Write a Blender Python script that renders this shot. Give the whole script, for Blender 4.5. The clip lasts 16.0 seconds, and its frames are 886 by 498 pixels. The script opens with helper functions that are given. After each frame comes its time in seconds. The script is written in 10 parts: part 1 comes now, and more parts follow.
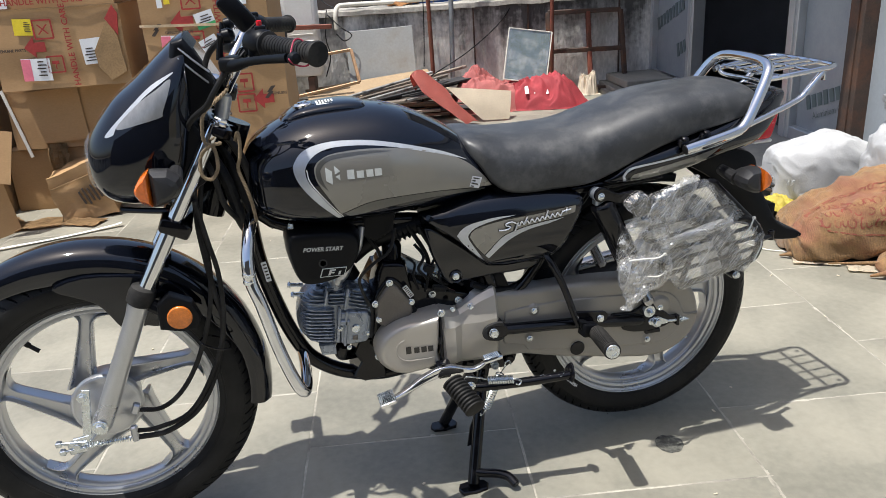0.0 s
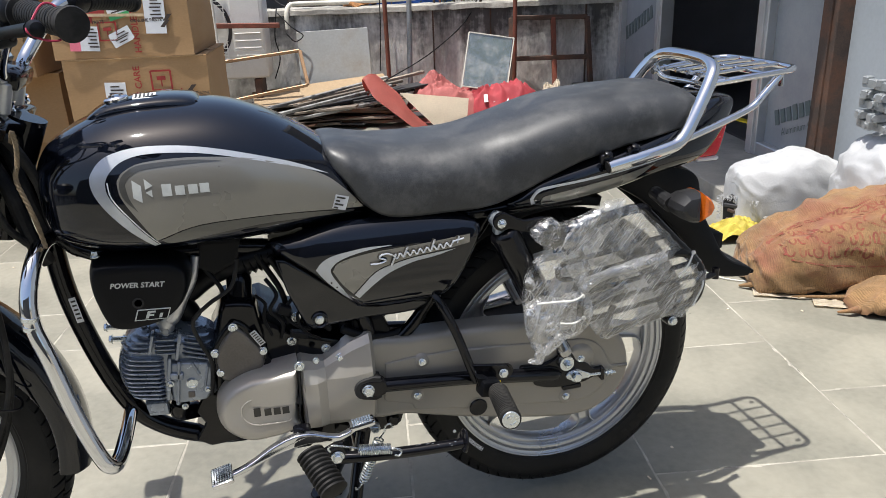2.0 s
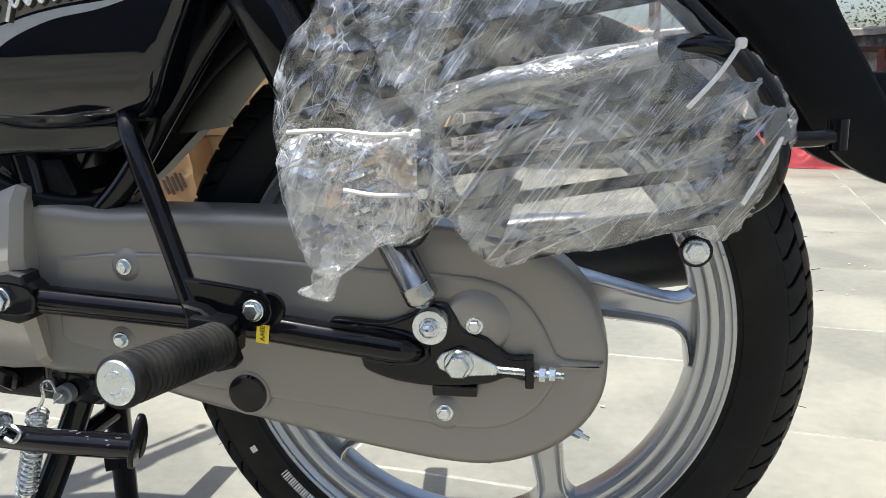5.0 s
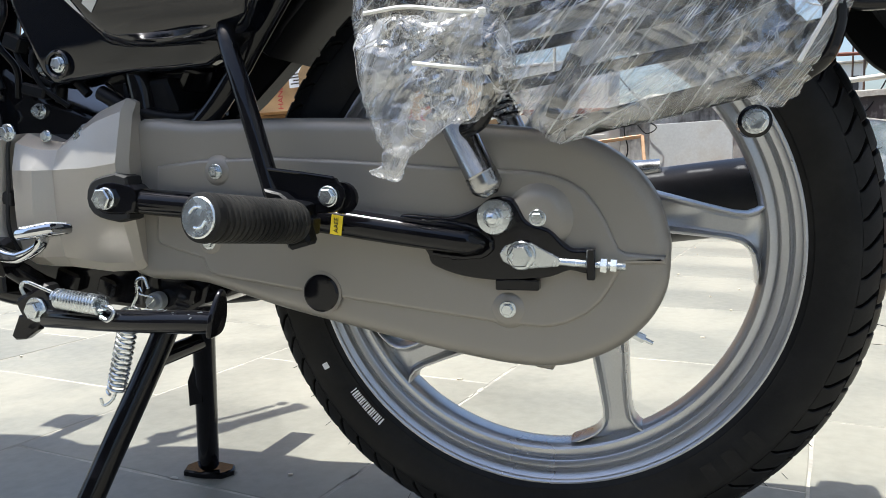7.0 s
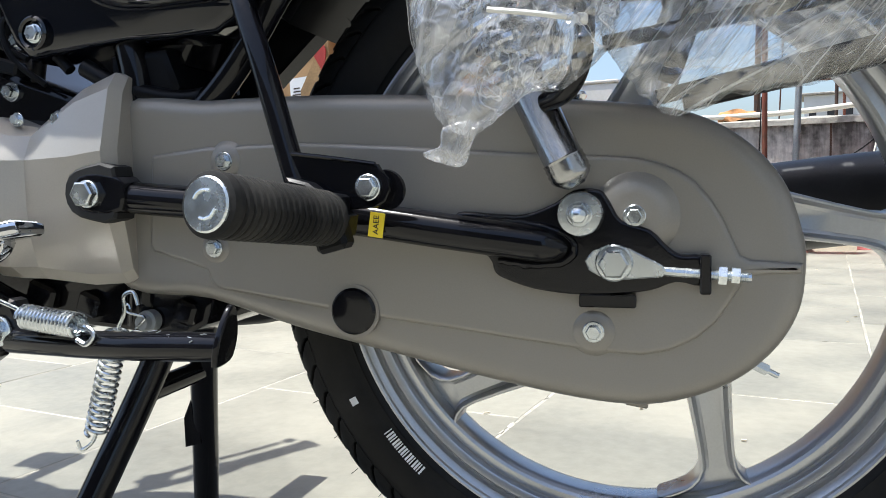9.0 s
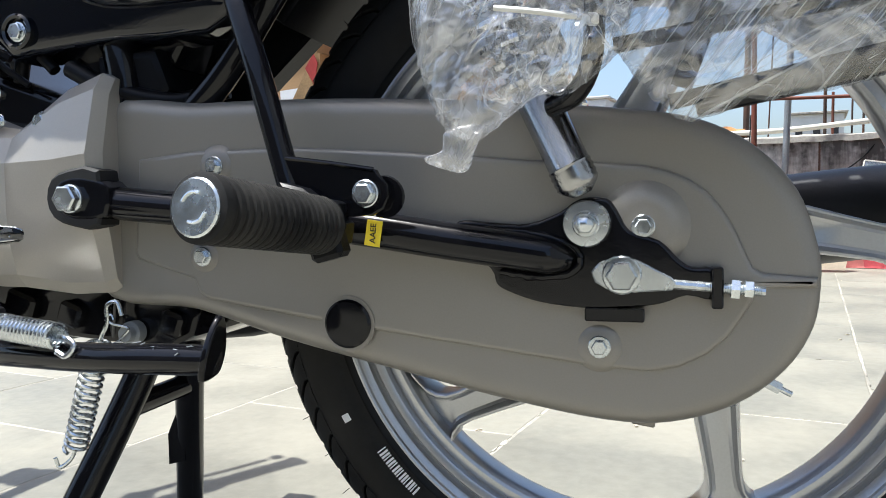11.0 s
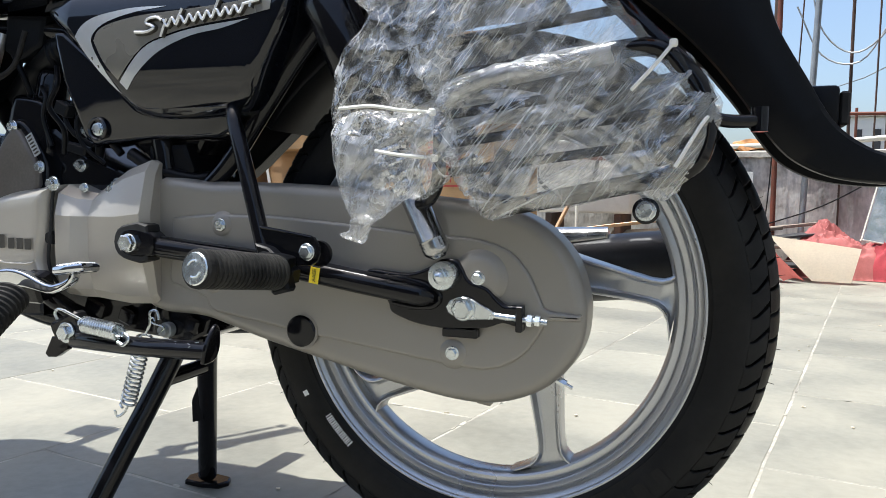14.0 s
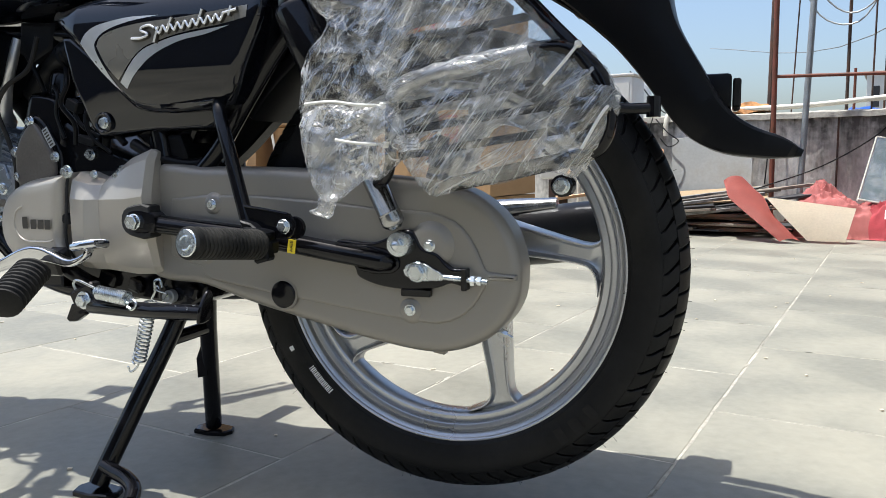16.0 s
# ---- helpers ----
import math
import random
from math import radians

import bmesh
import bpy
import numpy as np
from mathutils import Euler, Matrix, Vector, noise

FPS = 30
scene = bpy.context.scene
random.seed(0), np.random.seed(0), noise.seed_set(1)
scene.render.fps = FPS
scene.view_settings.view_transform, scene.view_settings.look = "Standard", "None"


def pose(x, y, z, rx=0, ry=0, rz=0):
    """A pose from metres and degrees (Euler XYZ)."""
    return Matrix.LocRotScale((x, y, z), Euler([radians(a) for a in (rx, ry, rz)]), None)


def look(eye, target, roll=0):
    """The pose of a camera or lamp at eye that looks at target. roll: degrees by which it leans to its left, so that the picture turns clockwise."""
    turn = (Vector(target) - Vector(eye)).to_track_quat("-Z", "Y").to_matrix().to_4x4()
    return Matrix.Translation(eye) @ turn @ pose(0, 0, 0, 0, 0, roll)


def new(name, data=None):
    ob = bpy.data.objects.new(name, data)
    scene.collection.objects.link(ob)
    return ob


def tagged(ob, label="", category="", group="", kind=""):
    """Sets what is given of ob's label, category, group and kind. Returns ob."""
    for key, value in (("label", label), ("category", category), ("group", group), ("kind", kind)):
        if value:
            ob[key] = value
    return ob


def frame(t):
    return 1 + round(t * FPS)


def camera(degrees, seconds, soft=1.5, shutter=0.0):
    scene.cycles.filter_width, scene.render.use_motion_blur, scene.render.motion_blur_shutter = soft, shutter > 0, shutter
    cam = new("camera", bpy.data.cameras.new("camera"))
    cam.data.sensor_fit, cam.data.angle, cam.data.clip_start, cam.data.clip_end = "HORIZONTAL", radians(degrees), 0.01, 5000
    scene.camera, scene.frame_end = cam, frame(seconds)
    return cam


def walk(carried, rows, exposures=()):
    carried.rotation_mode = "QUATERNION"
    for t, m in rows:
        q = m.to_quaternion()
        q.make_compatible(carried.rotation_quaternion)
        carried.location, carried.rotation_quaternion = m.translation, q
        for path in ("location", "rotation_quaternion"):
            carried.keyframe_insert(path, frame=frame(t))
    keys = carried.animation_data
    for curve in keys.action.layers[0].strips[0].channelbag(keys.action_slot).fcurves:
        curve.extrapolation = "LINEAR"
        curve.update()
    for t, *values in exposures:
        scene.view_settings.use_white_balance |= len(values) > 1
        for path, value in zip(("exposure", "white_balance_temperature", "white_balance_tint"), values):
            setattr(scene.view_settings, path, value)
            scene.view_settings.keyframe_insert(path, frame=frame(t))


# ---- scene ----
cam = camera(59.5, 16.0, soft=0.7)
PATH = [
    (0, (-0.228, -1.596, 1.174), (0.193, 0.223, 0.458), -3.8),
    (0.5, (-0.198, -1.546, 1.166), (0.239, 0.254, 0.413), -4.1),
    (1, (-0.123, -1.472, 1.145), (0.35, 0.315, 0.38), -4.1),
    (1.5, (-0.047, -1.413, 1.125), (0.448, 0.377, 0.383), -3.5),
    (2, (0.045, -1.325, 1.089), (0.52, 0.488, 0.392), -2.1),
    (2.5, (0.218, -1.23, 1.039), (0.61, 0.618, 0.381), -1.2),
    (3, (0.385, -1.202, 0.995), (0.628, 0.685, 0.376), -0.8),
    (3.5, (0.548, -1.146, 0.955), (0.605, 0.77, 0.387), -0.6),
    (4, (0.641, -0.928, 0.865), (0.504, 1.002, 0.357), -1.1),
    (4.5, (0.684, -0.744, 0.746), (0.429, 1.169, 0.22), -1.9),
    (5, (0.713, -0.715, 0.561), (0.372, 1.209, 0.131), -1.9),
    (5.2, (0.696, -0.732, 0.492), (0.397, 1.208, 0.11), -1.6),
    (5.55, (0.699, -0.745, 0.445), (0.352, 1.196, 0.118), -1.6),
    (7.3, (0.745, -0.762, 0.406), (0.144, 1.132, 0.184), -1.6),
    (7.5, (0.732, -0.748, 0.402), (0.119, 1.143, 0.176), -1.6),
    (8, (0.7, -0.71, 0.401), (0.086, 1.183, 0.198), -1.3),
    (8.5, (0.673, -0.67, 0.395), (0.081, 1.232, 0.21), -1.1),
    (8.7, (0.664, -0.658, 0.389), (0.085, 1.249, 0.216), -1.2),
    (10.8, (0.63, -0.6, 0.37), (0.107, 1.327, 0.267), -1.0),
    (11, (0.639, -0.623, 0.377), (0.105, 1.301, 0.26), -0.7),
    (11.5, (0.662, -0.687, 0.392), (0.1, 1.228, 0.263), -0.1),
    (12, (0.684, -0.748, 0.404), (0.097, 1.16, 0.278), 0.3),
    (12.5, (0.718, -0.794, 0.417), (0.11, 1.107, 0.296), 0.3),
    (13, (0.759, -0.822, 0.431), (0.128, 1.072, 0.306), 0.1),
    (13.5, (0.797, -0.844, 0.431), (0.155, 1.046, 0.313), 0.4),
    (14, (0.854, -0.865, 0.445), (0.199, 1.02, 0.307), 0.9),
    (14.5, (0.894, -0.89, 0.454), (0.231, 0.991, 0.305), 1.0),
    (15, (0.923, -0.923, 0.463), (0.249, 0.953, 0.299), 0.8),
    (15.5, (0.948, -0.962, 0.464), (0.262, 0.907, 0.27), 0.1),
    (16, (0.965, -0.967, 0.459), (0.274, 0.897, 0.239), -0.5),
]
walk(cam, [(t, look(eye, target, roll)) for t, eye, target, roll in PATH],
     [(0, 0.28, 6300, 10), (2.0, 0.28, 6300, 10), (3.5, 0.36, 6250, 9), (4.2, 0.44, 6150, 8), (5.0, 0.68, 6100, 8), (12.5, 0.74, 6050, 8), (16.0, 0.52, 6100, 8)])

# ---- world, sun, exposure ----
SUN_DIR = Vector((0.237, 0.06, -1.0)).normalized()
world = bpy.data.worlds.new("world")
scene.world = world
world.use_nodes = True
sky = world.node_tree.nodes.new("ShaderNodeTexSky")
sky.sky_type, sky.sun_disc = "NISHITA", False
sky.sun_elevation = math.asin(-SUN_DIR.z)
sky.sun_rotation = math.atan2(-SUN_DIR.x, -SUN_DIR.y)
sky.air_density, sky.dust_density, sky.ozone_density = 1.0, 3.2, 1.0
world.node_tree.links.new(sky.outputs["Color"], world.node_tree.nodes["Background"].inputs["Color"])
world.node_tree.nodes["Background"].inputs["Strength"].default_value = 0.14
sun = new("sun", bpy.data.lights.new("sun", "SUN"))
sun.data.energy, sun.data.angle, sun.data.color = 5.0, radians(0.53), (1.0, 0.955, 0.88)
sun.matrix_basis = look((0, 0, 8), Vector((0, 0, 8)) + SUN_DIR)

from mathutils.bvhtree import BVHTree

# ---- geometry helpers ----
def catmull(pts, k=6, closed=False):
    """Points of a smooth line through pts."""
    pts = [np.array(p, float) for p in pts]
    n = len(pts)
    out = []
    for i in range(n if closed else n - 1):
        if closed:
            a, b, c, d = pts[i - 1], pts[i], pts[(i + 1) % n], pts[(i + 2) % n]
        else:
            b, c = pts[i], pts[i + 1]
            a = pts[i - 1] if i else 2 * b - c
            d = pts[i + 2] if i + 2 < n else 2 * c - b
        for j in range(k):
            t = j / k
            out.append(0.5 * (2 * b + (c - a) * t + (2 * a - 5 * b + 4 * c - d) * t * t + (3 * b - a - 3 * c + d) * t ** 3))
    if not closed:
        out.append(pts[-1])
    return out


def rings(bm, loops, closed=True, cap0=True, cap1=True, join=False):
    """Skin a list of loops of equal length."""
    vs = [[bm.verts.new(tuple(p)) for p in loop] for loop in loops]
    n = len(vs[0])
    pairs = list(zip(vs, vs[1:])) + ([(vs[-1], vs[0])] if join else [])
    for a, b in pairs:
        for i in range(n if closed else n - 1):
            j = (i + 1) % n
            bm.faces.new((a[i], a[j], b[j], b[i]))
    if not join and closed:
        if cap0:
            bm.faces.new(vs[0][::-1])
        if cap1:
            bm.faces.new(vs[-1])
    return bm


def frame_of(d):
    d = np.array(d, float) / np.linalg.norm(d)
    s = np.cross(d, (0, 0, 1) if abs(d[2]) < 0.9 else (1, 0, 0))
    s /= np.linalg.norm(s)
    return s, np.cross(s, d)


def tube(bm, pts, r, n=10, k=5, smooth=True, closed=False, flat=1.0):
    """A round bar along a line; r one radius or one for each point given."""
    rr = [r] * len(pts) if np.isscalar(r) else list(r)
    p4 = [np.array([*p, q], float) for p, q in zip(pts, rr)]
    p4 = catmull(p4, k, closed) if smooth and len(p4) > 2 else p4
    ps = [p[:3] for p in p4]
    m = len(ps)
    s = None
    loops = []
    for i in range(m):
        d = (ps[(i + 1) % m] - ps[i - 1]) if closed or 0 < i < m - 1 else (ps[1] - ps[0] if i == 0 else ps[-1] - ps[-2])
        d = d / max(np.linalg.norm(d), 1e-9)
        if s is None:
            s, _ = frame_of(d)
        s = s - d * (s @ d)
        s /= max(np.linalg.norm(s), 1e-9)
        u = np.cross(s, d)
        loops.append([ps[i] + p4[i][3] * (math.cos(a) * s + flat * math.sin(a) * u) for a in np.linspace(0, 2 * math.pi, n, endpoint=False)])
    return rings(bm, loops, join=closed)


def lathe(bm, profile, c=(0, 0, 0), axis=(0, 1, 0), n=32, closed=False):
    """Turn a profile of (radius, height along axis) round an axis through c."""
    ax = np.array(axis, float) / np.linalg.norm(axis)
    s, u = frame_of(ax)
    c = np.array(c, float)
    loops = [[c + h * ax + max(r, 1e-5) * (math.cos(a) * s + math.sin(a) * u) for a in np.linspace(0, 2 * math.pi, n, endpoint=False)] for r, h in profile]
    return rings(bm, loops, join=closed)


def cyl(bm, p0, p1, r0, r1=None, n=16, bev=0.0):
    p0, p1 = np.array(p0, float), np.array(p1, float)
    ln = np.linalg.norm(p1 - p0)
    r1 = r0 if r1 is None else r1
    prof = [(r0, 0), (r1, ln)]
    if bev:
        prof = [(r0 - bev, 0), (r0, bev), (r1, ln - bev), (r1 - bev, ln)]
    return lathe(bm, prof, p0, p1 - p0, n)


def offset(pts, d):
    """An outline (counter-clockwise or not) moved inwards by d."""
    p = np.array(pts, float)
    area = 0.5 * np.sum(p[:, 0] * np.roll(p[:, 1], -1) - np.roll(p[:, 0], -1) * p[:, 1])
    e0, e1 = p - np.roll(p, 1, 0), np.roll(p, -1, 0) - p
    e0 /= np.linalg.norm(e0, axis=1)[:, None] + 1e-12
    e1 /= np.linalg.norm(e1, axis=1)[:, None] + 1e-12
    n0, n1 = np.stack([-e0[:, 1], e0[:, 0]], 1), np.stack([-e1[:, 1], e1[:, 0]], 1)
    m = n0 + n1
    m /= np.maximum((m * n0).sum(1), 0.5)[:, None]
    return p + m * d * (1 if area > 0 else -1)


def prism(bm, outline, y0, y1, bev=0.003, seg=2, smooth=0, back=False, dome=0.0):
    """A plate with the outline (x, z) from y0 (its face) to y1, edges of the face rounded."""
    p = catmull(outline, smooth, True) if smooth else [np.array(q, float) for q in outline]
    p = [q for i, q in enumerate(p) if np.linalg.norm(q - p[i - 1]) > 1e-5]
    sg = 1 if y1 > y0 else -1
    loops = []
    if dome:
        for f in (3.2, 2.0):
            q = offset(p, bev * f)
            loops.append([(a, y0 - sg * dome * (1 if f > 3 else 0.6), b) for a, b in q])
    if not dome:
        loops.append([(u, y0, v) for u, v in offset(p, bev * 1.3)])
    for i in range(seg + 1):
        a = math.pi / 2 * i / seg
        q = offset(p, bev * (1 - math.sin(a)))
        loops.append([(u, y0 + sg * bev * (1 - math.cos(a)), v) for u, v in q])
    if back:
        for i in range(seg + 1):
            a = math.pi / 2 * (1 - i / seg)
            q = offset(p, bev * (1 - math.sin(a)))
            loops.append([(u, y1 - sg * bev * (1 - math.cos(a)), v) for u, v in q])
    else:
        loops.append([(u, y1, v) for u, v in p])
    return rings(bm, loops)


def body(bm, stations, k=5, n=40, up=2.5, down=3.0, mid=0.42, y=0.0):
    """A skin of rounded sections along x: stations of x, bottom, top, half width."""
    st = catmull(stations, k)
    loops = []
    for x, zb, zt, w in st:
        zc = zb + mid * (zt - zb)
        loop = []
        for a in np.linspace(0, 2 * math.pi, n, endpoint=False):
            c, s = math.cos(a), math.sin(a)
            e = up if s > 0 else down
            loop.append((x, y + w * math.copysign(abs(c) ** (2 / e), c), zc + (zt - zc if s > 0 else zc - zb) * math.copysign(abs(s) ** (2 / e), s)))
        loops.append(loop)
    return rings(bm, loops)


def slab(bm, c, s, rot=None, bev=0.0, seg=1):
    """A box of size s round c, turned by the matrix rot."""
    g = bmesh.new()
    bmesh.ops.create_cube(g, size=1.0)
    for v in g.verts:
        v.co = Vector((v.co.x * s[0], v.co.y * s[1], v.co.z * s[2]))
    if bev:
        bmesh.ops.bevel(g, geom=g.edges[:], offset=bev, segments=seg, affect="EDGES", profile=0.5)
    m = Matrix.Translation(c) @ (rot.to_4x4() if rot is not None else Matrix.Identity(4))
    return join(bm, g, m)


def join(bm, g, m=None):
    """Add the bmesh g to bm and free it."""
    vs = {v: bm.verts.new(m @ v.co if m else v.co) for v in g.verts}
    for f in g.faces:
        bm.faces.new([vs[v] for v in f.verts])
    g.free()
    return bm


def rz(a):
    return Matrix.Rotation(radians(a), 3, "Z")


def rot3(x=0, y=0, z=0):
    return Euler((radians(x), radians(y), radians(z))).to_matrix()


def hexbolt(bm, c, axis, r, h, flange=1.5, dome=False):
    """A hexagon bolt head on its flange; c at the seat, axis outwards."""
    ax = np.array(axis, float) / np.linalg.norm(axis)
    lathe(bm, [(r * flange, 0), (r * flange, h * 0.2), (r * flange * 0.92, h * 0.3), (r * 0.9, h * 0.32)], c, ax, 20)
    c2 = np.array(c, float) + ax * h * 0.28
    lathe(bm, [(r, 0), (r, h * 0.6), (r * 0.86, h * 0.72), (r * 0.5, h * 0.72)], c2, ax, 6)
    if dome:
        lathe(bm, [(r * 0.75, h * 0.6), (r * 0.7, h * 0.95), (r * 0.45, h * 1.2), (0.0005, h * 1.3)], c2, ax, 14)
    return bm


def helix(bm, p0, p1, radius, turns, r, n=7, per=14):
    p0, p1 = np.array(p0, float), np.array(p1, float)
    s, u = frame_of(p1 - p0)
    m = int(turns * per)
    pts = [p0 + (p1 - p0) * i / m + radius * (math.cos(i / per * 2 * math.pi) * s + math.sin(i / per * 2 * math.pi) * u) for i in range(m + 1)]
    return tube(bm, pts, r, n, smooth=False)


def crumple(bm, amount, scale, seed=0.0, ridge=False):
    """Push vertices about by noise of that size."""
    for v in bm.verts:
        p = v.co * scale + Vector((seed, seed * 1.7, -seed))
        w = noise.noise_vector(p)
        if ridge:
            w = Vector([math.copysign(1 - min(1, abs(c) * 2.2), c) for c in w]) * 0.6
        v.co += w * amount
    return bm


def sheet(bm, fn, nu, nv, thick=0.0):
    """A skin over fn(s, t), s and t from 0 to 1."""
    vs = [[bm.verts.new(fn(i / nu, j / nv)) for j in range(nv + 1)] for i in range(nu + 1)]
    fs = [bm.faces.new((vs[i][j], vs[i + 1][j], vs[i + 1][j + 1], vs[i][j + 1])) for i in range(nu) for j in range(nv)]
    if thick:
        bmesh.ops.solidify(bm, geom=fs, thickness=thick)
    return bm


def finish(bm, name, material, angle=35.0):
    bmesh.ops.recalc_face_normals(bm, faces=bm.faces[:])
    me = bpy.data.meshes.new(name)
    bm.to_mesh(me)
    bm.free()
    me.shade_smooth()
    me.set_sharp_from_angle(angle=radians(angle))
    for m in material if isinstance(material, (list, tuple)) else [material]:
        me.materials.append(m)
    return me


def part(name, bm, material, parent, label="", angle=35.0, kind=""):
    """One mesh under a thing or under a part of it."""
    ob = new(name, finish(bm, name, material, angle))
    ob.parent = parent
    return tagged(ob, label, kind=kind)


def thing(name, label, category, m=None, group="", kind=""):
    """An empty that parents the parts of a thing."""
    ob = new(name)
    ob.empty_display_size = 0.1
    ob.matrix_basis = m if m is not None else Matrix.Identity(4)
    return tagged(ob, label, category, group, kind)


def solid(name, bm, material, label, category, m=None, group="", kind="", angle=35.0):
    """A thing of one mesh."""
    ob = new(name, finish(bm, name, material, angle))
    ob.matrix_basis = m if m is not None else Matrix.Identity(4)
    return tagged(ob, label, category, group, kind)


def letters(text, size, material, parent, m, name="lettering", bold=0.0, thick=0.0, shear=0.0, label=""):
    """Words as a flat mesh, standing at m (x along the line, y up the letters)."""
    cu = bpy.data.curves.new(name, "FONT")
    cu.body, cu.size, cu.extrude, cu.offset, cu.shear, cu.resolution_u = text, size, thick, bold, shear, 3
    cu.align_x, cu.align_y = "CENTER", "CENTER"
    tmp = new(name, cu)
    me = bpy.data.meshes.new_from_object(tmp.evaluated_get(bpy.context.evaluated_depsgraph_get()))
    bpy.data.objects.remove(tmp)
    bpy.data.curves.remove(cu)
    me.name = name
    me.materials.clear()
    me.materials.append(material)
    ob = new(name, me)
    ob.parent, ob.matrix_basis = parent, m
    return tagged(ob, label)


def facing(p, along=(1, 0, 0), up=(0, 0, 1)):
    """A pose whose x runs along, y up and z towards the viewer."""
    x = Vector(along).normalized()
    z = x.cross(Vector(up)).normalized()
    y = z.cross(x)
    m = Matrix((x, y, z)).transposed().to_4x4()
    m.translation = p
    return m


# ---- materials ----
def mat(name, color, rough=0.5, metal=0.0, vary=0.15, scale=8.0, fine=120.0, bump=0.0, bump_scale=None, dirt=None, dirt_amount=0.0, dirt_scale=3.0,
        coat=0.0, spec=0.5, sheen=0.0, rough_vary=0.1, random_tint=0.0, stretch=(1, 1, 1), trans=0.0, weave=None):
    """A surface with colour and gloss that vary at two scales, fine relief, and stains of a second colour."""
    m = bpy.data.materials.new(name)
    m.use_nodes = True
    nt = m.node_tree
    nd, ln = nt.nodes, nt.links
    b = nd["Principled BSDF"]
    b.inputs["Metallic"].default_value = metal
    b.inputs["Coat Weight"].default_value = coat
    b.inputs["Coat Roughness"].default_value = 0.04
    b.inputs["Specular IOR Level"].default_value = spec
    b.inputs["Sheen Weight"].default_value = sheen
    b.inputs["Transmission Weight"].default_value = trans
    co = nd.new("ShaderNodeTexCoord")
    mp = nd.new("ShaderNodeMapping")
    mp.inputs["Scale"].default_value = stretch
    ln.new(co.outputs["Object"], mp.inputs["Vector"])

    def tex(sc, detail=4.0, r=0.55):
        t = nd.new("ShaderNodeTexNoise")
        t.inputs["Scale"].default_value, t.inputs["Detail"].default_value, t.inputs["Roughness"].default_value = sc, detail, r
        ln.new(mp.outputs["Vector"], t.inputs["Vector"])
        return t

    def fit_range(src, a, c, lo=0.3, hi=0.7):
        r = nd.new("ShaderNodeMapRange")
        r.inputs["From Min"].default_value, r.inputs["From Max"].default_value = lo, hi
        r.inputs["To Min"].default_value, r.inputs["To Max"].default_value = a, c
        ln.new(src, r.inputs["Value"])
        return r.outputs["Result"]

    big, small = tex(scale), tex(fine, 3.0)
    v1, v2 = fit_range(big.outputs["Fac"], 1 - vary, 1 + vary), fit_range(small.outputs["Fac"], 1 - vary * 0.6, 1 + vary * 0.6)
    mul = nd.new("ShaderNodeMath")
    mul.operation = "MULTIPLY"
    ln.new(v1, mul.inputs[0]), ln.new(v2, mul.inputs[1])
    val = mul.outputs[0]
    if random_tint:
        oi = nd.new("ShaderNodeObjectInfo")
        m2 = nd.new("ShaderNodeMath")
        m2.operation = "MULTIPLY"
        ln.new(fit_range(oi.outputs["Random"], 1 - random_tint, 1 + random_tint, 0, 1), m2.inputs[0]), ln.new(val, m2.inputs[1])
        val = m2.outputs[0]
    sc = nd.new("ShaderNodeVectorMath")
    sc.operation = "SCALE"
    sc.inputs[0].default_value = color
    ln.new(val, sc.inputs["Scale"])
    col = sc.outputs["Vector"]
    if dirt is not None:
        dt = tex(dirt_scale, 6.0, 0.65)
        mx = nd.new("ShaderNodeMix")
        mx.data_type = "RGBA"
        ln.new(fit_range(dt.outputs["Fac"], 0.0, min(1.0, dirt_amount * 2), 0.45, 0.7), mx.inputs["Factor"])
        ln.new(col, mx.inputs["A"])
        mx.inputs["B"].default_value = (*dirt, 1)
        col = mx.outputs["Result"]
    ln.new(col, b.inputs["Base Color"])
    ln.new(fit_range(big.outputs["Fac"], max(0.02, rough - rough_vary * rough), min(1, rough + rough_vary * rough)), b.inputs["Roughness"])
    if weave:
        wv = nd.new("ShaderNodeTexWave")
        wv.inputs["Scale"].default_value, wv.inputs["Distortion"].default_value, wv.inputs["Detail"].default_value, wv.inputs["Detail Scale"].default_value = weave[0], 3.0, 2.0, 0.6
        ln.new(mp.outputs["Vector"], wv.inputs["Vector"])
        bp = nd.new("ShaderNodeBump")
        bp.inputs["Strength"].default_value, bp.inputs["Distance"].default_value = 1.0, weave[1]
        ln.new(wv.outputs["Fac"], bp.inputs["Height"])
        ln.new(bp.outputs["Normal"], b.inputs["Normal"])
    elif bump:
        bt = tex(bump_scale or fine, 5.0, 0.6)
        bp = nd.new("ShaderNodeBump")
        bp.inputs["Strength"].default_value, bp.inputs["Distance"].default_value = 1.0, bump
        ln.new(bt.outputs["Fac"], bp.inputs["Height"])
        ln.new(bp.outputs["Normal"], b.inputs["Normal"])
    return m


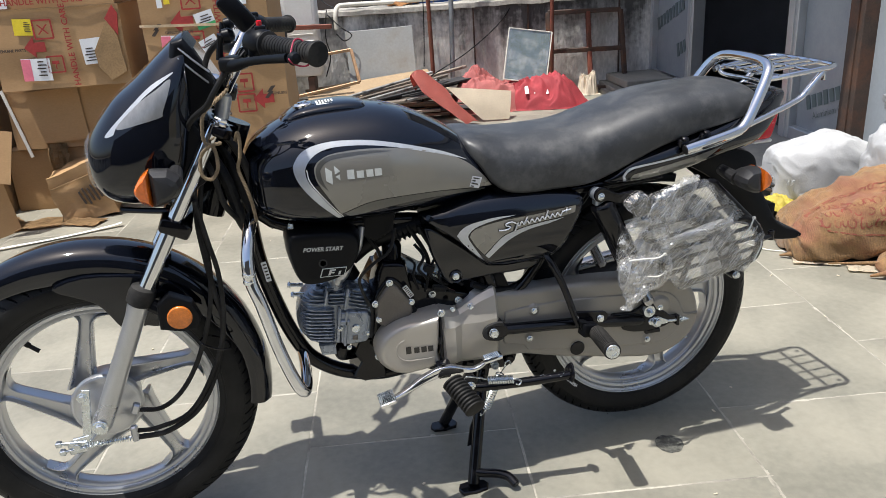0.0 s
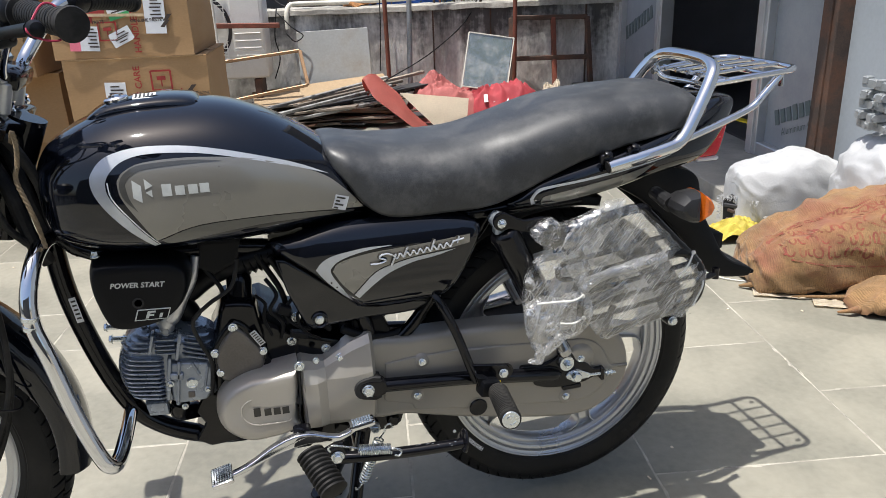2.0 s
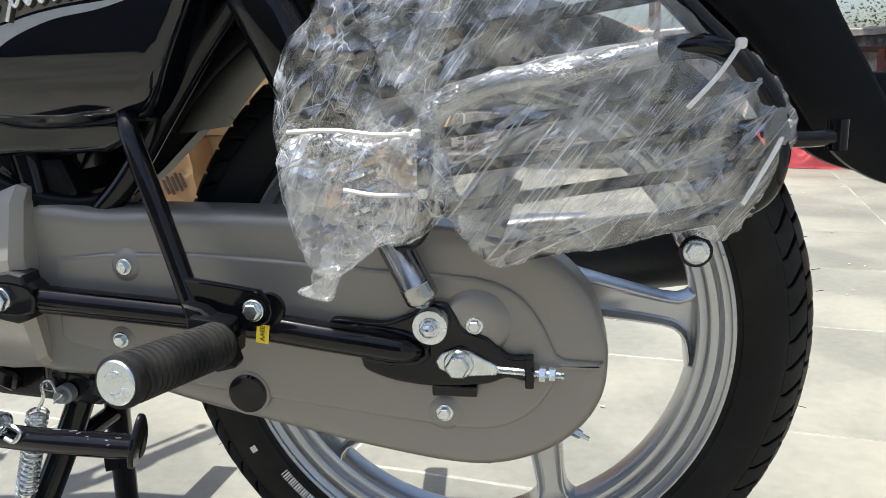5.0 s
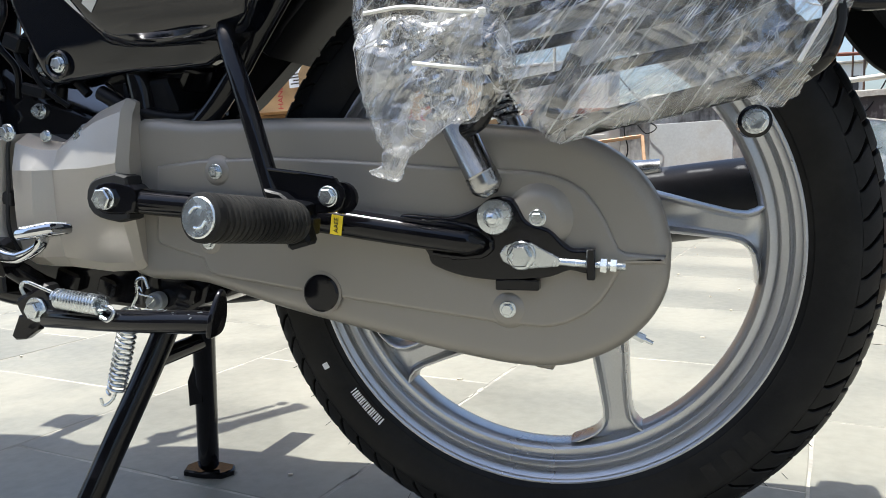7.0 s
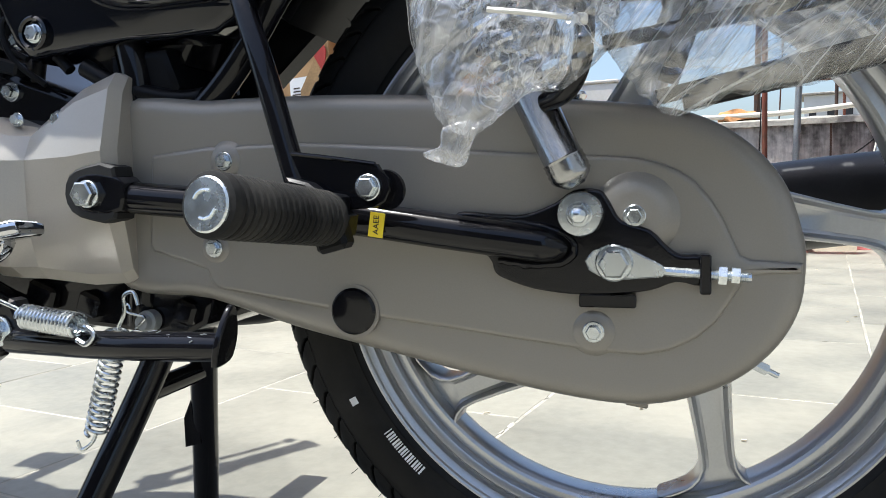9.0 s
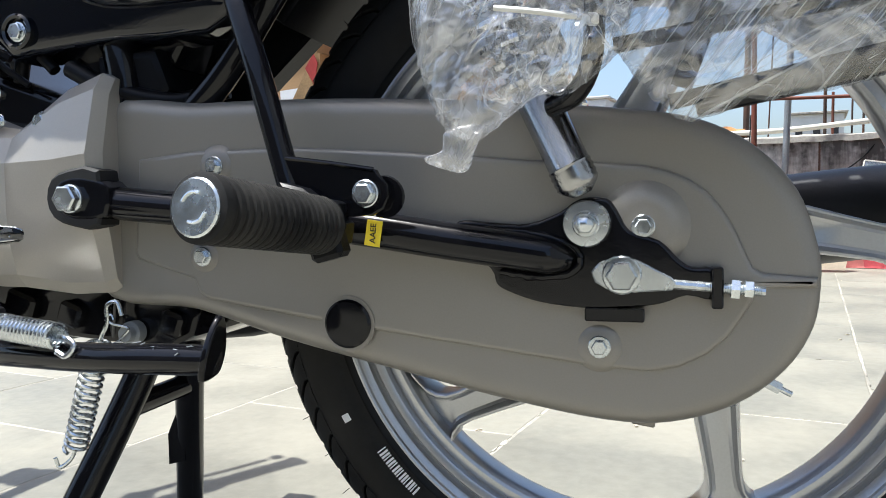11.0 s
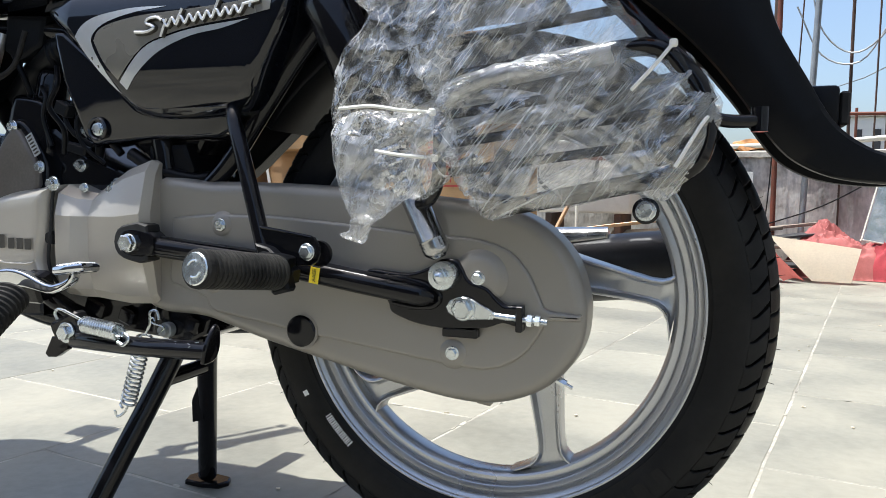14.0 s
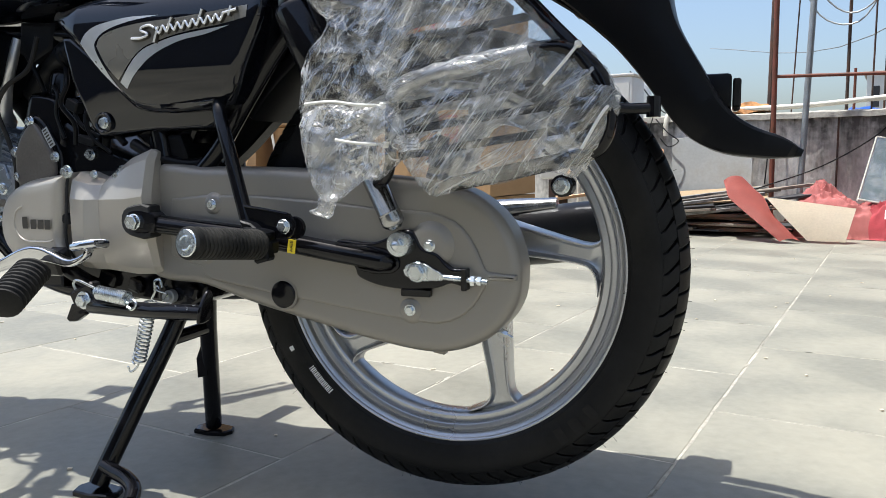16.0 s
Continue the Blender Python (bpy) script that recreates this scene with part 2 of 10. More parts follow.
GLOSS = mat("black_gloss_paint", (0.003, 0.004, 0.0075), 0.05, vary=0.2, scale=3, coat=0.35, spec=0.42, bump=0.00002, bump_scale=300, rough_vary=0.3)
SATIN = mat("black_satin_enamel", (0.004, 0.004, 0.0055), 0.10, vary=0.2, scale=14, fine=200, bump=0.0001, bump_scale=80, spec=0.34, dirt=(0.03, 0.03, 0.03), dirt_amount=0.05, dirt_scale=30)
PLASTIC = mat("black_moulded_plastic", (0.0045, 0.005, 0.0065), 0.38, vary=0.2, scale=10, fine=500, spec=0.16, bump=0.00012, bump_scale=900)
LAMP_BODY = mat("dark_grey_lamp_plastic", (0.018, 0.018, 0.019), 0.42, vary=0.15, scale=10, fine=400, spec=0.4, bump=0.0001, bump_scale=700)
RUBBER = mat("black_rubber", (0.012, 0.0118, 0.0118), 0.60, vary=0.25, scale=14, fine=200, spec=0.22, bump=0.0002, bump_scale=300, dirt=(0.09, 0.085, 0.075), dirt_amount=0.18, dirt_scale=14)
TYRE = mat("tyre_rubber", (0.0065, 0.0068, 0.0075), 0.50, vary=0.25, scale=6, fine=160, spec=0.22, bump=0.0002, bump_scale=250, dirt=(0.05, 0.048, 0.043), dirt_amount=0.12, dirt_scale=9)
EXHAUST = mat("heat_resistant_black_coating", (0.022, 0.022, 0.024), 0.42, vary=0.2, scale=12, fine=240, spec=0.45, bump=0.0001, bump_scale=300)
VINYL = mat("seat_vinyl", (0.032, 0.034, 0.037), 0.43, vary=0.25, scale=9, fine=420, bump=0.00030, bump_scale=560, dirt=(0.095, 0.095, 0.093), dirt_amount=0.34, dirt_scale=22, stretch=(1, 1, 1))
BRONZE = mat("grey_brown_metallic_paint", (0.285, 0.268, 0.240), 0.40, metal=0.30, vary=0.05, scale=4, fine=900, bump=0.00003, bump_scale=900)
BRONZE_LIGHT = mat("warm_grey_engine_paint", (0.44, 0.412, 0.365), 0.36, metal=0.42, vary=0.05, scale=5, fine=900, bump=0.00003, bump_scale=900)
ENGINE = mat("silver_grey_engine_paint", (0.285, 0.315, 0.36), 0.27, metal=0.55, vary=0.12, scale=24, fine=300, bump=0.0002, bump_scale=260)
CASING = mat("dark_grey_casing_paint", (0.135, 0.122, 0.108), 0.38, metal=0.35, vary=0.15, scale=22, fine=300, bump=0.0002, bump_scale=260)
ALLOY = mat("silver_alloy_paint", (0.50, 0.51, 0.53), 0.29, metal=0.8, vary=0.06, scale=9, fine=500, bump=0.00006, bump_scale=500)
STEEL = mat("brushed_steel_sleeve", (0.42, 0.42, 0.42), 0.22, metal=1.0, vary=0.1, scale=30, rough_vary=0.4)
CHROME = mat("chrome_plating", (0.70, 0.71, 0.73), 0.05, metal=1.0, vary=0.03, scale=20, rough_vary=0.5)
ZINC = mat("zinc_plated_steel", (0.68, 0.72, 0.74), 0.24, metal=0.95, vary=0.14, scale=70, fine=500, rough_vary=0.4)
LENS_ORANGE = mat("amber_lens", (0.75, 0.16, 0.015), 0.14, vary=0.15, scale=60, fine=300, bump=0.0008, bump_scale=180, coat=0.6)
REFLECTOR = mat("deep_amber_reflector", (0.62, 0.17, 0.015), 0.16, vary=0.2, scale=80, fine=500, bump=0.0010, bump_scale=420, coat=0.7)
LENS_RED = mat("red_lens", (0.58, 0.002, 0.012), 0.25, vary=0.15, scale=40, fine=200, coat=0.15)
SILVER_DECAL = mat("silver_sticker", (0.50, 0.52, 0.545), 0.32, metal=0.4, vary=0.05, scale=12, coat=0.3)
FLASH_GREY = mat("brushed_grey_sticker", (0.30, 0.295, 0.28), 0.36, metal=0.7, vary=0.2, scale=9, coat=0.5, stretch=(1, 1, 0.3))
GREY_DECAL = mat("grey_sticker", (0.222, 0.212, 0.187), 0.28, metal=0.35, vary=0.06, scale=7, fine=700, coat=0.8)
SMOKE_DECAL = mat("dark_grey_sticker", (0.075, 0.074, 0.068), 0.30, metal=0.3, vary=0.06, scale=8, coat=0.8)
PALE_PRINT = mat("pale_silver_print", (0.55, 0.57, 0.55), 0.35, metal=0.2, vary=0.08, scale=40)
EMBLEM = mat("silver_plated_emblem", (0.66, 0.68, 0.70), 0.22, metal=0.6, vary=0.05, scale=30)
DARK_PRINT = mat("dark_print", (0.03, 0.027, 0.022), 0.4, vary=0.1)
PAPER = mat("white_label_paper", (0.78, 0.79, 0.80), 0.55, vary=0.05, scale=20, fine=300)
YELLOW_LABEL = mat("yellow_label", (0.80, 0.62, 0.03), 0.5, vary=0.06, scale=30)
ZIPTIE = mat("white_nylon", (0.78, 0.77, 0.72), 0.35, vary=0.05, scale=50)
ROPE = mat("jute_rope", (0.22, 0.165, 0.10), 0.9, vary=0.35, scale=60, fine=400, bump=0.001, bump_scale=400)
RED_THREAD = mat("crimson_thread", (0.35, 0.02, 0.06), 0.7, vary=0.2)
# near-black colour that stands in for shade in holes, seams and tears
SHADOW_HOLE = mat("shade_black", (0.012, 0.012, 0.012), 0.7, vary=0.2)

STONE = mat("grey_green_flagstone", (0.214, 0.206, 0.167), 0.54, vary=0.17, scale=2.4, fine=45, bump=0.0010, bump_scale=28, dirt=(0.315, 0.292, 0.232), dirt_amount=0.34, dirt_scale=2.1, random_tint=0.09, rough_vary=0.25)
MORTAR = mat("pale_cement_joint", (0.40, 0.375, 0.315), 0.9, vary=0.3, scale=5, fine=60, bump=0.001, bump_scale=80, dirt=(0.17, 0.16, 0.135), dirt_amount=0.6, dirt_scale=3.5)
CONCRETE = mat("weathered_cement_render", (0.66, 0.635, 0.59), 0.9, vary=0.26, scale=3.5, fine=40, bump=0.010, bump_scale=22, dirt=(0.24, 0.215, 0.185), dirt_amount=0.40, dirt_scale=4.0, stretch=(1.2, 1, 0.5))


def add_streaks(m, color, top, reach, across=7.0, amount=0.9):
    """Damp marks that run down from a wall's top edge, uneven in width and length."""
    nd, ln = m.node_tree.nodes, m.node_tree.links
    base = nd["Principled BSDF"].inputs["Base Color"]
    src = base.links[0].from_socket
    co, mp, sep = nd.new("ShaderNodeTexCoord"), nd.new("ShaderNodeMapping"), nd.new("ShaderNodeSeparateXYZ")
    mp.inputs["Scale"].default_value = (across, across, across * 0.09)
    nz, fine = nd.new("ShaderNodeTexNoise"), nd.new("ShaderNodeTexNoise")
    nz.inputs["Scale"].default_value, nz.inputs["Detail"].default_value, nz.inputs["Roughness"].default_value = 1.0, 6.0, 0.62
    fine.inputs["Scale"].default_value, fine.inputs["Detail"].default_value = 26.0, 5.0
    ln.new(co.outputs["Object"], mp.inputs["Vector"]), ln.new(mp.outputs["Vector"], nz.inputs["Vector"]), ln.new(co.outputs["Object"], fine.inputs["Vector"]), ln.new(co.outputs["Object"], sep.inputs["Vector"])
    drop = nd.new("ShaderNodeMapRange")
    drop.inputs["From Min"].default_value, drop.inputs["From Max"].default_value = top - reach, top
    drop.inputs["To Min"].default_value, drop.inputs["To Max"].default_value = -0.20, 0.10
    ln.new(sep.outputs["Z"], drop.inputs["Value"])
    add, add2, fit = nd.new("ShaderNodeMath"), nd.new("ShaderNodeMath"), nd.new("ShaderNodeMapRange")
    ln.new(nz.outputs["Fac"], add.inputs[0]), ln.new(drop.outputs["Result"], add.inputs[1])
    add2.operation = "MULTIPLY_ADD"
    add2.inputs[1].default_value = 0.22
    ln.new(fine.outputs["Fac"], add2.inputs[0]), ln.new(add.outputs[0], add2.inputs[2])
    fit.inputs["From Min"].default_value, fit.inputs["From Max"].default_value = 0.55, 0.72
    fit.inputs["To Max"].default_value = amount
    ln.new(add2.outputs[0], fit.inputs["Value"])
    mx = nd.new("ShaderNodeMix")
    mx.data_type = "RGBA"
    ln.new(fit.outputs["Result"], mx.inputs["Factor"]), ln.new(src, mx.inputs["A"])
    mx.inputs["B"].default_value = (*color, 1)
    ln.new(mx.outputs["Result"], base)


add_streaks(CONCRETE, (0.045, 0.042, 0.038), 0.76, 0.62, 3.6)
COPING = mat("dusty_cement_top", (0.37, 0.35, 0.31), 0.9, vary=0.25, scale=6, fine=60, bump=0.004, bump_scale=30, dirt=(0.16, 0.15, 0.13), dirt_amount=0.4, dirt_scale=5)
CARD = mat("brown_corrugated_card", (0.40, 0.245, 0.115), 0.78, vary=0.10, scale=3, fine=90, bump=0.0006, bump_scale=14, dirt=(0.27, 0.16, 0.075), dirt_amount=0.25, dirt_scale=3.0, stretch=(1, 1, 2.2))
CARD_IN = mat("torn_card_inside", (0.30, 0.19, 0.09), 0.85, vary=0.25, scale=9, fine=150, bump=0.001, bump_scale=60)
RED_INK = mat("red_print", (0.34, 0.035, 0.03), 0.75, vary=0.2, scale=12, fine=120)
BLACK_INK = mat("black_print", (0.055, 0.040, 0.032), 0.75, vary=0.2, scale=12, fine=120)
PINK_LABEL = mat("pink_label", (0.80, 0.20, 0.27), 0.5, vary=0.06, scale=30)
GREEN_LABEL = mat("green_label", (0.06, 0.36, 0.12), 0.5, vary=0.06, scale=30)
TAPE = mat("clear_tape", (0.62, 0.47, 0.30), 0.18, vary=0.2, scale=20, fine=120, bump=0.002, bump_scale=60)
RUST = mat("rusted_red_oxide_steel", (0.19, 0.055, 0.032), 0.68, vary=0.25, scale=12, fine=160, bump=0.0008, bump_scale=120, dirt=(0.09, 0.04, 0.02), dirt_amount=0.5, dirt_scale=7)
BROWN_IRON = mat("brown_rusted_iron", (0.060, 0.040, 0.030), 0.7, vary=0.3, scale=9, fine=160, bump=0.001, bump_scale=100, dirt=(0.16, 0.065, 0.03), dirt_amount=0.4, dirt_scale=5)
GALV = mat("grey_galvanised_pipe", (0.34, 0.36, 0.37), 0.5, metal=0.5, vary=0.15, scale=9, fine=120)
GOLD = mat("dull_copper_frame", (0.36, 0.22, 0.12), 0.45, metal=0.4, vary=0.2, scale=16)
PVC = mat("cream_plastic_pipe", (0.70, 0.67, 0.58), 0.45, vary=0.1, scale=6)
AC_WHITE = mat("off_white_enamel", (0.74, 0.73, 0.69), 0.42, vary=0.05, scale=4, fine=80, dirt=(0.5, 0.47, 0.4), dirt_amount=0.2, dirt_scale=4)
DARK_METAL = mat("dark_grille_inside", (0.03, 0.03, 0.032), 0.6, vary=0.2)
BOARD = mat("dusty_grey_board", (0.40, 0.41, 0.40), 0.5, vary=0.10, scale=3, fine=60, dirt=(0.30, 0.27, 0.22), dirt_amount=0.5, dirt_scale=3)
PANEL = mat("filmed_aluminium_panel", (0.26, 0.285, 0.31), 0.42, metal=0.15, vary=0.06, scale=2, fine=60, bump=0.0006, bump_scale=5, dirt=(0.42, 0.43, 0.43), dirt_amount=0.2, dirt_scale=4)
PANEL_PALE = mat("pale_blue_painted_panel", (0.34, 0.37, 0.395), 0.5, vary=0.06, scale=2, fine=60, bump=0.001, bump_scale=6)
ALUMINIUM = mat("mill_aluminium", (0.55, 0.56, 0.57), 0.38, metal=0.7, vary=0.08, scale=10, fine=200)
DARK_ROOM = mat("dark_interior_wall", (0.20, 0.195, 0.20), 0.7, vary=0.15, scale=3)
PLINTH = mat("grey_cement_plinth", (0.20, 0.195, 0.18), 0.85, vary=0.15, scale=3, fine=50, bump=0.002, bump_scale=30, dirt=(0.30, 0.28, 0.24), dirt_amount=0.3, dirt_scale=3)
BURLAP = mat("brown_jute_sacking", (0.235, 0.138, 0.060), 0.92, vary=0.30, scale=12, fine=210, weave=(95.0, 0.0009), sheen=0.1, dirt=(0.19, 0.058, 0.040), dirt_amount=0.55, dirt_scale=7.0, stretch=(0.6, 0.4, 1.0))
WOVEN = mat("white_woven_sack", (0.42, 0.425, 0.43), 0.6, vary=0.10, scale=8, fine=300, bump=0.0012, bump_scale=120)
YELLOW_CLOTH = mat("yellow_cloth", (0.46, 0.37, 0.055), 0.75, vary=0.2, scale=14, fine=200, bump=0.001, bump_scale=70)
RED_CLOTH = mat("crimson_cloth", (0.36, 0.045, 0.055), 0.8, vary=0.2, scale=9, fine=200, bump=0.001, bump_scale=120)
ROSE_CLOTH = mat("faded_red_cloth", (0.40, 0.125, 0.115), 0.85, vary=0.2, scale=9, fine=200, bump=0.001, bump_scale=120)
RED_MAT = mat("red_vinyl_mat", (0.43, 0.115, 0.09), 0.6, vary=0.1, scale=7, fine=120)
CREAM = mat("cream_board", (0.66, 0.58, 0.45), 0.7, vary=0.08, scale=4, fine=90)
PLY = mat("tan_hardboard", (0.36, 0.26, 0.155), 0.8, vary=0.25, scale=5, fine=90, bump=0.0006, bump_scale=60, dirt=(0.2, 0.14, 0.08), dirt_amount=0.4, dirt_scale=5)
DULL_ALUMINIUM = mat("dull_aluminium_strip", (0.25, 0.25, 0.24), 0.6, vary=0.35, scale=6, fine=90, bump=0.0005, bump_scale=60, dirt=(0.07, 0.065, 0.06), dirt_amount=0.5, dirt_scale=9)
OLDWOOD = mat("grey_weathered_timber", (0.24, 0.20, 0.16), 0.85, vary=0.35, scale=7, fine=90, bump=0.001, bump_scale=60, random_tint=0.5)
BLUE_TANK = mat("blue_tarpaulin", (0.02, 0.085, 0.36), 0.45, vary=0.1, scale=4)
LEAF = mat("dusty_green_leaves", (0.115, 0.125, 0.062), 0.7, vary=0.4, scale=2.0, fine=12, random_tint=0.2)
BARK = mat("brown_bark", (0.11, 0.08, 0.055), 0.9, vary=0.3, scale=9, bump=0.004)
HOUSE = mat("brown_house_wall", (0.16, 0.12, 0.095), 0.85, vary=0.2, scale=1.5, fine=20)
# kept dark so that the gloss paint mirrors little from behind the viewer
UNSEEN_WALL = mat("dark_reflected_wall", (0.11, 0.105, 0.10), 0.9, vary=0.15, scale=1.5, fine=20)
PALE_HOUSE = mat("pale_house_wall", (0.60, 0.60, 0.58), 0.8, vary=0.1, scale=1.0)
COIR = mat("orange_brown_coir", (0.48, 0.23, 0.09), 0.95, vary=0.35, scale=20, fine=120, bump=0.004, bump_scale=60)


def film_material(name, veil=(0.05, 0.3), streak=0.5, crease=0.0, gloss=0.10, along=50, depth=0.002, cell=42.0):
    """Thin clear film: see-through with a milky veil, straight scuffs along one slope, crumpled creases with glints
    painted white, and gloss.
    """
    m = bpy.data.materials.new(name)
    m.use_nodes = True
    nd, ln = m.node_tree.nodes, m.node_tree.links
    nd.remove(nd["Principled BSDF"])
    out = nd["Material Output"]
    co = nd.new("ShaderNodeTexCoord")

    def mapped(turn, scale):
        a, c = nd.new("ShaderNodeMapping"), nd.new("ShaderNodeMapping")
        a.inputs["Rotation"].default_value = (0, radians(turn), 0)
        c.inputs["Scale"].default_value = scale
        ln.new(co.outputs["Object"], a.inputs["Vector"]), ln.new(a.outputs["Vector"], c.inputs["Vector"])
        return c.outputs["Vector"]

    def tex(vec, sc, detail, distortion=0.0):
        t = nd.new("ShaderNodeTexNoise")
        t.inputs["Scale"].default_value, t.inputs["Detail"].default_value, t.inputs["Distortion"].default_value = sc, detail, distortion
        ln.new(vec, t.inputs["Vector"])
        return t.outputs["Fac"]

    def fit_range(src, a, c, lo, hi):
        r = nd.new("ShaderNodeMapRange")
        r.inputs["From Min"].default_value, r.inputs["From Max"].default_value = lo, hi
        r.inputs["To Min"].default_value, r.inputs["To Max"].default_value = a, c
        ln.new(src, r.inputs["Value"])
        return r.outputs["Result"]

    def both(op, a, c):
        n = nd.new("ShaderNodeMath")
        n.operation = op
        n.use_clamp = True
        ln.new(a, n.inputs[0]), ln.new(c, n.inputs[1])
        return n.outputs[0]

    plain = co.outputs["Object"]
    patch = tex(plain, 9.0, 4.0, 1.5)
    s1, s2 = tex(mapped(along, (6, 30, 640)), 1.0, 4.0, 0.5), tex(mapped(along - 25, (8, 30, 190)), 1.0, 5.0, 0.8)
    veiled = fit_range(tex(mapped(along, (14, 20, 40)), 1.0, 5.0, 1.0), veil[0], veil[1], 0.40, 0.66)
    lines = both("MAXIMUM", fit_range(s1, 0.0, streak, 0.57, 0.64), fit_range(s2, 0.0, streak * 0.8, 0.60, 0.66))
    lines = both("MULTIPLY", lines, fit_range(patch, 0.1, 1.0, 0.40, 0.55))
    cover = both("ADD", veiled, lines)
    height = both("ADD", s1, s2)
    if crease:
        wob = nd.new("ShaderNodeMixRGB")
        wob.inputs["Fac"].default_value = 0.03
        nz = nd.new("ShaderNodeTexNoise")
        nz.inputs["Scale"].default_value, nz.inputs["Detail"].default_value = 26.0, 3.0
        ln.new(plain, nz.inputs["Vector"]), ln.new(plain, wob.inputs["Color1"]), ln.new(nz.outputs["Color"], wob.inputs["Color2"])
        plies = ((0, (0.30, 1.0, 1.5), 0.016), (62, (0.35, 1.0, 1.2), 0.013), (-48, (0.6, 1.0, 2.6), 0.012), (20, (1.4, 2.0, 3.8), 0.007))
        fold = None
        for turn, sc, wide in plies:
            away, dist = nd.new("ShaderNodeMath"), nd.new("ShaderNodeMath")
            dist.operation, away.operation = "SUBTRACT", "ABSOLUTE"
            dist.inputs[1].default_value = 0.5
            a, c = nd.new("ShaderNodeMapping"), nd.new("ShaderNodeMapping")
            a.inputs["Rotation"].default_value = (0, radians(along + turn), 0)
            c.inputs["Scale"].default_value = [cell * k for k in sc]
            ln.new(wob.outputs["Color"], a.inputs["Vector"]), ln.new(a.outputs["Vector"], c.inputs["Vector"])
            ln.new(tex(c.outputs["Vector"], 1.0, 1.5, 0.3), dist.inputs[0])
            ln.new(dist.outputs[0], away.inputs[0])
            ridge, edge = fit_range(away.outputs[0], 0.0, 1.0 / len(plies), 0.0, 0.15), fit_range(away.outputs[0], crease, 0.0, 0.0, wide)
            # opaque white along the fold lines, glints painted into the film by patches
            cover = both("ADD", cover, both("MULTIPLY", edge, fit_range(patch, 0.08, 1.0, 0.42, 0.60)))
            fold = ridge if fold is None else both("ADD", fold, ridge)
        height = fold
    bp = nd.new("ShaderNodeBump")
    bp.inputs["Distance"].default_value = depth
    ln.new(fit_range(patch, 0.10, 1.0, 0.40, 0.62), bp.inputs["Strength"])
    ln.new(height, bp.inputs["Height"])
    tr, gl, df, tl = nd.new("ShaderNodeBsdfTransparent"), nd.new("ShaderNodeBsdfGlossy"), nd.new("ShaderNodeBsdfDiffuse"), nd.new("ShaderNodeBsdfTranslucent")
    tr.inputs["Color"].default_value = (0.97, 0.975, 0.98, 1)
    gl.inputs["Roughness"].default_value = 0.17
    gl.inputs["Color"].default_value = (1.0, 0.98, 0.95, 1)
    for d in (df, tl):
        d.inputs["Color"].default_value = (0.90, 0.91, 0.92, 1)
        ln.new(bp.outputs["Normal"], d.inputs["Normal"])
    ln.new(bp.outputs["Normal"], gl.inputs["Normal"])
    m0, m1, m2 = nd.new("ShaderNodeMixShader"), nd.new("ShaderNodeMixShader"), nd.new("ShaderNodeMixShader")
    m0.inputs[0].default_value = 0.35
    ln.new(df.outputs[0], m0.inputs[1]), ln.new(tl.outputs[0], m0.inputs[2])
    ln.new(cover, m1.inputs[0]), ln.new(tr.outputs[0], m1.inputs[1]), ln.new(m0.outputs[0], m1.inputs[2])
    ln.new(fit_range(patch, gloss * 0.6, gloss * 1.8, 0.35, 0.65), m2.inputs[0])
    ln.new(m1.outputs[0], m2.inputs[1]), ln.new(gl.outputs[0], m2.inputs[2])
    ln.new(m2.outputs[0], out.inputs["Surface"])
    return m


FILM = film_material("clear_plastic_film", (0.04, 0.34), 0.46, 0.16, 0.11, 52, 0.006, 13.0)
BAG = film_material("crinkled_plastic_bag", (0.02, 0.46), 0.22, 0.50, 0.15, 68, 0.005, 24.0)
THIN = film_material("thin_clear_bag", (0.01, 0.16), 0.28, 0.40, 0.10, 60, 0.005, 15.0)
SLEEVE = film_material("tight_plastic_sleeve", (0.25, 0.6), 0.5, 0.5, 0.2, 20, 0.008, 70.0)
CLEAR = film_material("clear_sheet_glass", (0.02, 0.05), 0.0, 0.0, 0.10, 30, 0.0)

# ---- the terrace, turned ten degrees against the motorcycle ----
TERRACE = Matrix.Rotation(radians(-10), 4, "Z")


def at(u, v, z=0.0, turn=0.0):
    """A pose on the terrace."""
    return TERRACE @ Matrix.Translation((u, v, z)) @ Matrix.Rotation(radians(turn), 4, "Z")


# bed under the flagstones, and the lower land beyond
bm = bmesh.new()
slab(bm, (-1.0, 0.3, -0.1508), (7.4, 9.6, 0.3))
solid("terrace_bed", bm, MORTAR, "pale cement bed under grey flagstones", "floor bed", TERRACE, kind="structure")
FIELD = mat("dusty_ground", (0.20, 0.17, 0.12), 0.95, vary=0.25, scale=0.05, fine=0.6, dirt=(0.09, 0.10, 0.05), dirt_amount=0.5, dirt_scale=0.08)
bm = bmesh.new()
sheet(bm, lambda s, t: ((s - 0.5) * 3600, (t - 0.5) * 3600, -6.0 + 0.4 * noise.noise(Vector((s * 90, t * 90, 0)))), 60, 60)
solid("ground", bm, FIELD, "dusty brown land below the terrace", "ground", kind="structure")

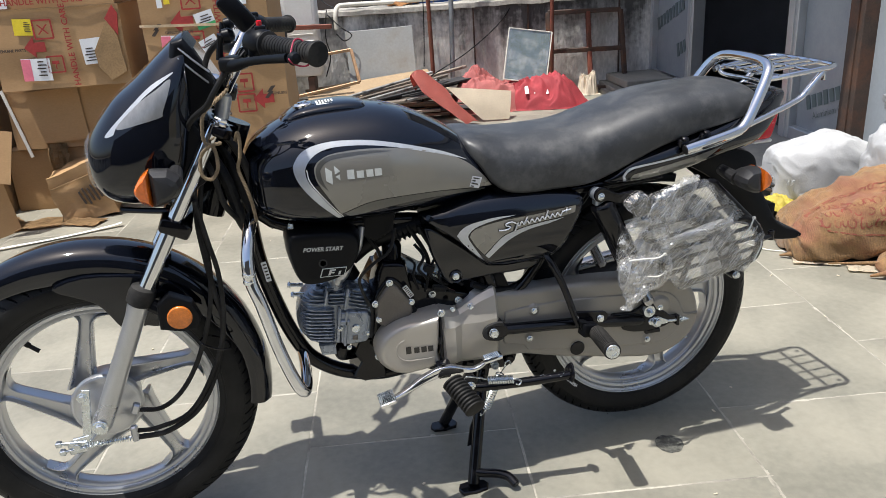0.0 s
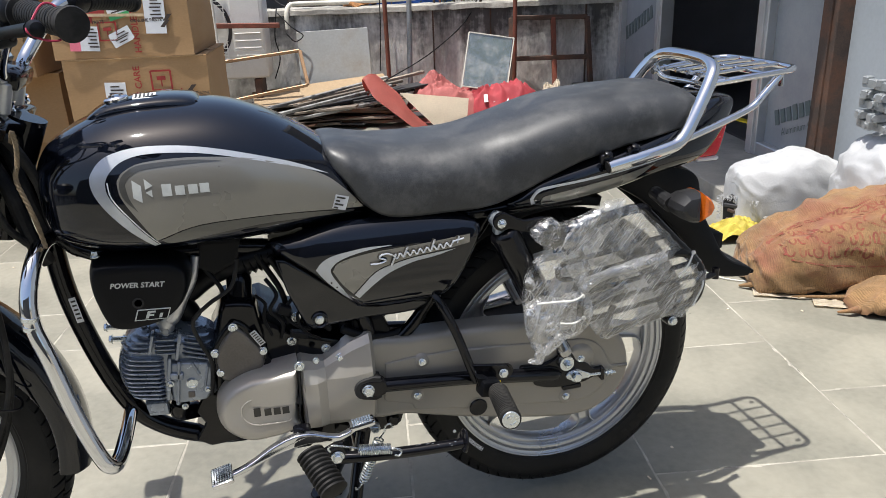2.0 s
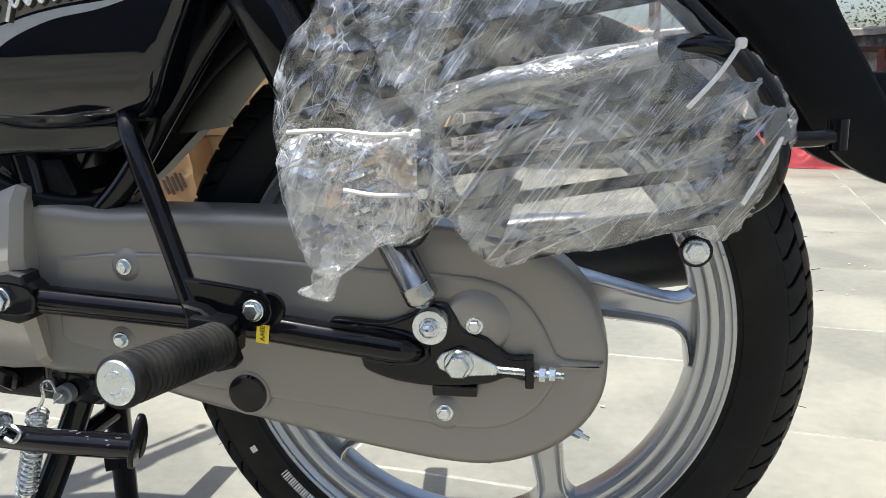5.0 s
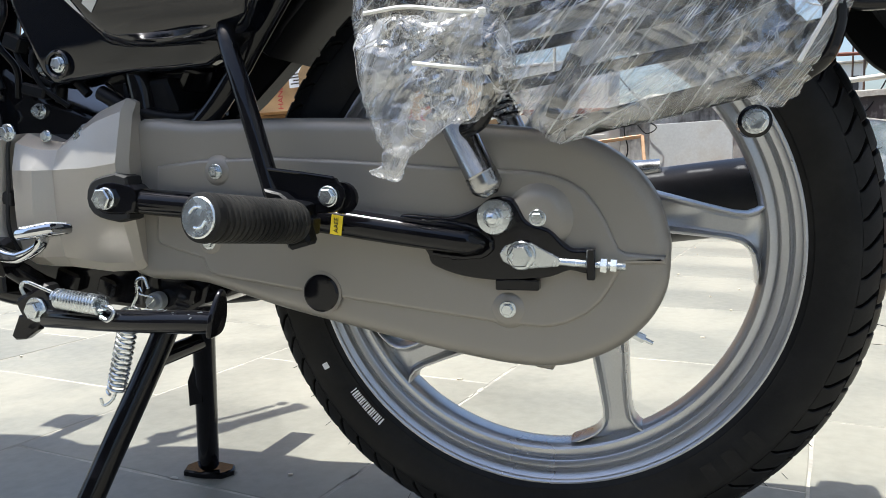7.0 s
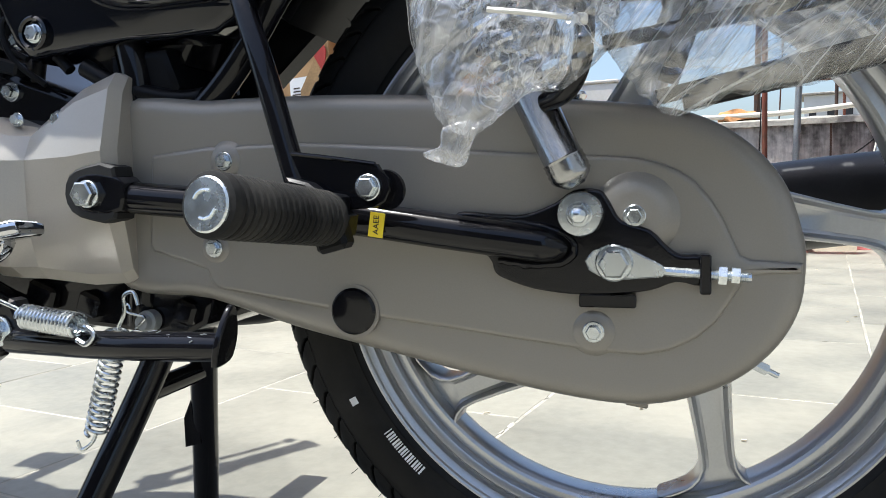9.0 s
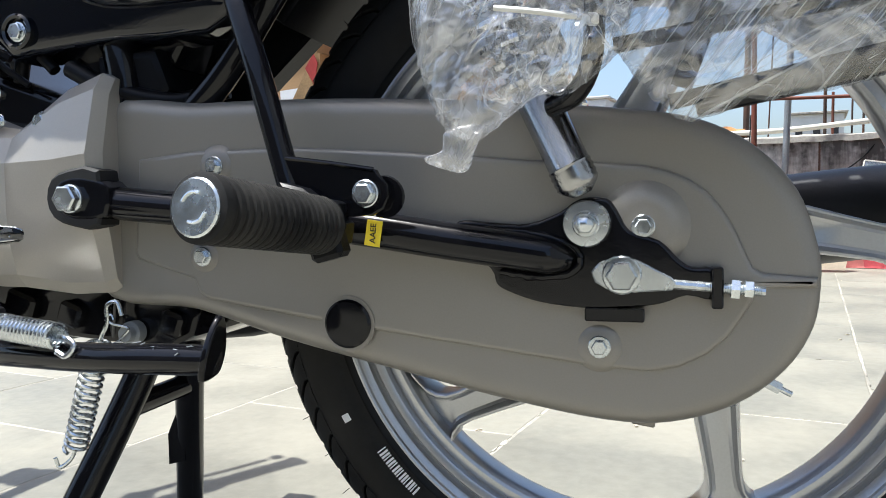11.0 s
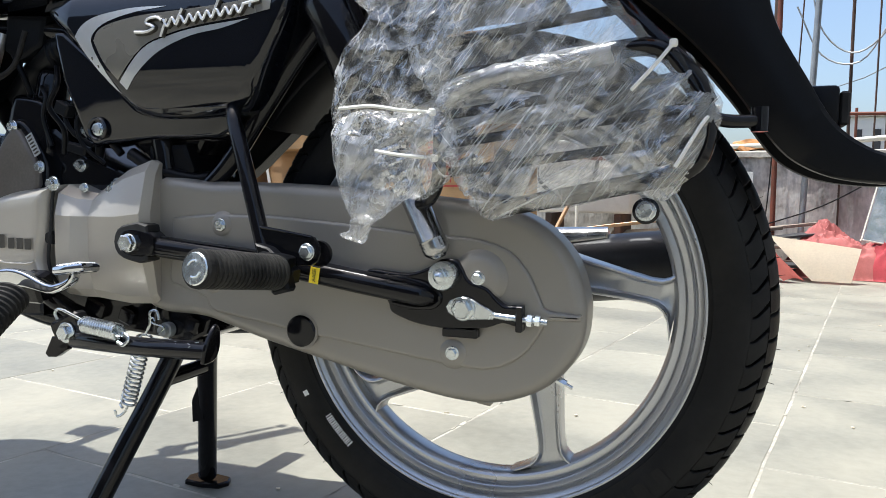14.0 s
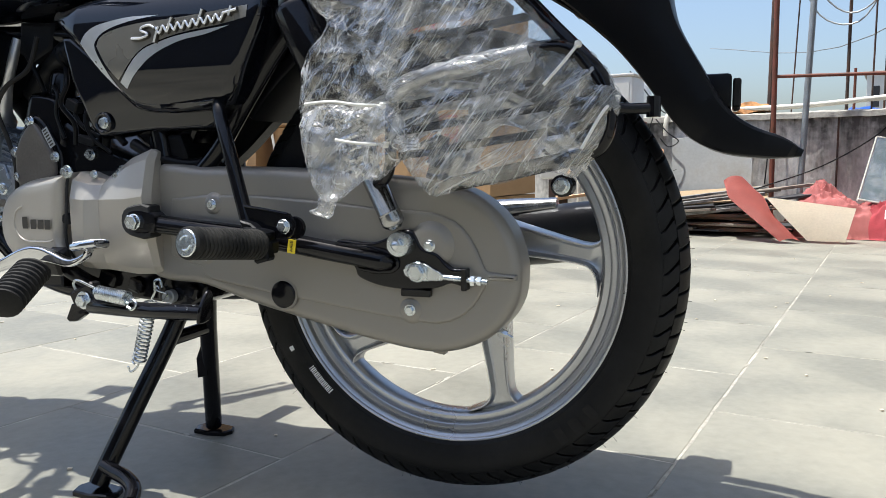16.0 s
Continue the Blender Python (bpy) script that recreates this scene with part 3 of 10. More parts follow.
# parapet
bm = bmesh.new()
def wall_skin(s, t):
    u = -4.6 + s * 6.9
    d = 0.010 * noise.noise(Vector((u * 3, t * 2, 0))) + 0.005 * noise.noise(Vector((u * 14, t * 7, 3)))
    return (u, 4.93 + d, -0.02 + t * 0.775)
sheet(bm, wall_skin, 200, 24)
slab(bm, (-1.15, 5.06, 0.37), (6.9, 0.22, 0.745))
parapet = solid("wall_parapet", bm, CONCRETE, "low stained grey cement parapet with black damp marks", "parapet wall", TERRACE, kind="structure")
bm = bmesh.new()
def cope(s, t):
    u = -4.6 + s * 6.9
    a = t * math.pi
    return (u, 5.05 - 0.145 * math.cos(a), 0.735 + 0.045 * min(1, 3 * math.sin(a)) + 0.010 * noise.noise(Vector((u * 5, t * 3, 1))) + 0.004 * noise.noise(Vector((u * 23, t * 9, 1))))
sheet(bm, cope, 260, 12)
part("coping", bm, COPING, parapet, "rough dusty cement coping")
for u in (0.77, 1.22, 1.98):
    bm = bmesh.new()
    slab(bm, (u, 4.925, 0.37), (0.012, 0.012, 0.74))
    part("render_joint", bm, BROWN_IRON, parapet)

# a tall wall added behind the viewer to darken reflections, and a low side wall
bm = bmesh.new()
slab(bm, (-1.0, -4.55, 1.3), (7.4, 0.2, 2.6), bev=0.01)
solid("wall_back", bm, UNSEEN_WALL, "plain dark wall added out of view to darken reflections", "wall", TERRACE, kind="structure")
bm = bmesh.new()
slab(bm, (-4.7, 0.3, 0.38), (0.2, 9.6, 0.76))
solid("wall_side", bm, CONCRETE, "low stained cement side wall", "wall", TERRACE, kind="structure")

# ---- the building on the right: plinth, clad front, dark opening, canopy ----
bm = bmesh.new()
slab(bm, (2.75, 1.4, 0.02), (1.86, 7.1, 0.1), bev=0.006)
plinth = solid("plinth", bm, PLINTH, "low grey cement plinth along the building", "plinth", TERRACE, kind="structure")
bm = bmesh.new()
slab(bm, (1.80, 3.6, 0.012), (0.05, 2.7, 0.05), bev=0.004)
part("kerb", bm, PLINTH, plinth, "dusty kerb edge")
bm = bmesh.new()
slab(bm, (2.08, 4.62, 0.11), (0.42, 0.5, 0.06), rz(3), bev=0.006)
part("step", bm, PLINTH, plinth, "grey stone step")


def clad(v0, v1, material, name, label, u=2.3, z1=2.5):
    bm = bmesh.new()
    slab(bm, (u + 0.03, (v0 + v1) / 2, (0.07 + z1) / 2), (0.06, abs(v1 - v0), z1 - 0.07), bev=0.003)
    return solid(name, bm, material, label, "wall panel", TERRACE, kind="structure")


def upright(v0, v1, material, name, label, u=2.27, z1=2.5):
    bm = bmesh.new()
    slab(bm, (u + 0.03, (v0 + v1) / 2, (0.07 + z1) / 2), (0.09, abs(v1 - v0), z1 - 0.07), bev=0.004)
    slab(bm, (u - 0.018, (v0 + v1) / 2, (0.07 + z1) / 2), (0.012, abs(v1 - v0) * 0.45, z1 - 0.07), bev=0.002)
    return solid(name, bm, material, label, "frame post", TERRACE, kind="structure")


upright(5.08, 4.98, BROWN_IRON, "trim_corner", "dark brown steel corner post")
upright(4.98, 4.90, ALUMINIUM, "trim_far", "grey aluminium frame post")
panel_far = clad(4.90, 4.14, PANEL, "wall_panel_far", "grey film-covered aluminium panel with dark lettering")
upright(4.14, 4.03, ALUMINIUM, "door_frame_far", "grey aluminium door frame")
upright(2.66, 2.55, ALUMINIUM, "door_frame_near", "grey aluminium door frame")
panel_near = clad(2.55, 2.05, PANEL, "wall_panel_near", "grey film-covered aluminium panel with dark lettering")
upright(2.05, 1.93, BROWN_IRON, "trim_post", "dark brown rusted steel post", u=2.255)
clad(1.93, -2.1, PANEL_PALE, "wall_panel_pale", "pale blue-grey painted wall panel", u=2.31)
bm = bmesh.new()
slab(bm, (2.29, 2.30, 0.105), (0.06, 0.50, 0.07), bev=0.004)
slab(bm, (2.29, 4.52, 0.105), (0.06, 0.76, 0.07), bev=0.004)
solid("trim_bottom", bm, ALUMINIUM, "aluminium bottom rail", "frame rail", TERRACE, kind="structure")
# the room behind the opening
bm = bmesh.new()
slab(bm, (3.62, 1.5, 1.25), (0.1, 7.2, 2.6))
slab(bm, (2.98, 5.05, 1.25), (1.3, 0.1, 2.6))
slab(bm, (2.98, -2.05, 1.25), (1.3, 0.1, 2.6))
room = solid("wall_room", bm, DARK_ROOM, "dark interior wall", "wall", TERRACE, kind="structure")
bm = bmesh.new()
slab(bm, (2.98, 1.5, 0.075), (1.25, 7.1, 0.012))
part("room_floor", bm, DARK_METAL, room)
bm = bmesh.new()
slab(bm, (2.62, 3.1, 0.085), (0.05, 0.7, 0.012), rz(12))
part("yellow_strip", bm, YELLOW_LABEL, room)
bm = bmesh.new()
slab(bm, (3.0, 1.5, 2.56), (1.5, 7.2, 0.12))
slab(bm, (1.73, 3.44, 2.56), (1.04, 3.3, 0.12))
solid("ceiling", bm, PLINTH, "flat cement roof slab", "roof", TERRACE, kind="structure")
bm = bmesh.new()
slab(bm, (2.33, 3.35, 2.28), (0.1, 1.4, 0.5))
part("lintel", bm, PANEL, panel_far)


GREY_PRINT = mat("grey_green_print", (0.10, 0.13, 0.13), 0.6, vary=0.1)
SLOPE = 0.35  # the printed film was laid on aslant


def wall_words(text, v, z, size, parent, material, bold=0.0):
    letters(text, size, material, parent, facing((2.2955, v, z), (0, -1, SLOPE), (0, SLOPE, 1)), bold=bold)


def wall_mark(v, z, width, height, parent, n):
    """A maker's name as plain bars, centred at (v, z)."""
    m = facing((2.2965, v, z), (0, -1, SLOPE), (0, SLOPE, 1))
    w = width / n
    for i in range(n):
        bm = bmesh.new()
        slab(bm, (-width / 2 + (i + 0.5) * w, 0, 0), (w * 0.66, height * (0.9 if i % 3 else 1.0), 0.003))
        ob = part("name_bar", bm, GREY_PRINT, parent)
        ob.matrix_basis = m


wall_mark(2.27, 0.345, 0.40, 0.075, panel_near, 7)
wall_words("Aluminium Comp", 2.20, 0.285, 0.052, panel_near, GREY_PRINT)
wall_mark(2.27, 1.0, 0.40, 0.075, panel_near, 7)
wall_words("Aluminium Comp", 2.20, 0.94, 0.052, panel_near, GREY_PRINT)
wall_mark(4.60, 0.60, 0.62, 0.10, panel_far, 9)
wall_mark(4.34, 0.37, 0.20, 0.10, panel_far, 3)
wall_mark(4.34, 0.98, 0.20, 0.10, panel_far, 3)

# ---- cartons ----
RED = RED_INK


def carton(name, u, v, z, w, d, h, turn, label, seed, lean=0.0):
    """A corrugated carton, its foot centre at (u, v, z); a little crushed."""
    ob = thing(name, label, "cardboard box", at(u, v, z, turn), "stacked cartons")
    g = bmesh.new()
    bmesh.ops.create_cube(g, size=1.0)
    bmesh.ops.subdivide_edges(g, edges=g.edges[:], cuts=9, use_grid_fill=True)
    r = Vector((seed, seed * 2, -seed))
    for vv in g.verts:
        c = vv.co
        e = sum(abs(abs(a) - 0.5) < 0.01 for a in c)
        k = 0.012 if e < 2 else 0.005
        dv = noise.noise_vector(c * 2.2 + r) * k + noise.noise_vector(c * 6 + r) * k * 0.3
        vv.co = Vector((c.x * w, c.y * d, (c.z + 0.5) * h)) + dv
        vv.co.z = max(vv.co.z, 0.0)
        vv.co.y -= lean * vv.co.z / h
    part("carton_body", g, CARD, ob, angle=25)
    bm = bmesh.new()
    slab(bm, (0, 0, h + 0.002), (w * 0.99, 0.05, 0.0015))
    part("packing_tape", bm, TAPE, ob)
    bm = bmesh.new()
    slab(bm, (0, -d / 2 - 0.004, h * 0.995), (w * 0.97, 0.004, 0.006))
    slab(bm, (w / 2 + 0.003, 0, h * 0.995), (0.004, d * 0.95, 0.006))
    part("flap_edge", bm, CARD_IN, ob)
    return ob


def stick(ob, x, z, w, h, material, d, name="label", a=0.0, label="", lift=0.0):
    """A flat label or print on the carton's front."""
    bm = bmesh.new()
    slab(bm, (x, -d / 2 - 0.0085 - lift, z), (w, 0.0012, h), rot3(0, a, 0))
    return part(name, bm, material, ob, label)


def print_lines(ob, x, z, w, h, d, n, material=None, a=0.0, lift=0.0012):
    for i in range(n):
        stick(ob, x + (0.1 * w if i % 2 else 0), z + h * (0.5 - (i + 0.5) / n), w * (0.8 if i % 3 else 0.55), h / n * 0.4, material or BLACK_INK, d, "print_bar", a, lift=lift)


def pictogram(ob, x, z, s, d, kind):
    """A red frame with a plain handling sign."""
    t = s * 0.09
    for dx, dz, ww, hh in ((0, s / 2, s, t), (0, -s / 2, s, t), (-s / 2, 0, t, s), (s / 2, 0, t, s)):
        stick(ob, x + dx, z + dz, ww, hh, RED, d, "print_frame")
    if kind == 0:
        stick(ob, x, z, s * 0.75, t * 0.8, RED, d, "print_sign", 45)
        stick(ob, x, z, s * 0.75, t * 0.8, RED, d, "print_sign", -45, lift=0.001)
    else:
        stick(ob, x, z + s * 0.12, s * 0.45, s * 0.2, RED, d, "print_sign")
        stick(ob, x, z - s * 0.12, t * 0.7, s * 0.4, RED, d, "print_sign")


def words(ob, text, x, z, size, d, material, up=False):
    m = facing((x, -d / 2 - 0.0098, z), (0, 0, 1), (-1, 0, 0)) if up else facing((x, -d / 2 - 0.0098, z), (1, 0, 0))
    letters(text, size, material, ob, m, "print_word", bold=0.0006)


def flash(ob, x, z, s, d):
    """A slanted maker's flash in plain shapes."""
    bm = bmesh.new()
    prism(bm, [(x - s, z - s * 0.9), (x - s * 0.2, z), (x - s * 0.55, z), (x + s * 0.3, z + s), (x + s, z + s), (x + s * 0.25, z + s * 0.15), (x + s * 0.55, z + s * 0.1), (x - s * 0.4, z - s)], -d / 2 - 0.0092, -d / 2 - 0.008, 0.0002, 1)
    part("print_flash", bm, BLACK_INK, ob)


def arrow(ob, x, z, s, d):
    bm = bmesh.new()
    prism(bm, [(x - s, z), (x, z + s), (x, z + s * 0.45), (x + s, z + s * 0.45), (x + s, z - s * 0.45), (x, z - s * 0.45), (x, z - s)], -d / 2 - 0.0088, -d / 2 - 0.008, 0.0002, 1)
    part("print_arrow", bm, RED, ob)


D = 0.52
# second stack, upper and lower
c1 = carton("carton", -0.805, 2.33 + D / 2, 0.735, 0.60, D, 0.42, 0, "brown carton with red handling print and many white labels", 1.0)
stick(c1, -0.16, 0.088, 0.125, 0.105, PAPER, D, label="white and pink dispatch label", a=3)
stick(c1, -0.20, 0.088, 0.045, 0.103, PINK_LABEL, D, a=3, lift=0.0008)
print_lines(c1, -0.125, 0.09, 0.05, 0.09, D, 6, a=3, lift=0.002)
stick(c1, 0.0, 0.09, 0.098, 0.062, PAPER, D, label="white dispatch label", a=-24)
print_lines(c1, 0.0, 0.09, 0.07, 0.045, D, 4, a=-24)
stick(c1, 0.0, 0.205, 0.09, 0.075, PAPER, D, label="white label with green foot", a=-14)
stick(c1, 0.006, 0.178, 0.09, 0.022, GREEN_LABEL, D, a=-14, lift=0.0008)
print_lines(c1, 0.0, 0.21, 0.07, 0.04, D, 3, a=-14)
stick(c1, 0.155, 0.175, 0.088, 0.155, PAPER, D, label="white packing list", a=2)
print_lines(c1, 0.16, 0.20, 0.06, 0.09, D, 6, a=2)
stick(c1, 0.17, 0.31, 0.075, 0.09, PAPER, D, a=2)
stick(c1, -0.20, 0.31, 0.025, 0.08, PAPER, D)
stick(c1, -0.165, 0.32, 0.028, 0.07, YELLOW_LABEL, D)
pictogram(c1, -0.055, 0.30, 0.085, D, 0)
pictogram(c1, -0.055, 0.115, 0.075, D, 1)
arrow(c1, -0.11, 0.20, 0.055, D)
words(c1, "HANDLE WITH CARE", 0.065, 0.21, 0.040, D, RED, up=True)
flash(c1, 0.20, 0.15, 0.028, D)
flash(c1, -0.235, 0.17, 0.028, D)
words(c1, "GENUINE PARTS", -0.13, 0.155, 0.018, D, BLACK_INK)
words(c1, "GENUINE PARTS", 0.115, 0.155, 0.018, D, BLACK_INK)
bm = bmesh.new()
slab(bm, (-0.10, -D / 2 - 0.010, 0.185), (0.42, 0.003, 0.012), rot3(0, 2, 0))
part("packing_tape", bm, TAPE, c1)
c2 = carton("carton", -0.775, 2.33 + D / 2, 0.305, 0.62, D, 0.428, 1, "brown carton with red handling print and one white label", 4.0)
stick(c2, -0.10, 0.26, 0.09, 0.13, PAPER, D, label="white packing list", a=2)
print_lines(c2, -0.10, 0.26, 0.07, 0.11, D, 7, a=2)
words(c2, "HANDLE WITH CARE", 0.005, 0.20, 0.040, D, RED, up=True)
pictogram(c2, 0.105, 0.325, 0.085, D, 1)
pictogram(c2, 0.105, 0.225, 0.085, D, 1)
arrow(c2, 0.19, 0.24, 0.05, D)
flash(c2, 0.225, 0.27, 0.03, D)
words(c2, "GENUINE", 0.27, 0.262, 0.018, D, BLACK_INK)
carton("carton", -0.78, 2.33 + D / 2, 0.0, 0.62, D, 0.30, -1, "plain brown carton at the foot of a stack", 7.0)
# first stack
c4 = carton("carton", -1.52, 2.35 + D / 2, 0.665, 0.62, D, 0.375, 0.5, "torn brown carton with red print and labels", 2.0)
stick(c4, -0.145, 0.295, 0.085, 0.075, YELLOW_LABEL, D, label="yellow barcode label", a=3)
print_lines(c4, -0.125, 0.295, 0.035, 0.05, D, 6, a=3)
stick(c4, -0.125, 0.095, 0.135, 0.105, PAPER, D, label="white and pink dispatch label", a=2)
stick(c4, -0.17, 0.095, 0.045, 0.103, PINK_LABEL, D, a=2, lift=0.0008)
print_lines(c4, -0.10, 0.10, 0.05, 0.08, D, 5, a=2, lift=0.002)
pictogram(c4, -0.055, 0.28, 0.085, D, 0)
pictogram(c4, -0.03, 0.115, 0.075, D, 1)
arrow(c4, -0.11, 0.20, 0.05, D)
words(c4, "HANDLE WITH CARE", 0.055, 0.20, 0.040, D, RED, up=True)
words(c4, "GENUINE PARTS", -0.22, 0.19, 0.018, D, BLACK_INK)
stick(c4, 0.155, 0.165, 0.10, 0.12, PAPER, D, label="half-torn white packing list", a=-3)
print_lines(c4, 0.14, 0.15, 0.06, 0.07, D, 5, a=-3)
bm = bmesh.new()
prism(bm, [(0.165, 0.165), (0.245, 0.30), (0.285, 0.23), (0.30, 0.06), (0.22, 0.02), (0.17, 0.09)], -D / 2 - 0.016, -D / 2 - 0.012, 0.001, 1)
part("torn_flap", bm, CARD_IN, c4, "peeled layer of card")
bm = bmesh.new()
prism(bm, [(0.24, 0.31), (0.285, 0.37), (0.305, 0.33), (0.29, 0.23)], -D / 2 - 0.013, -D / 2 - 0.009, 0.001, 1)
part("red_patch", bm, RED_INK, c4)
c5 = carton("carton", -1.55, 2.36 + D / 2, 1.042, 0.66, D, 0.36, -1, "brown carton on top of a stack", 9.0)
words(c5, "HANDLE WITH CARE", 0.0, 0.03, 0.04, D, RED)
stick(c5, -0.2, 0.04, 0.08, 0.07, PAPER, D)
c6 = carton("carton", -1.55, 2.53 + D / 2, 0.335, 0.74, D, 0.325, 0, "plain brown carton in the shade of the stack", 11.0)
bm = bmesh.new()
slab(bm, (-0.335, -D / 2 - 0.012, 0.14), (0.016, 0.005, 0.36), rot3(0, -12, 0))
part("white_strap", bm, ZIPTIE, c6)
bm = bmesh.new()
slab(bm, (-0.12, -D / 2 - 0.012, 0.17), (0.26, 0.003, 0.27), rot3(0, -2, 0))
part("card_patch", bm, CARD, c6)
c8 = carton("carton", -1.60, 2.56 + D / 2, 0.0, 0.80, D, 0.33, 0, "plain brown carton at the foot of a stack", 12.0)
bm = bmesh.new()
def crumpled_sheet(s, t):
    q = Vector((s * 3, t * 3, 2.0))
    return (-0.16 + 0.10 * s + 0.02 * noise.noise(q), -D / 2 - 0.035 - 0.03 * math.sin(t * 3) - 0.03 * noise.noise(q * 2), 0.12 + 0.24 * t)
sheet(bm, crumpled_sheet, 10, 14, 0.004)
part("torn_flap", bm, CARD_IN, c8, "crumpled torn card")
for u, z, h, seed in ((-2.33, 0.0, 0.66, 21.0), (-2.265, 0.66, 0.40, 22.0), (-2.27, 1.06, 0.40, 23.0)):
    carton("carton", u, 2.50 + D / 2, z, 0.60, D, h, 0, "plain brown carton in a stack beside printed ones", seed)
c7 = carton("carton", -2.08, 2.10, 0.0, 0.40, 0.32, 0.50, 63, "open brown carton standing on the flagstones", 13.0, lean=-0.10)
bm = bmesh.new()
slab(bm, (0.12, -0.20, 0.40), (0.16, 0.006, 0.25), rot3(-14, 12, -50))
part("open_flap", bm, CARD, c7)
bundle = thing("paper_bundle", "crumpled brown paper bundle with black printed bars", "bundle", at(-1.56, 2.44, 0, 10) @ Matrix.Rotation(radians(-9), 4, "Y"), "stacked cartons")
bm = bmesh.new()
bmesh.ops.create_cube(bm, size=1.0)
bmesh.ops.subdivide_edges(bm, edges=bm.edges[:], cuts=11, use_grid_fill=True)
for v in bm.verts:
    c = v.co.copy()
    q = c * 3.1 + Vector((4.0, 1.0, 2.0))
    v.co = Vector((c.x * 0.27, c.y * 0.26, (c.z + 0.5) * 0.27)) + noise.noise_vector(q) * 0.014 + noise.noise_vector(q * 2.7) * 0.005
    v.co.z += 0.05 * (c.z + 0.5) * (0.25 + c.x) - 0.02 * max(0.0, c.z) * (abs(c.y) + 0.3)
    v.co.z = max(v.co.z, -0.01)
part("bundle_body", bm, CARD, bundle, angle=24)
bm = bmesh.new()
slab(bm, (0.0, -0.139, 0.215), (0.262, 0.006, 0.006), rot3(0, -8, 0))
part("fold_line", bm, CARD_IN, bundle)
for i in range(5):
    bm = bmesh.new()
    slab(bm, (0.0 + i * 0.022, -0.145, 0.12 + 0.004 * i), (0.008, 0.012, 0.09 if i % 2 else 0.07), rot3(0, -12, 0))
    part("print_bar", bm, BLACK_INK, bundle)
for u, v, a, s in ((-1.80, 2.26, 10, 0.26), (-1.55, 2.24, -20, 0.2), (-1.98, 2.30, 40, 0.18)):
    bm = bmesh.new()
    def scrap(p, q, s=s, u=u):
        return ((p - 0.5) * s, (q - 0.5) * s * 0.6, 0.006 + 0.02 * abs(noise.noise(Vector((p * 3 + u * 7, q * 3, 1)))))
    sheet(bm, scrap, 10, 6, 0.003)
    solid("card_scrap", bm, CARD_IN, "torn scrap of brown card on the floor", "cardboard scrap", at(u, v, 0.002, a), "card scraps")
bm = bmesh.new()
tube(bm, [(-1.33, 2.14, 0.02), (-1.40, 2.11, 0.012), (-1.60, 2.01, 0.008), (-1.82, 1.91, 0.012), (-2.1, 1.8, 0.006)], 0.012, 8, flat=0.15)
solid("plastic_strap", bm, ZIPTIE, "loose white plastic strap lying on the flagstones", "strap", TERRACE)

# ---- air conditioner, frames and scrap along the parapet ----
ac = thing("air_conditioner", "off-white outdoor air conditioner unit with wire fan grille", "air conditioner", at(-0.80, 4.62, 0.335))
bm = bmesh.new()
slab(bm, (0, 0, 0.355), (0.68, 0.28, 0.70), bev=0.018, seg=3)
part("casing", bm, AC_WHITE, ac)
bm = bmesh.new()
slab(bm, (0, 0, 0.712), (0.70, 0.30, 0.018), bev=0.006, seg=2)
part("top_plate", bm, AC_WHITE, ac)
bm = bmesh.new()
lathe(bm, [(0.245, -0.004), (0.245, 0.004), (0.22, 0.004), (0.22, -0.002), (0.0, -0.002)], (-0.13, -0.141, 0.36), (0, -1, 0), 40)
part("fan_opening", bm, DARK_METAL, ac)
for i in range(22):
    bm = bmesh.new()
    slab(bm, (-0.13, -0.152, 0.10 + i * 0.0245), (0.42, 0.004, 0.0045))
    part("grille_wire", bm, AC_WHITE, ac)
for i in range(5):
    bm = bmesh.new()
    slab(bm, (-0.33 + i * 0.10, -0.156, 0.36), (0.006, 0.004, 0.54))
    part("grille_wire", bm, AC_WHITE, ac)
bm = bmesh.new()
slab(bm, (0.215, -0.142, 0.43), (0.20, 0.006, 0.46), bev=0.002)
part("service_panel", bm, AC_WHITE, ac)
for z in (0.17, 0.22, 0.27, 0.32):
    bm = bmesh.new()
    slab(bm, (0.215, -0.147, z), (0.18, 0.004, 0.006), bev=0.001)
    part("pressed_rib", bm, AC_WHITE, ac)
for x in (-0.25, 0.25):
    bm = bmesh.new()
    slab(bm, (x, 0, -0.165), (0.05, 0.26, 0.33), bev=0.004)
    part("support_leg", bm, BROWN_IRON, ac)


def square_bar(bm, a, b, s):
    a, b = Vector(a), Vector(b)
    q = (b - a).to_track_quat("X", "Z").to_matrix()
    return slab(bm, (a + b) / 2, ((b - a).length, s, s), q, bev=s * 0.12)


bm = bmesh.new()
square_bar(bm, (-1.35, 4.40, 0.735), (-0.345, 4.41, 0.705), 0.034)
solid("steel_beam", bm, RUST, "rust-red square steel tube lying across in front of the unit", "steel tube", TERRACE)
gold = thing("gold_frame", "gold-brown anodised window frame leaning on the scrap", "window frame", TERRACE)
for a, b in (((-0.80, 4.32, 0.475), (-0.218, 4.336, 0.534)), ((-0.218, 4.336, 0.534), (-0.171, 4.20, 0.314)), ((-0.171, 4.20, 0.314), (-0.86, 4.12, 0.215)), ((-0.86, 4.12, 0.215), (-0.80, 4.32, 0.475))):
    bm = bmesh.new()
    square_bar(bm, a, b, 0.022)
    part("frame_bar", bm, GOLD, gold)
bm = bmesh.new()
cyl(bm, (-0.745, 4.22, 0.0), (-0.775, 4.30, 1.12), 0.011)
solid("white_pole", bm, PVC, "thin cream pole standing before the unit", "pole", TERRACE)
bm = bmesh.new()
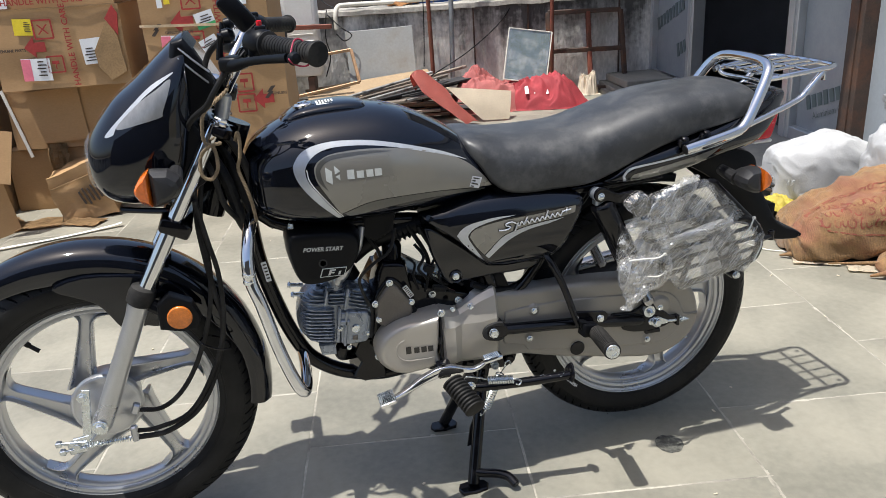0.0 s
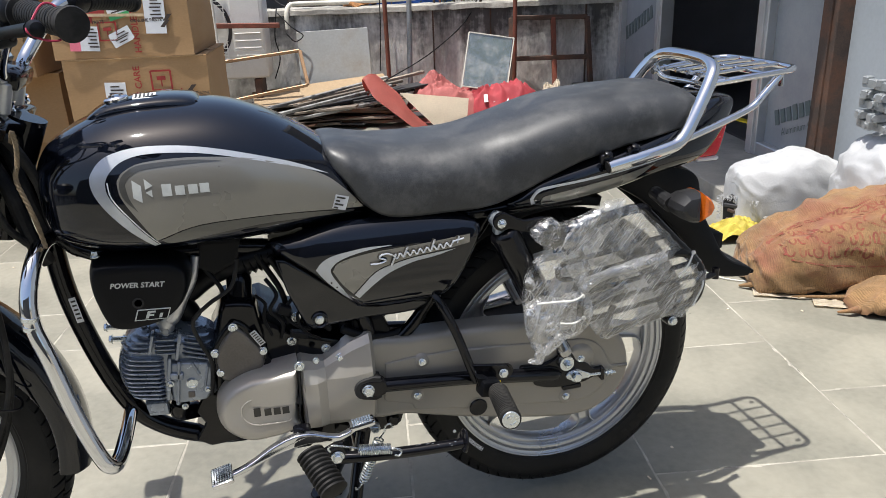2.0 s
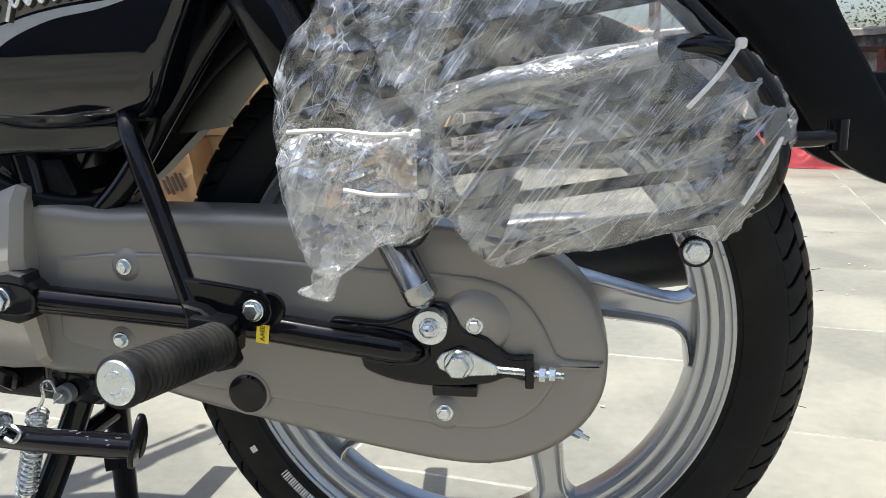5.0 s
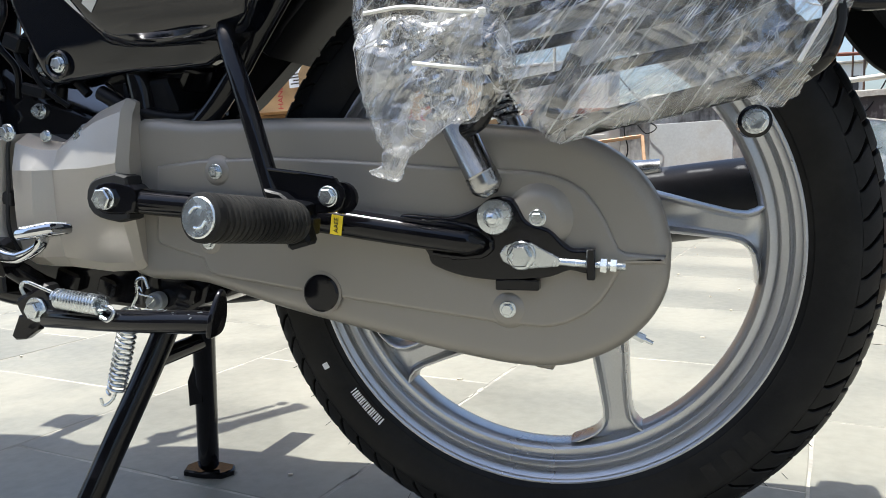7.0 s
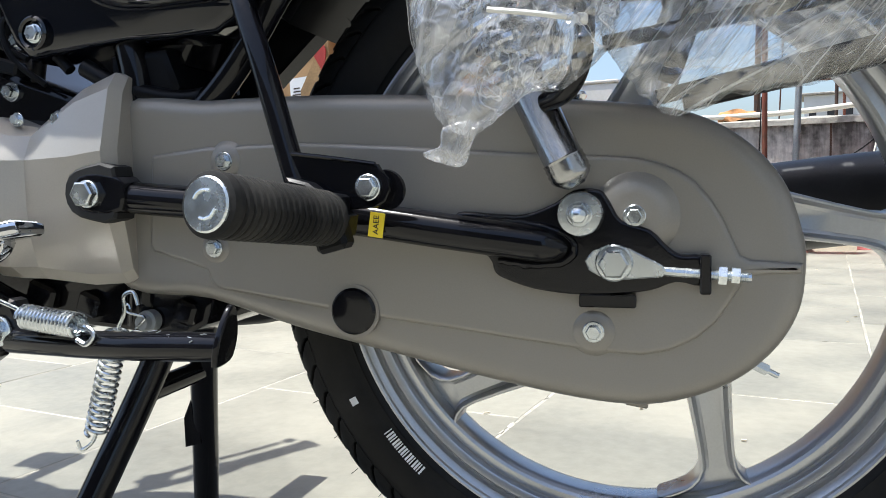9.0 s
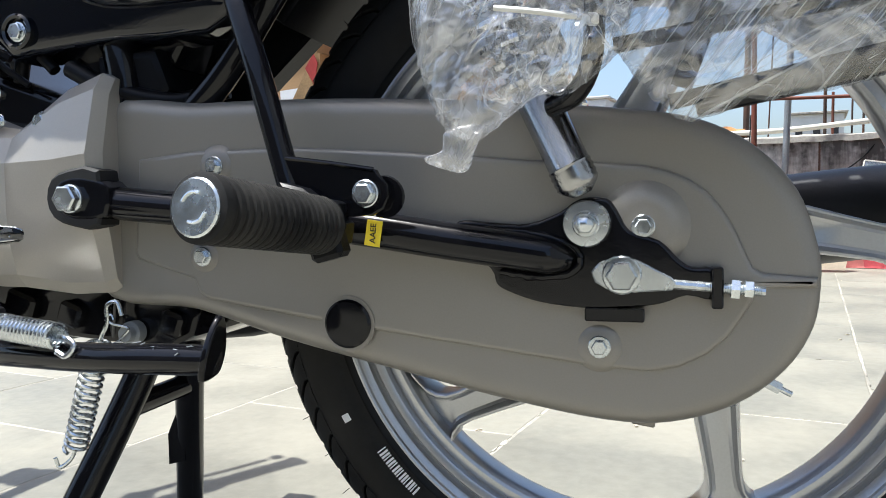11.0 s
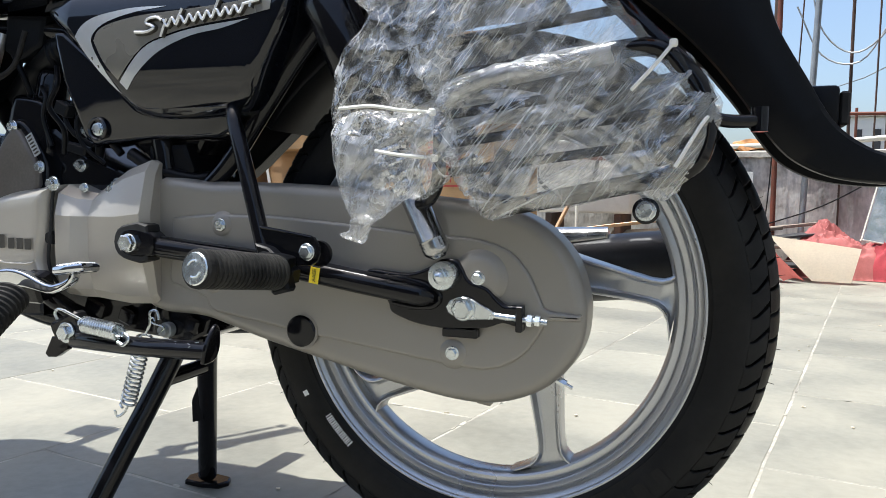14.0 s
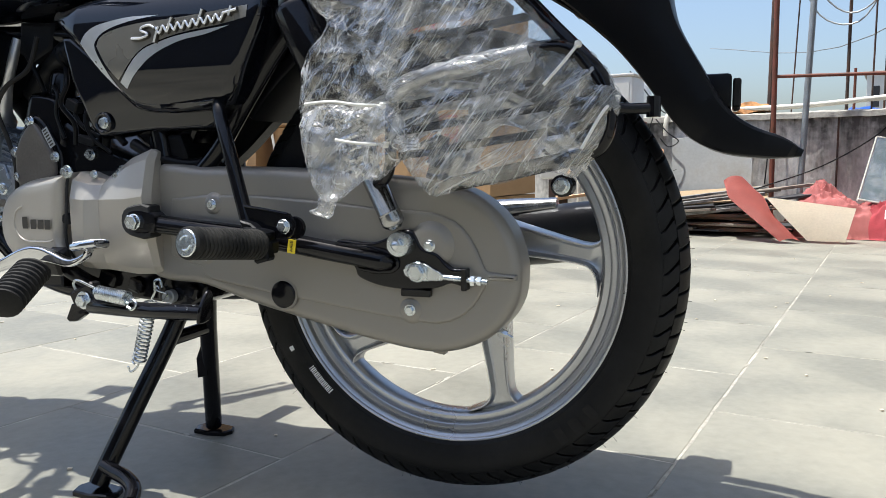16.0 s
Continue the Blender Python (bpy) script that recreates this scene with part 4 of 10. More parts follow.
slab(bm, (0.0, 4.80, 0.36), (0.54, 0.012, 0.54), rot3(-9, -1.5, 0), bev=0.002)
solid("grey_board", bm, BOARD, "dusty grey steel sheet leaning on the parapet", "metal sheet", TERRACE)
for u, z0, z1 in ((0.405, 0.0, 2.3),):
    bm = bmesh.new()
    cyl(bm, (u, 4.72, z0), (u - 0.015, 4.74, z1), 0.0165)
    solid("red_pole", bm, RUST, "thin rust-red steel pole by the parapet", "pole", TERRACE, "steel poles")
bm = bmesh.new()
cyl(bm, (1.37, 4.74, 0.0), (1.41, 4.76, 2.3), 0.0165)
solid("red_pole", bm, RUST, "thin rust-red steel pole by the parapet", "pole", TERRACE, "steel poles")
bm = bmesh.new()
cyl(bm, (0.395, 4.735, 1.0), (2.1, 4.76, 0.955), 0.011)
solid("red_rail", bm, RUST, "thin rust-red steel rail between two poles", "rail", TERRACE)
bm = bmesh.new()
cyl(bm, (0.56, 4.80, 0.0), (0.63, 4.80, 2.3), 0.02)
solid("grey_pole", bm, GALV, "leaning grey galvanised pipe by the parapet", "pole", TERRACE, "steel poles")
for u, v, r, z1, lean, mt in ((0.325, 5.10, 0.021, 2.3, 0.02, BROWN_IRON), (0.80, 5.12, 0.011, 2.3, 0.0, BROWN_IRON), (0.845, 5.1, 0.009, 1.06, 0.0, RUST), (1.02, 5.12, 0.007, 2.3, 0.0, BROWN_IRON), (0.46, 5.1, 0.005, 2.3, 0.06, BROWN_IRON), (0.95, 5.0, 0.006, 2.3, 0.01, BROWN_IRON), (1.16, 5.02, 0.012, 2.3, 0.0, BROWN_IRON)):
    bm = bmesh.new()
    cyl(bm, (u, v, 0.70), (u + lean, v, z1), r, n=10)
    solid("iron_rod", bm, mt, "dark rusted rod rising from the parapet", "rod", TERRACE, "iron rods")
bm = bmesh.new()
tube(bm, [(-0.34, 4.90, 0.64), (-0.34, 4.905, 0.74), (-0.32, 4.93, 0.805), (-0.25, 4.97, 0.818), (0.10, 5.0, 0.815), (0.55, 5.0, 0.822), (0.95, 5.0, 0.85), (1.13, 5.0, 0.865), (1.17, 5.0, 0.885), (1.18, 5.0, 0.95), (1.18, 5.0, 1.10)], 0.018, 12)
solid("plastic_pipe", bm, PVC, "cream plastic water pipe along the top of the parapet", "pipe", TERRACE)
bm = bmesh.new()
bmesh.ops.create_icosphere(bm, subdivisions=3, radius=1.0)
for v in bm.verts:
    v.co = Vector((v.co.x * 0.13, v.co.y * 0.07, max(v.co.z, -0.2) * 0.065))
crumple(bm, 0.03, 14, 3)
solid("coir_bundle", bm, COIR, "orange-brown bundle of coir on the parapet", "coir", at(0.20, 5.05, 0.80))
for pts in ([(0.37, 4.88, 0.92), (0.36, 4.87, 0.6), (0.34, 4.87, 0.3)], [(-0.40, 4.8, 0.80), (-0.42, 4.7, 0.6), (-0.40, 4.72, 0.45), (-0.45, 4.7, 0.3)], [(-0.40, 4.85, 0.76), (-0.30, 4.8, 0.66), (-0.22, 4.78, 0.60), (-0.28, 4.75, 0.56), (-0.34, 4.75, 0.62)], [(0.35, 4.4, 0.28), (0.70, 4.7, 0.42), (1.0, 4.9, 0.62), (1.12, 4.95, 0.80), (1.2, 5.0, 1.0)],
            [(-0.7, 5.2, 1.15), (-0.45, 5.1, 0.86), (-0.35, 5.0, 0.80)]):
    bm = bmesh.new()
    tube(bm, pts, 0.0045, 6)
    solid("loose_wire", bm, RUBBER, "loose black cable hanging by the parapet", "cable", TERRACE, "loose cables")
for pts in ([(-1.5, 12, 2.2), (0.5, 9, 1.7), (1.9, 8, 2.4), (3.5, 7.5, 3.8)], [(0.46, 5.1, 1.75), (0.62, 5.1, 1.42), (0.85, 5.1, 1.36), (1.02, 5.12, 1.62)], [(0.52, 5.1, 2.1), (0.60, 5.1, 1.62), (0.80, 5.1, 1.42), (1.0, 5.06, 1.55), (1.16, 5.02, 1.95)]):
    bm = bmesh.new()
    tube(bm, pts, 0.006, 6)
    solid("overhead_wire", bm, GALV, "thin wire sagging against the sky", "wire", TERRACE, "overhead wires")

# scrap heap: boards and strips
rnd = random.Random(11)
for i in range(46):
    ln = rnd.uniform(0.5, 1.25)
    lay = i / 46
    u, v = rnd.uniform(-0.55, 0.35), rnd.uniform(4.18, 4.62)
    z = 0.008 + lay * 0.20 * (1 - 0.5 * abs(u))
    bm = bmesh.new()
    slab(bm, (0, 0, 0), (ln, rnd.uniform(0.04, 0.14), rnd.uniform(0.008, 0.02)), rot3(rnd.uniform(-7, 7), rnd.uniform(-9, 3) * lay, 0), bev=0.002)
    solid("scrap_board", bm, rnd.choice([OLDWOOD, OLDWOOD, OLDWOOD, BROWN_IRON, BROWN_IRON, DARK_METAL]), "weathered board in a scrap heap", "board", at(u, v, z, rnd.uniform(-20, 28)), "scrap boards")
bm = bmesh.new()
slab(bm, (0, 0, 0), (1.0, 0.34, 0.012), rot3(12, -4, 0), bev=0.002)
solid("brown_sheet", bm, PLY, "tan hardboard sheet on the scrap heap", "board", at(-0.10, 4.55, 0.215, 10), "scrap boards")
for k, (u, v, z, ln, a) in enumerate(((0.0, 4.20, 0.20, 0.9, 24), (0.12, 4.30, 0.23, 0.8, 20), (-0.1, 4.35, 0.22, 1.1, 27), (0.25, 4.5, 0.25, 0.9, 22), (0.05, 4.15, 0.14, 0.7, 10))):
    bm = bmesh.new()
    slab(bm, (0, 0, 0), (ln, 0.035, 0.02), rot3(0, -7, 0), bev=0.003)
    solid("pale_strip", bm, [DULL_ALUMINIUM, OLDWOOD][k % 2], "pale metal strip on the scrap heap", "strip", at(u, v, z, a), "scrap strips")
bm = bmesh.new()
MAT_EDGES = [catmull(e, 8) for e in ([(0.235, 4.30, 0.20), (0.205, 4.24, 0.29), (0.207, 4.15, 0.342), (0.245, 4.03, 0.29), (0.285, 3.95, 0.236), (0.39, 3.90, 0.155), (0.50, 3.85, 0.07), (0.57, 3.83, 0.012)],
                                     [(0.330, 4.34, 0.25), (0.290, 4.30, 0.33), (0.300, 4.22, 0.362), (0.365, 4.17, 0.305), (0.445, 4.10, 0.243), (0.51, 3.98, 0.156), (0.60, 3.93, 0.07), (0.67, 3.90, 0.012)])]
def rolled(s, t):
    i = min(len(MAT_EDGES[0]) - 1, int(s * (len(MAT_EDGES[0]) - 1) + 0.5))
    a, b = Vector(MAT_EDGES[0][i]), Vector(MAT_EDGES[1][i])
    return a.lerp(b, t) + Vector((0, 0, 0.016 * math.sin(math.pi * t) + 0.004 * noise.noise(Vector((s * 9, t * 3, 2)))))
sheet(bm, rolled, len(MAT_EDGES[0]) - 1, 10, 0.006)
solid("red_mat", bm, RED_MAT, "faded red vinyl mat curling off the scrap heap", "mat", TERRACE)
bm = bmesh.new()
def cream_sheet(s, t):
    a = Vector((0.455, 4.10, 0.245)).lerp(Vector((0.93, 4.06, 0.19)), s)
    b = Vector((0.70, 3.94, 0.012)).lerp(Vector((0.89, 3.93, 0.012)), s)
    return a.lerp(b, t) + Vector((0, -0.015 * math.sin(t * math.pi), 0))
sheet(bm, cream_sheet, 8, 10, 0.005)
solid("cream_board", bm, CREAM, "cut cream board leaning on the scrap heap", "board", TERRACE)


def heap_cloth(name, label, material, u, v, su, sv, h, seed, turn=0.0):
    bm = bmesh.new()
    def f(s, t):
        x, y = (s - 0.5) * 2, (t - 0.5) * 2
        r = min(1.0, math.hypot(x, y))
        k = (1 - r ** 3.4)
        wx, wy = x + 0.25 * noise.noise(Vector((x * 2, y * 2, seed + 5))), y + 0.25 * noise.noise(Vector((x * 2, y * 2, seed + 9)))
        a = math.atan2(wy, wx)
        fold = 1 - 2 * abs(noise.noise(Vector((a * 2.6 + seed, r * 1.6, seed))))
        fine = 1 - 2 * abs(noise.noise(Vector((wx * 5.5 + seed, wy * 5.5, 2))))
        z = h * k * (0.75 + 0.5 * noise.noise(Vector((x * 1.5 + seed, y * 1.5, 0)))) + (1 - r ** 4) * (0.058 * fold * (0.3 + r) + 0.040 * fine) + 0.006 * noise.noise(Vector((x * 14, y * 12 + seed, 4)))
        e = 1 + 0.15 * noise.noise(Vector((x * 2, y * 2, seed)))
        return (x * su * e, y * sv * e, max(0.003, z))
    sheet(bm, f, 96, 72)
    return solid(name, bm, material, label, "cloth", at(u, v, 0, turn), "discarded cloths", angle=60)


heap_cloth("red_rag", "crumpled faded red cloth heap", ROSE_CLOTH, 0.83, 4.46, 0.34, 0.24, 0.28, 1.0)
heap_cloth("red_banner", "crumpled crimson banner with white print", RED_CLOTH, 1.20, 4.40, 0.38, 0.20, 0.19, 3.0, -8)
heap_cloth("torn_paper", "crumpled brown paper by the parapet", CREAM, 1.67, 4.74, 0.09, 0.09, 0.13, 8.0)
for k in range(4):
    bm = bmesh.new()
    slab(bm, (1.08 + k * 0.075, 4.262 + 0.012 * (k % 2), 0.150 - 0.006 * k), (0.028, 0.004, 0.065), rot3(-40, 14 * (k % 2) - 7, -8))
    solid("banner_patch", bm, PAPER, "white printed patch on the banner", "print", TERRACE, "banner prints")
bm = bmesh.new()
slab(bm, (0, 0, 0), (0.32, 0.012, 0.40), rot3(-20, 0, 0), bev=0.002)
GREEN_GLASS = mat("dusty_green_glass", (0.14, 0.17, 0.16), 0.12, vary=0.25, scale=7, dirt=(0.40, 0.40, 0.36), dirt_amount=0.5, dirt_scale=9)
glass = solid("glass_sheet", bm, CLEAR, "plastic-wrapped glass sheet leaning by the wall", "glass sheet", at(1.12, 4.42, 0.38, -9) @ Matrix.Rotation(radians(9), 4, "Y"))
bm = bmesh.new()
slab(bm, (0, 0.010, 0), (0.31, 0.008, 0.39), rot3(-20, 0, 0))
part("backing", bm, GREEN_GLASS, glass)
for a, b in (((-0.165, 0.07, 0.19), (0.165, 0.07, 0.19)), ((-0.165, 0.07, 0.19), (-0.165, -0.07, -0.19)), ((0.165, 0.07, 0.19), (0.165, -0.07, -0.19)), ((-0.165, -0.07, -0.18), (0.165, -0.07, -0.18))):
    bm = bmesh.new()
    square_bar(bm, a, b, 0.008)
    part("wrapped_edge", bm, PVC, glass)
iron = thing("iron_window", "brown rusted iron window frame leaning on the parapet", "iron window", TERRACE)
for a, b in (((1.37, 4.86, 0.655), (1.97, 4.86, 0.645)), ((1.36, 4.80, 0.355), (1.98, 4.80, 0.345)), ((1.37, 4.86, 0.655), (1.35, 4.74, 0.02)), ((1.97, 4.86, 0.645), (1.99, 4.74, 0.02)), ((1.70, 4.86, 0.65), (1.70, 4.74, 0.02)), ((1.35, 4.745, 0.04), (1.99, 4.745, 0.04))):
    bm = bmesh.new()
    square_bar(bm, a, b, 0.036)
    part("frame_bar", bm, BROWN_IRON if a[0] != 1.70 else RUST, iron)

# ---- sacks by the plinth ----
def sack(name, label, material, m, stations, seed, rough=0.02, category="sack", up=2.6, down=4.0, pleat=0.0, sharp=0.0):
    """A filled sack with slack folds; returns it with its skin for prints."""
    bm = bmesh.new()
    body(bm, stations, k=14, n=110, up=up, down=down, mid=0.35)
    for v in bm.verts:
        p = v.co.copy()
        w = noise.noise_vector(p * 5 + Vector((seed, 0, 0))) * rough + noise.noise_vector(p * 14 + Vector((seed, 3, 0))) * rough * 0.4
        if pleat:
            w.z += pleat * (1 - abs(noise.noise(Vector((p.x * 4 + p.y * 22, p.y * 5 - p.x * 9, seed)))) * 2)
        if sharp:
            q = Vector((p.x * 7 + p.z * 9 + seed, p.y * 8 - p.z * 4, p.x * 5))
            k = abs(noise.noise(q)) + 0.5 * abs(noise.noise(q * 2.3))
            w += (p - Vector((p.x * 0.6, 0, 0.1))).normalized() * (0.35 - k) * sharp
        v.co = p + w
        v.co.z = max(0.004, v.co.z)
    bmesh.ops.recalc_face_normals(bm, faces=bm.faces[:])
    skin = BVHTree.FromBMesh(bm)
    return solid(name, bm, material, label, category, m, "sacks by the wall", angle=60), skin


def sack_print(ob, skin, lines, width, material, name="sack_print", mid=0.14):
    """Ink strokes laid on a sack: lines of (x, angle round the sack from its far side)."""
    for line in lines:
        pts = catmull(line, 6) if len(line) > 2 else [np.array(q, float) for q in (line[0], ((line[0][0] + line[1][0]) / 2, (line[0][1] + line[1][1]) / 2), line[1])]
        bm = bmesh.new()
        prev = None
        for i, q in enumerate(pts):
            a, c = pts[max(0, i - 1)], pts[min(len(pts) - 1, i + 1)]
            d = np.array(((c[0] - a[0]), (c[1] - a[1]) * 0.004))
            d /= max(1e-6, np.linalg.norm(d))
            row = []
            for s in (-0.5, 0.5):
                x, ang = q[0] - d[1] * width * s, radians(q[1] + d[0] * width * s / 0.004)
                o = Vector((x, math.cos(ang) * 1.5, mid + math.sin(ang) * 1.5))
                hit, nor, _, _ = skin.ray_cast(o, (Vector((x, 0, mid)) - o).normalized())
                row.append(None if hit is None else bm.verts.new(hit + nor * 0.0009))
            if prev and None not in prev and None not in row:
                bm.faces.new((prev[0], prev[1], row[1], row[0]))
            prev = row
        part(name, bm, material, ob, angle=80)


SACK_INK = mat("faded_red_ink", (0.20, 0.05, 0.035), 0.92, vary=0.3, scale=30, fine=260, dirt=(0.24, 0.14, 0.062), dirt_amount=0.6, dirt_scale=50)
jute, skin = sack("jute_sack", "full brown jute sack with red print on the flagstones", BURLAP, at(1.93, 1.08, 0, -8), [(-0.41, 0.0, 0.07, 0.06), (-0.385, 0.0, 0.13, 0.15), (-0.29, 0.0, 0.195, 0.19), (-0.12, 0.0, 0.262, 0.21), (0.10, 0.0, 0.325, 0.22), (0.28, 0.0, 0.35, 0.20), (0.42, 0.0, 0.29, 0.16), (0.5, 0.02, 0.20, 0.08)], 1.0, 0.016, pleat=0.012, sharp=0.032)
arc = [(0.085 * math.cos(radians(a)), 143 - 15 * math.sin(radians(a))) for a in range(0, 181, 15)]
sack_print(jute, skin, [arc, [(-0.085, 143), (-0.04, 150), (0.0, 152), (0.04, 150), (0.085, 143)], [(-0.04, 143), (-0.02, 137), (0.02, 137), (0.04, 143), (0.02, 147), (-0.02, 147), (-0.04, 143)]], 0.006, SACK_INK)
sack_print(jute, skin, [[(0.095 * math.cos(radians(a)), 143 - 17 * math.sin(radians(a))), (0.12 * math.cos(radians(a)), 143 - 22 * math.sin(radians(a)))] for a in range(5, 180, 11)], 0.005, SACK_INK)
sack_print(jute, skin, [[(-0.33, 150), (-0.24, 128), (-0.13, 118), (0.0, 112), (0.06, 116), (0.10, 108)], [(-0.31, 182), (-0.15, 186), (0.0, 184), (0.06, 180)], [(-0.10, 126), (-0.06, 119), (-0.02, 124), (0.02, 117), (0.06, 125), (0.03, 130), (-0.03, 128)]], 0.006, SACK_INK)
sack_print(jute, skin, [[(-0.02, 190), (0.16, 158), (0.40, 118)], [(0.12, 104), (0.24, 106), (0.38, 110)], [(0.13, 110), (0.25, 113), (0.36, 117)], [(-0.36, 170), (-0.30, 140), (-0.24, 118)]], 0.011, SACK_INK)
rr = random.Random(17)
scrawl = []
for row, (x0, x1, a0) in enumerate(((-0.30, 0.10, 160), (-0.33, 0.02, 173), (-0.22, 0.16, 122), (-0.34, -0.10, 148))):
    x = x0
    while x < x1:
        w, high = rr.uniform(0.014, 0.026), rr.uniform(3.5, 6.0)
        turn = rr.uniform(0, 6.28)
        scrawl.append([(x + w * 0.5 * math.cos(turn + q), a0 + high * math.sin(turn + q)) for q in np.linspace(0, rr.uniform(2.6, 5.2), 6)])
        x += w * rr.uniform(1.05, 1.6)
sack_print(jute, skin, scrawl, 0.006, SACK_INK)
tie = bmesh.new()
tube(tie, [(-0.36, -0.10, 0.012), (-0.40, -0.11, 0.02), (-0.44, -0.09, 0.008)], [0.014, 0.010, 0.004], 12)
tube(tie, [(-0.30, -0.19, 0.010), (-0.10, -0.21, 0.012), (0.08, -0.205, 0.010), (0.24, -0.19, 0.012)], [0.002, 0.010, 0.007, 0.002], 12)
part("gathered_hem", tie, BURLAP, jute)
small, skin = sack("jute_sack", "folded brown jute sack beside a fuller one", BURLAP, at(2.02, 0.86, 0, 12), [(-0.28, 0.0, 0.03, 0.05), (-0.22, 0.0, 0.07, 0.09), (-0.05, 0.0, 0.12, 0.10), (0.15, 0.0, 0.15, 0.11), (0.32, 0.0, 0.16, 0.09), (0.36, 0.0, 0.10, 0.04)], 5.0, 0.018, pleat=0.012, sharp=0.02)
tie = bmesh.new()
tube(tie, [(-0.27, -0.01, 0.016), (-0.31, -0.015, 0.02), (-0.34, 0.01, 0.008)], [0.014, 0.009, 0.004], 12)
part("gathered_hem", tie, BURLAP, small)
white, white_skin = sack("woven_sack", "white woven plastic sack full of metal parts", WOVEN, at(2.01, 1.69, 0, -6), [(-0.27, 0.0, 0.19, 0.07), (-0.255, 0.0, 0.235, 0.115), (-0.17, 0.0, 0.255, 0.135), (0.0, 0.0, 0.300, 0.14), (0.12, 0.0, 0.265, 0.14), (0.22, 0.0, 0.22, 0.12), (0.26, 0.02, 0.17, 0.06)], 9.0, 0.008, up=4.2, pleat=0.009, sharp=0.016)
tall, skin = sack("woven_sack", "tall white woven plastic sack by the wall", WOVEN, at(2.21, 1.26, 0, 10), [(-0.26, 0.0, 0.28, 0.10), (-0.22, 0.0, 0.40, 0.16), (-0.05, 0.0, 0.48, 0.18), (0.12, 0.0, 0.48, 0.18), (0.22, 0.0, 0.38, 0.12)], 14.0, 0.010, up=3.6, pleat=0.006, sharp=0.028)
sack_print(white, white_skin, [[(-0.24, 176), (-0.1, 174), (0.05, 175), (0.2, 177)]], 0.004, WOVEN, "stitched_seam", mid=0.12)
sack_print(tall, skin, [[(-0.10, 190), (-0.10, 160), (-0.09, 130), (-0.08, 105)]], 0.006, ZIPTIE, "stitched_seam", mid=0.2)
# black backing painted as the shade inside the tear, metal plates on it
bm = bmesh.new()
prism(bm, [(-0.07, 0.01), (-0.075, 0.10), (-0.05, 0.125), (0.03, 0.12), (0.065, 0.09), (0.07, 0.01)], -0.008, 0.03, 0.004, 1)
torn = solid("metal_scrap", bm, SHADOW_HOLE, "metal scrap on a shade-black backing in a torn sack", "metal scrap", at(1.752, 1.640, 0.01, -55))
for k, (x, z, L) in enumerate(((-0.03, 0.085, 0.07), (0.0, 0.06, 0.09), (0.02, 0.035, 0.08), (-0.02, 0.02, 0.06))):
    bm = bmesh.new()
    slab(bm, (x, -0.014, z), (L, 0.014, 0.016), rot3(0, 12 * (k % 2) - 4, 0), bev=0.003)
    part("metal_plate", bm, [DARK_METAL, BROWN_IRON][k % 2], torn)
bm = bmesh.new()
rr = random.Random(8)
for k in range(60):
    x = -0.085 + 0.17 * rr.random()
    tube(bm, [(x, -0.012, 0.128), (x + rr.uniform(-0.006, 0.006), -0.02, 0.118 - rr.random() * 0.02)], 0.0009, 4)
for k in range(50):
    z = 0.01 + 0.11 * rr.random()
    tube(bm, [(-0.078, -0.01, z), (-0.088 - rr.random() * 0.014, -0.012, z - rr.uniform(0, 0.01))], 0.0009, 4)
part("frayed_edge", bm, WOVEN, torn, "frayed white threads", kind="stuff")
for k in range(5):
    bm = bmesh.new()
    cyl(bm, (0, 0, 0), (0.05, 0.0, 0.012), 0.012, n=10, bev=0.002)
    solid("scrap_fitting", bm, [ZINC, DARK_METAL][k % 2], "small loose metal fitting on the floor", "metal fitting", at(1.75 + 0.03 * k, 1.47 + 0.012 * (k % 3), 0.016 + 0.02 * (k % 2), 40 * k), "metal fittings")
bm = bmesh.new()
def rag(s, t):
    x, y = s * 2 - 1, t * 2 - 1
    r = min(1.0, math.hypot(x, y) * 0.8)
    lump = 0.6 + noise.noise(Vector((s * 3.2, t * 2.6, 9)))
    crease = (1 - 2 * abs(noise.noise(Vector((s * 5 + t * 3, t * 7 - s * 2, 4))))) * 0.6 + (1 - 2 * abs(noise.noise(Vector((s * 11, t * 10, 2))))) * 0.3
    e = 1 + 0.2 * noise.noise(Vector((x * 2.2, y * 2.2, 3)))
    return (1.70 + 0.165 * x * e + 0.03 * y, 1.545 + 0.13 * y * e * (0.75 + 0.25 * x), 0.004 + max(0.0, (1 - r ** 2) * (0.060 * lump + 0.050 * crease)))
sheet(bm, rag, 64, 48)
solid("yellow_rag", bm, YELLOW_CLOTH, "bright yellow cloth on the flagstones beside a sack", "cloth", TERRACE, angle=60)
rnd = random.Random(21)
for k in range(30):
    bm = bmesh.new()
    L = rnd.uniform(0.07, 0.10)
    slab(bm, (0, 0, 0), (L, 0.026, 0.030), bev=0.003)
    slab(bm, (L * 0.3, 0, 0.010), (0.024, 0.034, 0.026), bev=0.003)
    lathe(bm, [(0.013, -0.020), (0.013, 0.020), (0.007, 0.020)], (-L * 0.3, 0, 0), (0, 1, 0), 10)
    lay, i = k // 6, k % 6
    q = at(2.12 + (i % 3 - 1) * 0.085 + rnd.uniform(-0.01, 0.01), 1.27 + (i // 3 - 0.5) * 0.075 + rnd.uniform(-0.012, 0.012), 0.487 + 0.036 * lay, rnd.uniform(-14, 14) + (0 if lay % 2 else 90))
    solid("steel_clamp", bm, GALV, "grey steel clamp piled on a white sack", "clamp", q, "steel clamps")
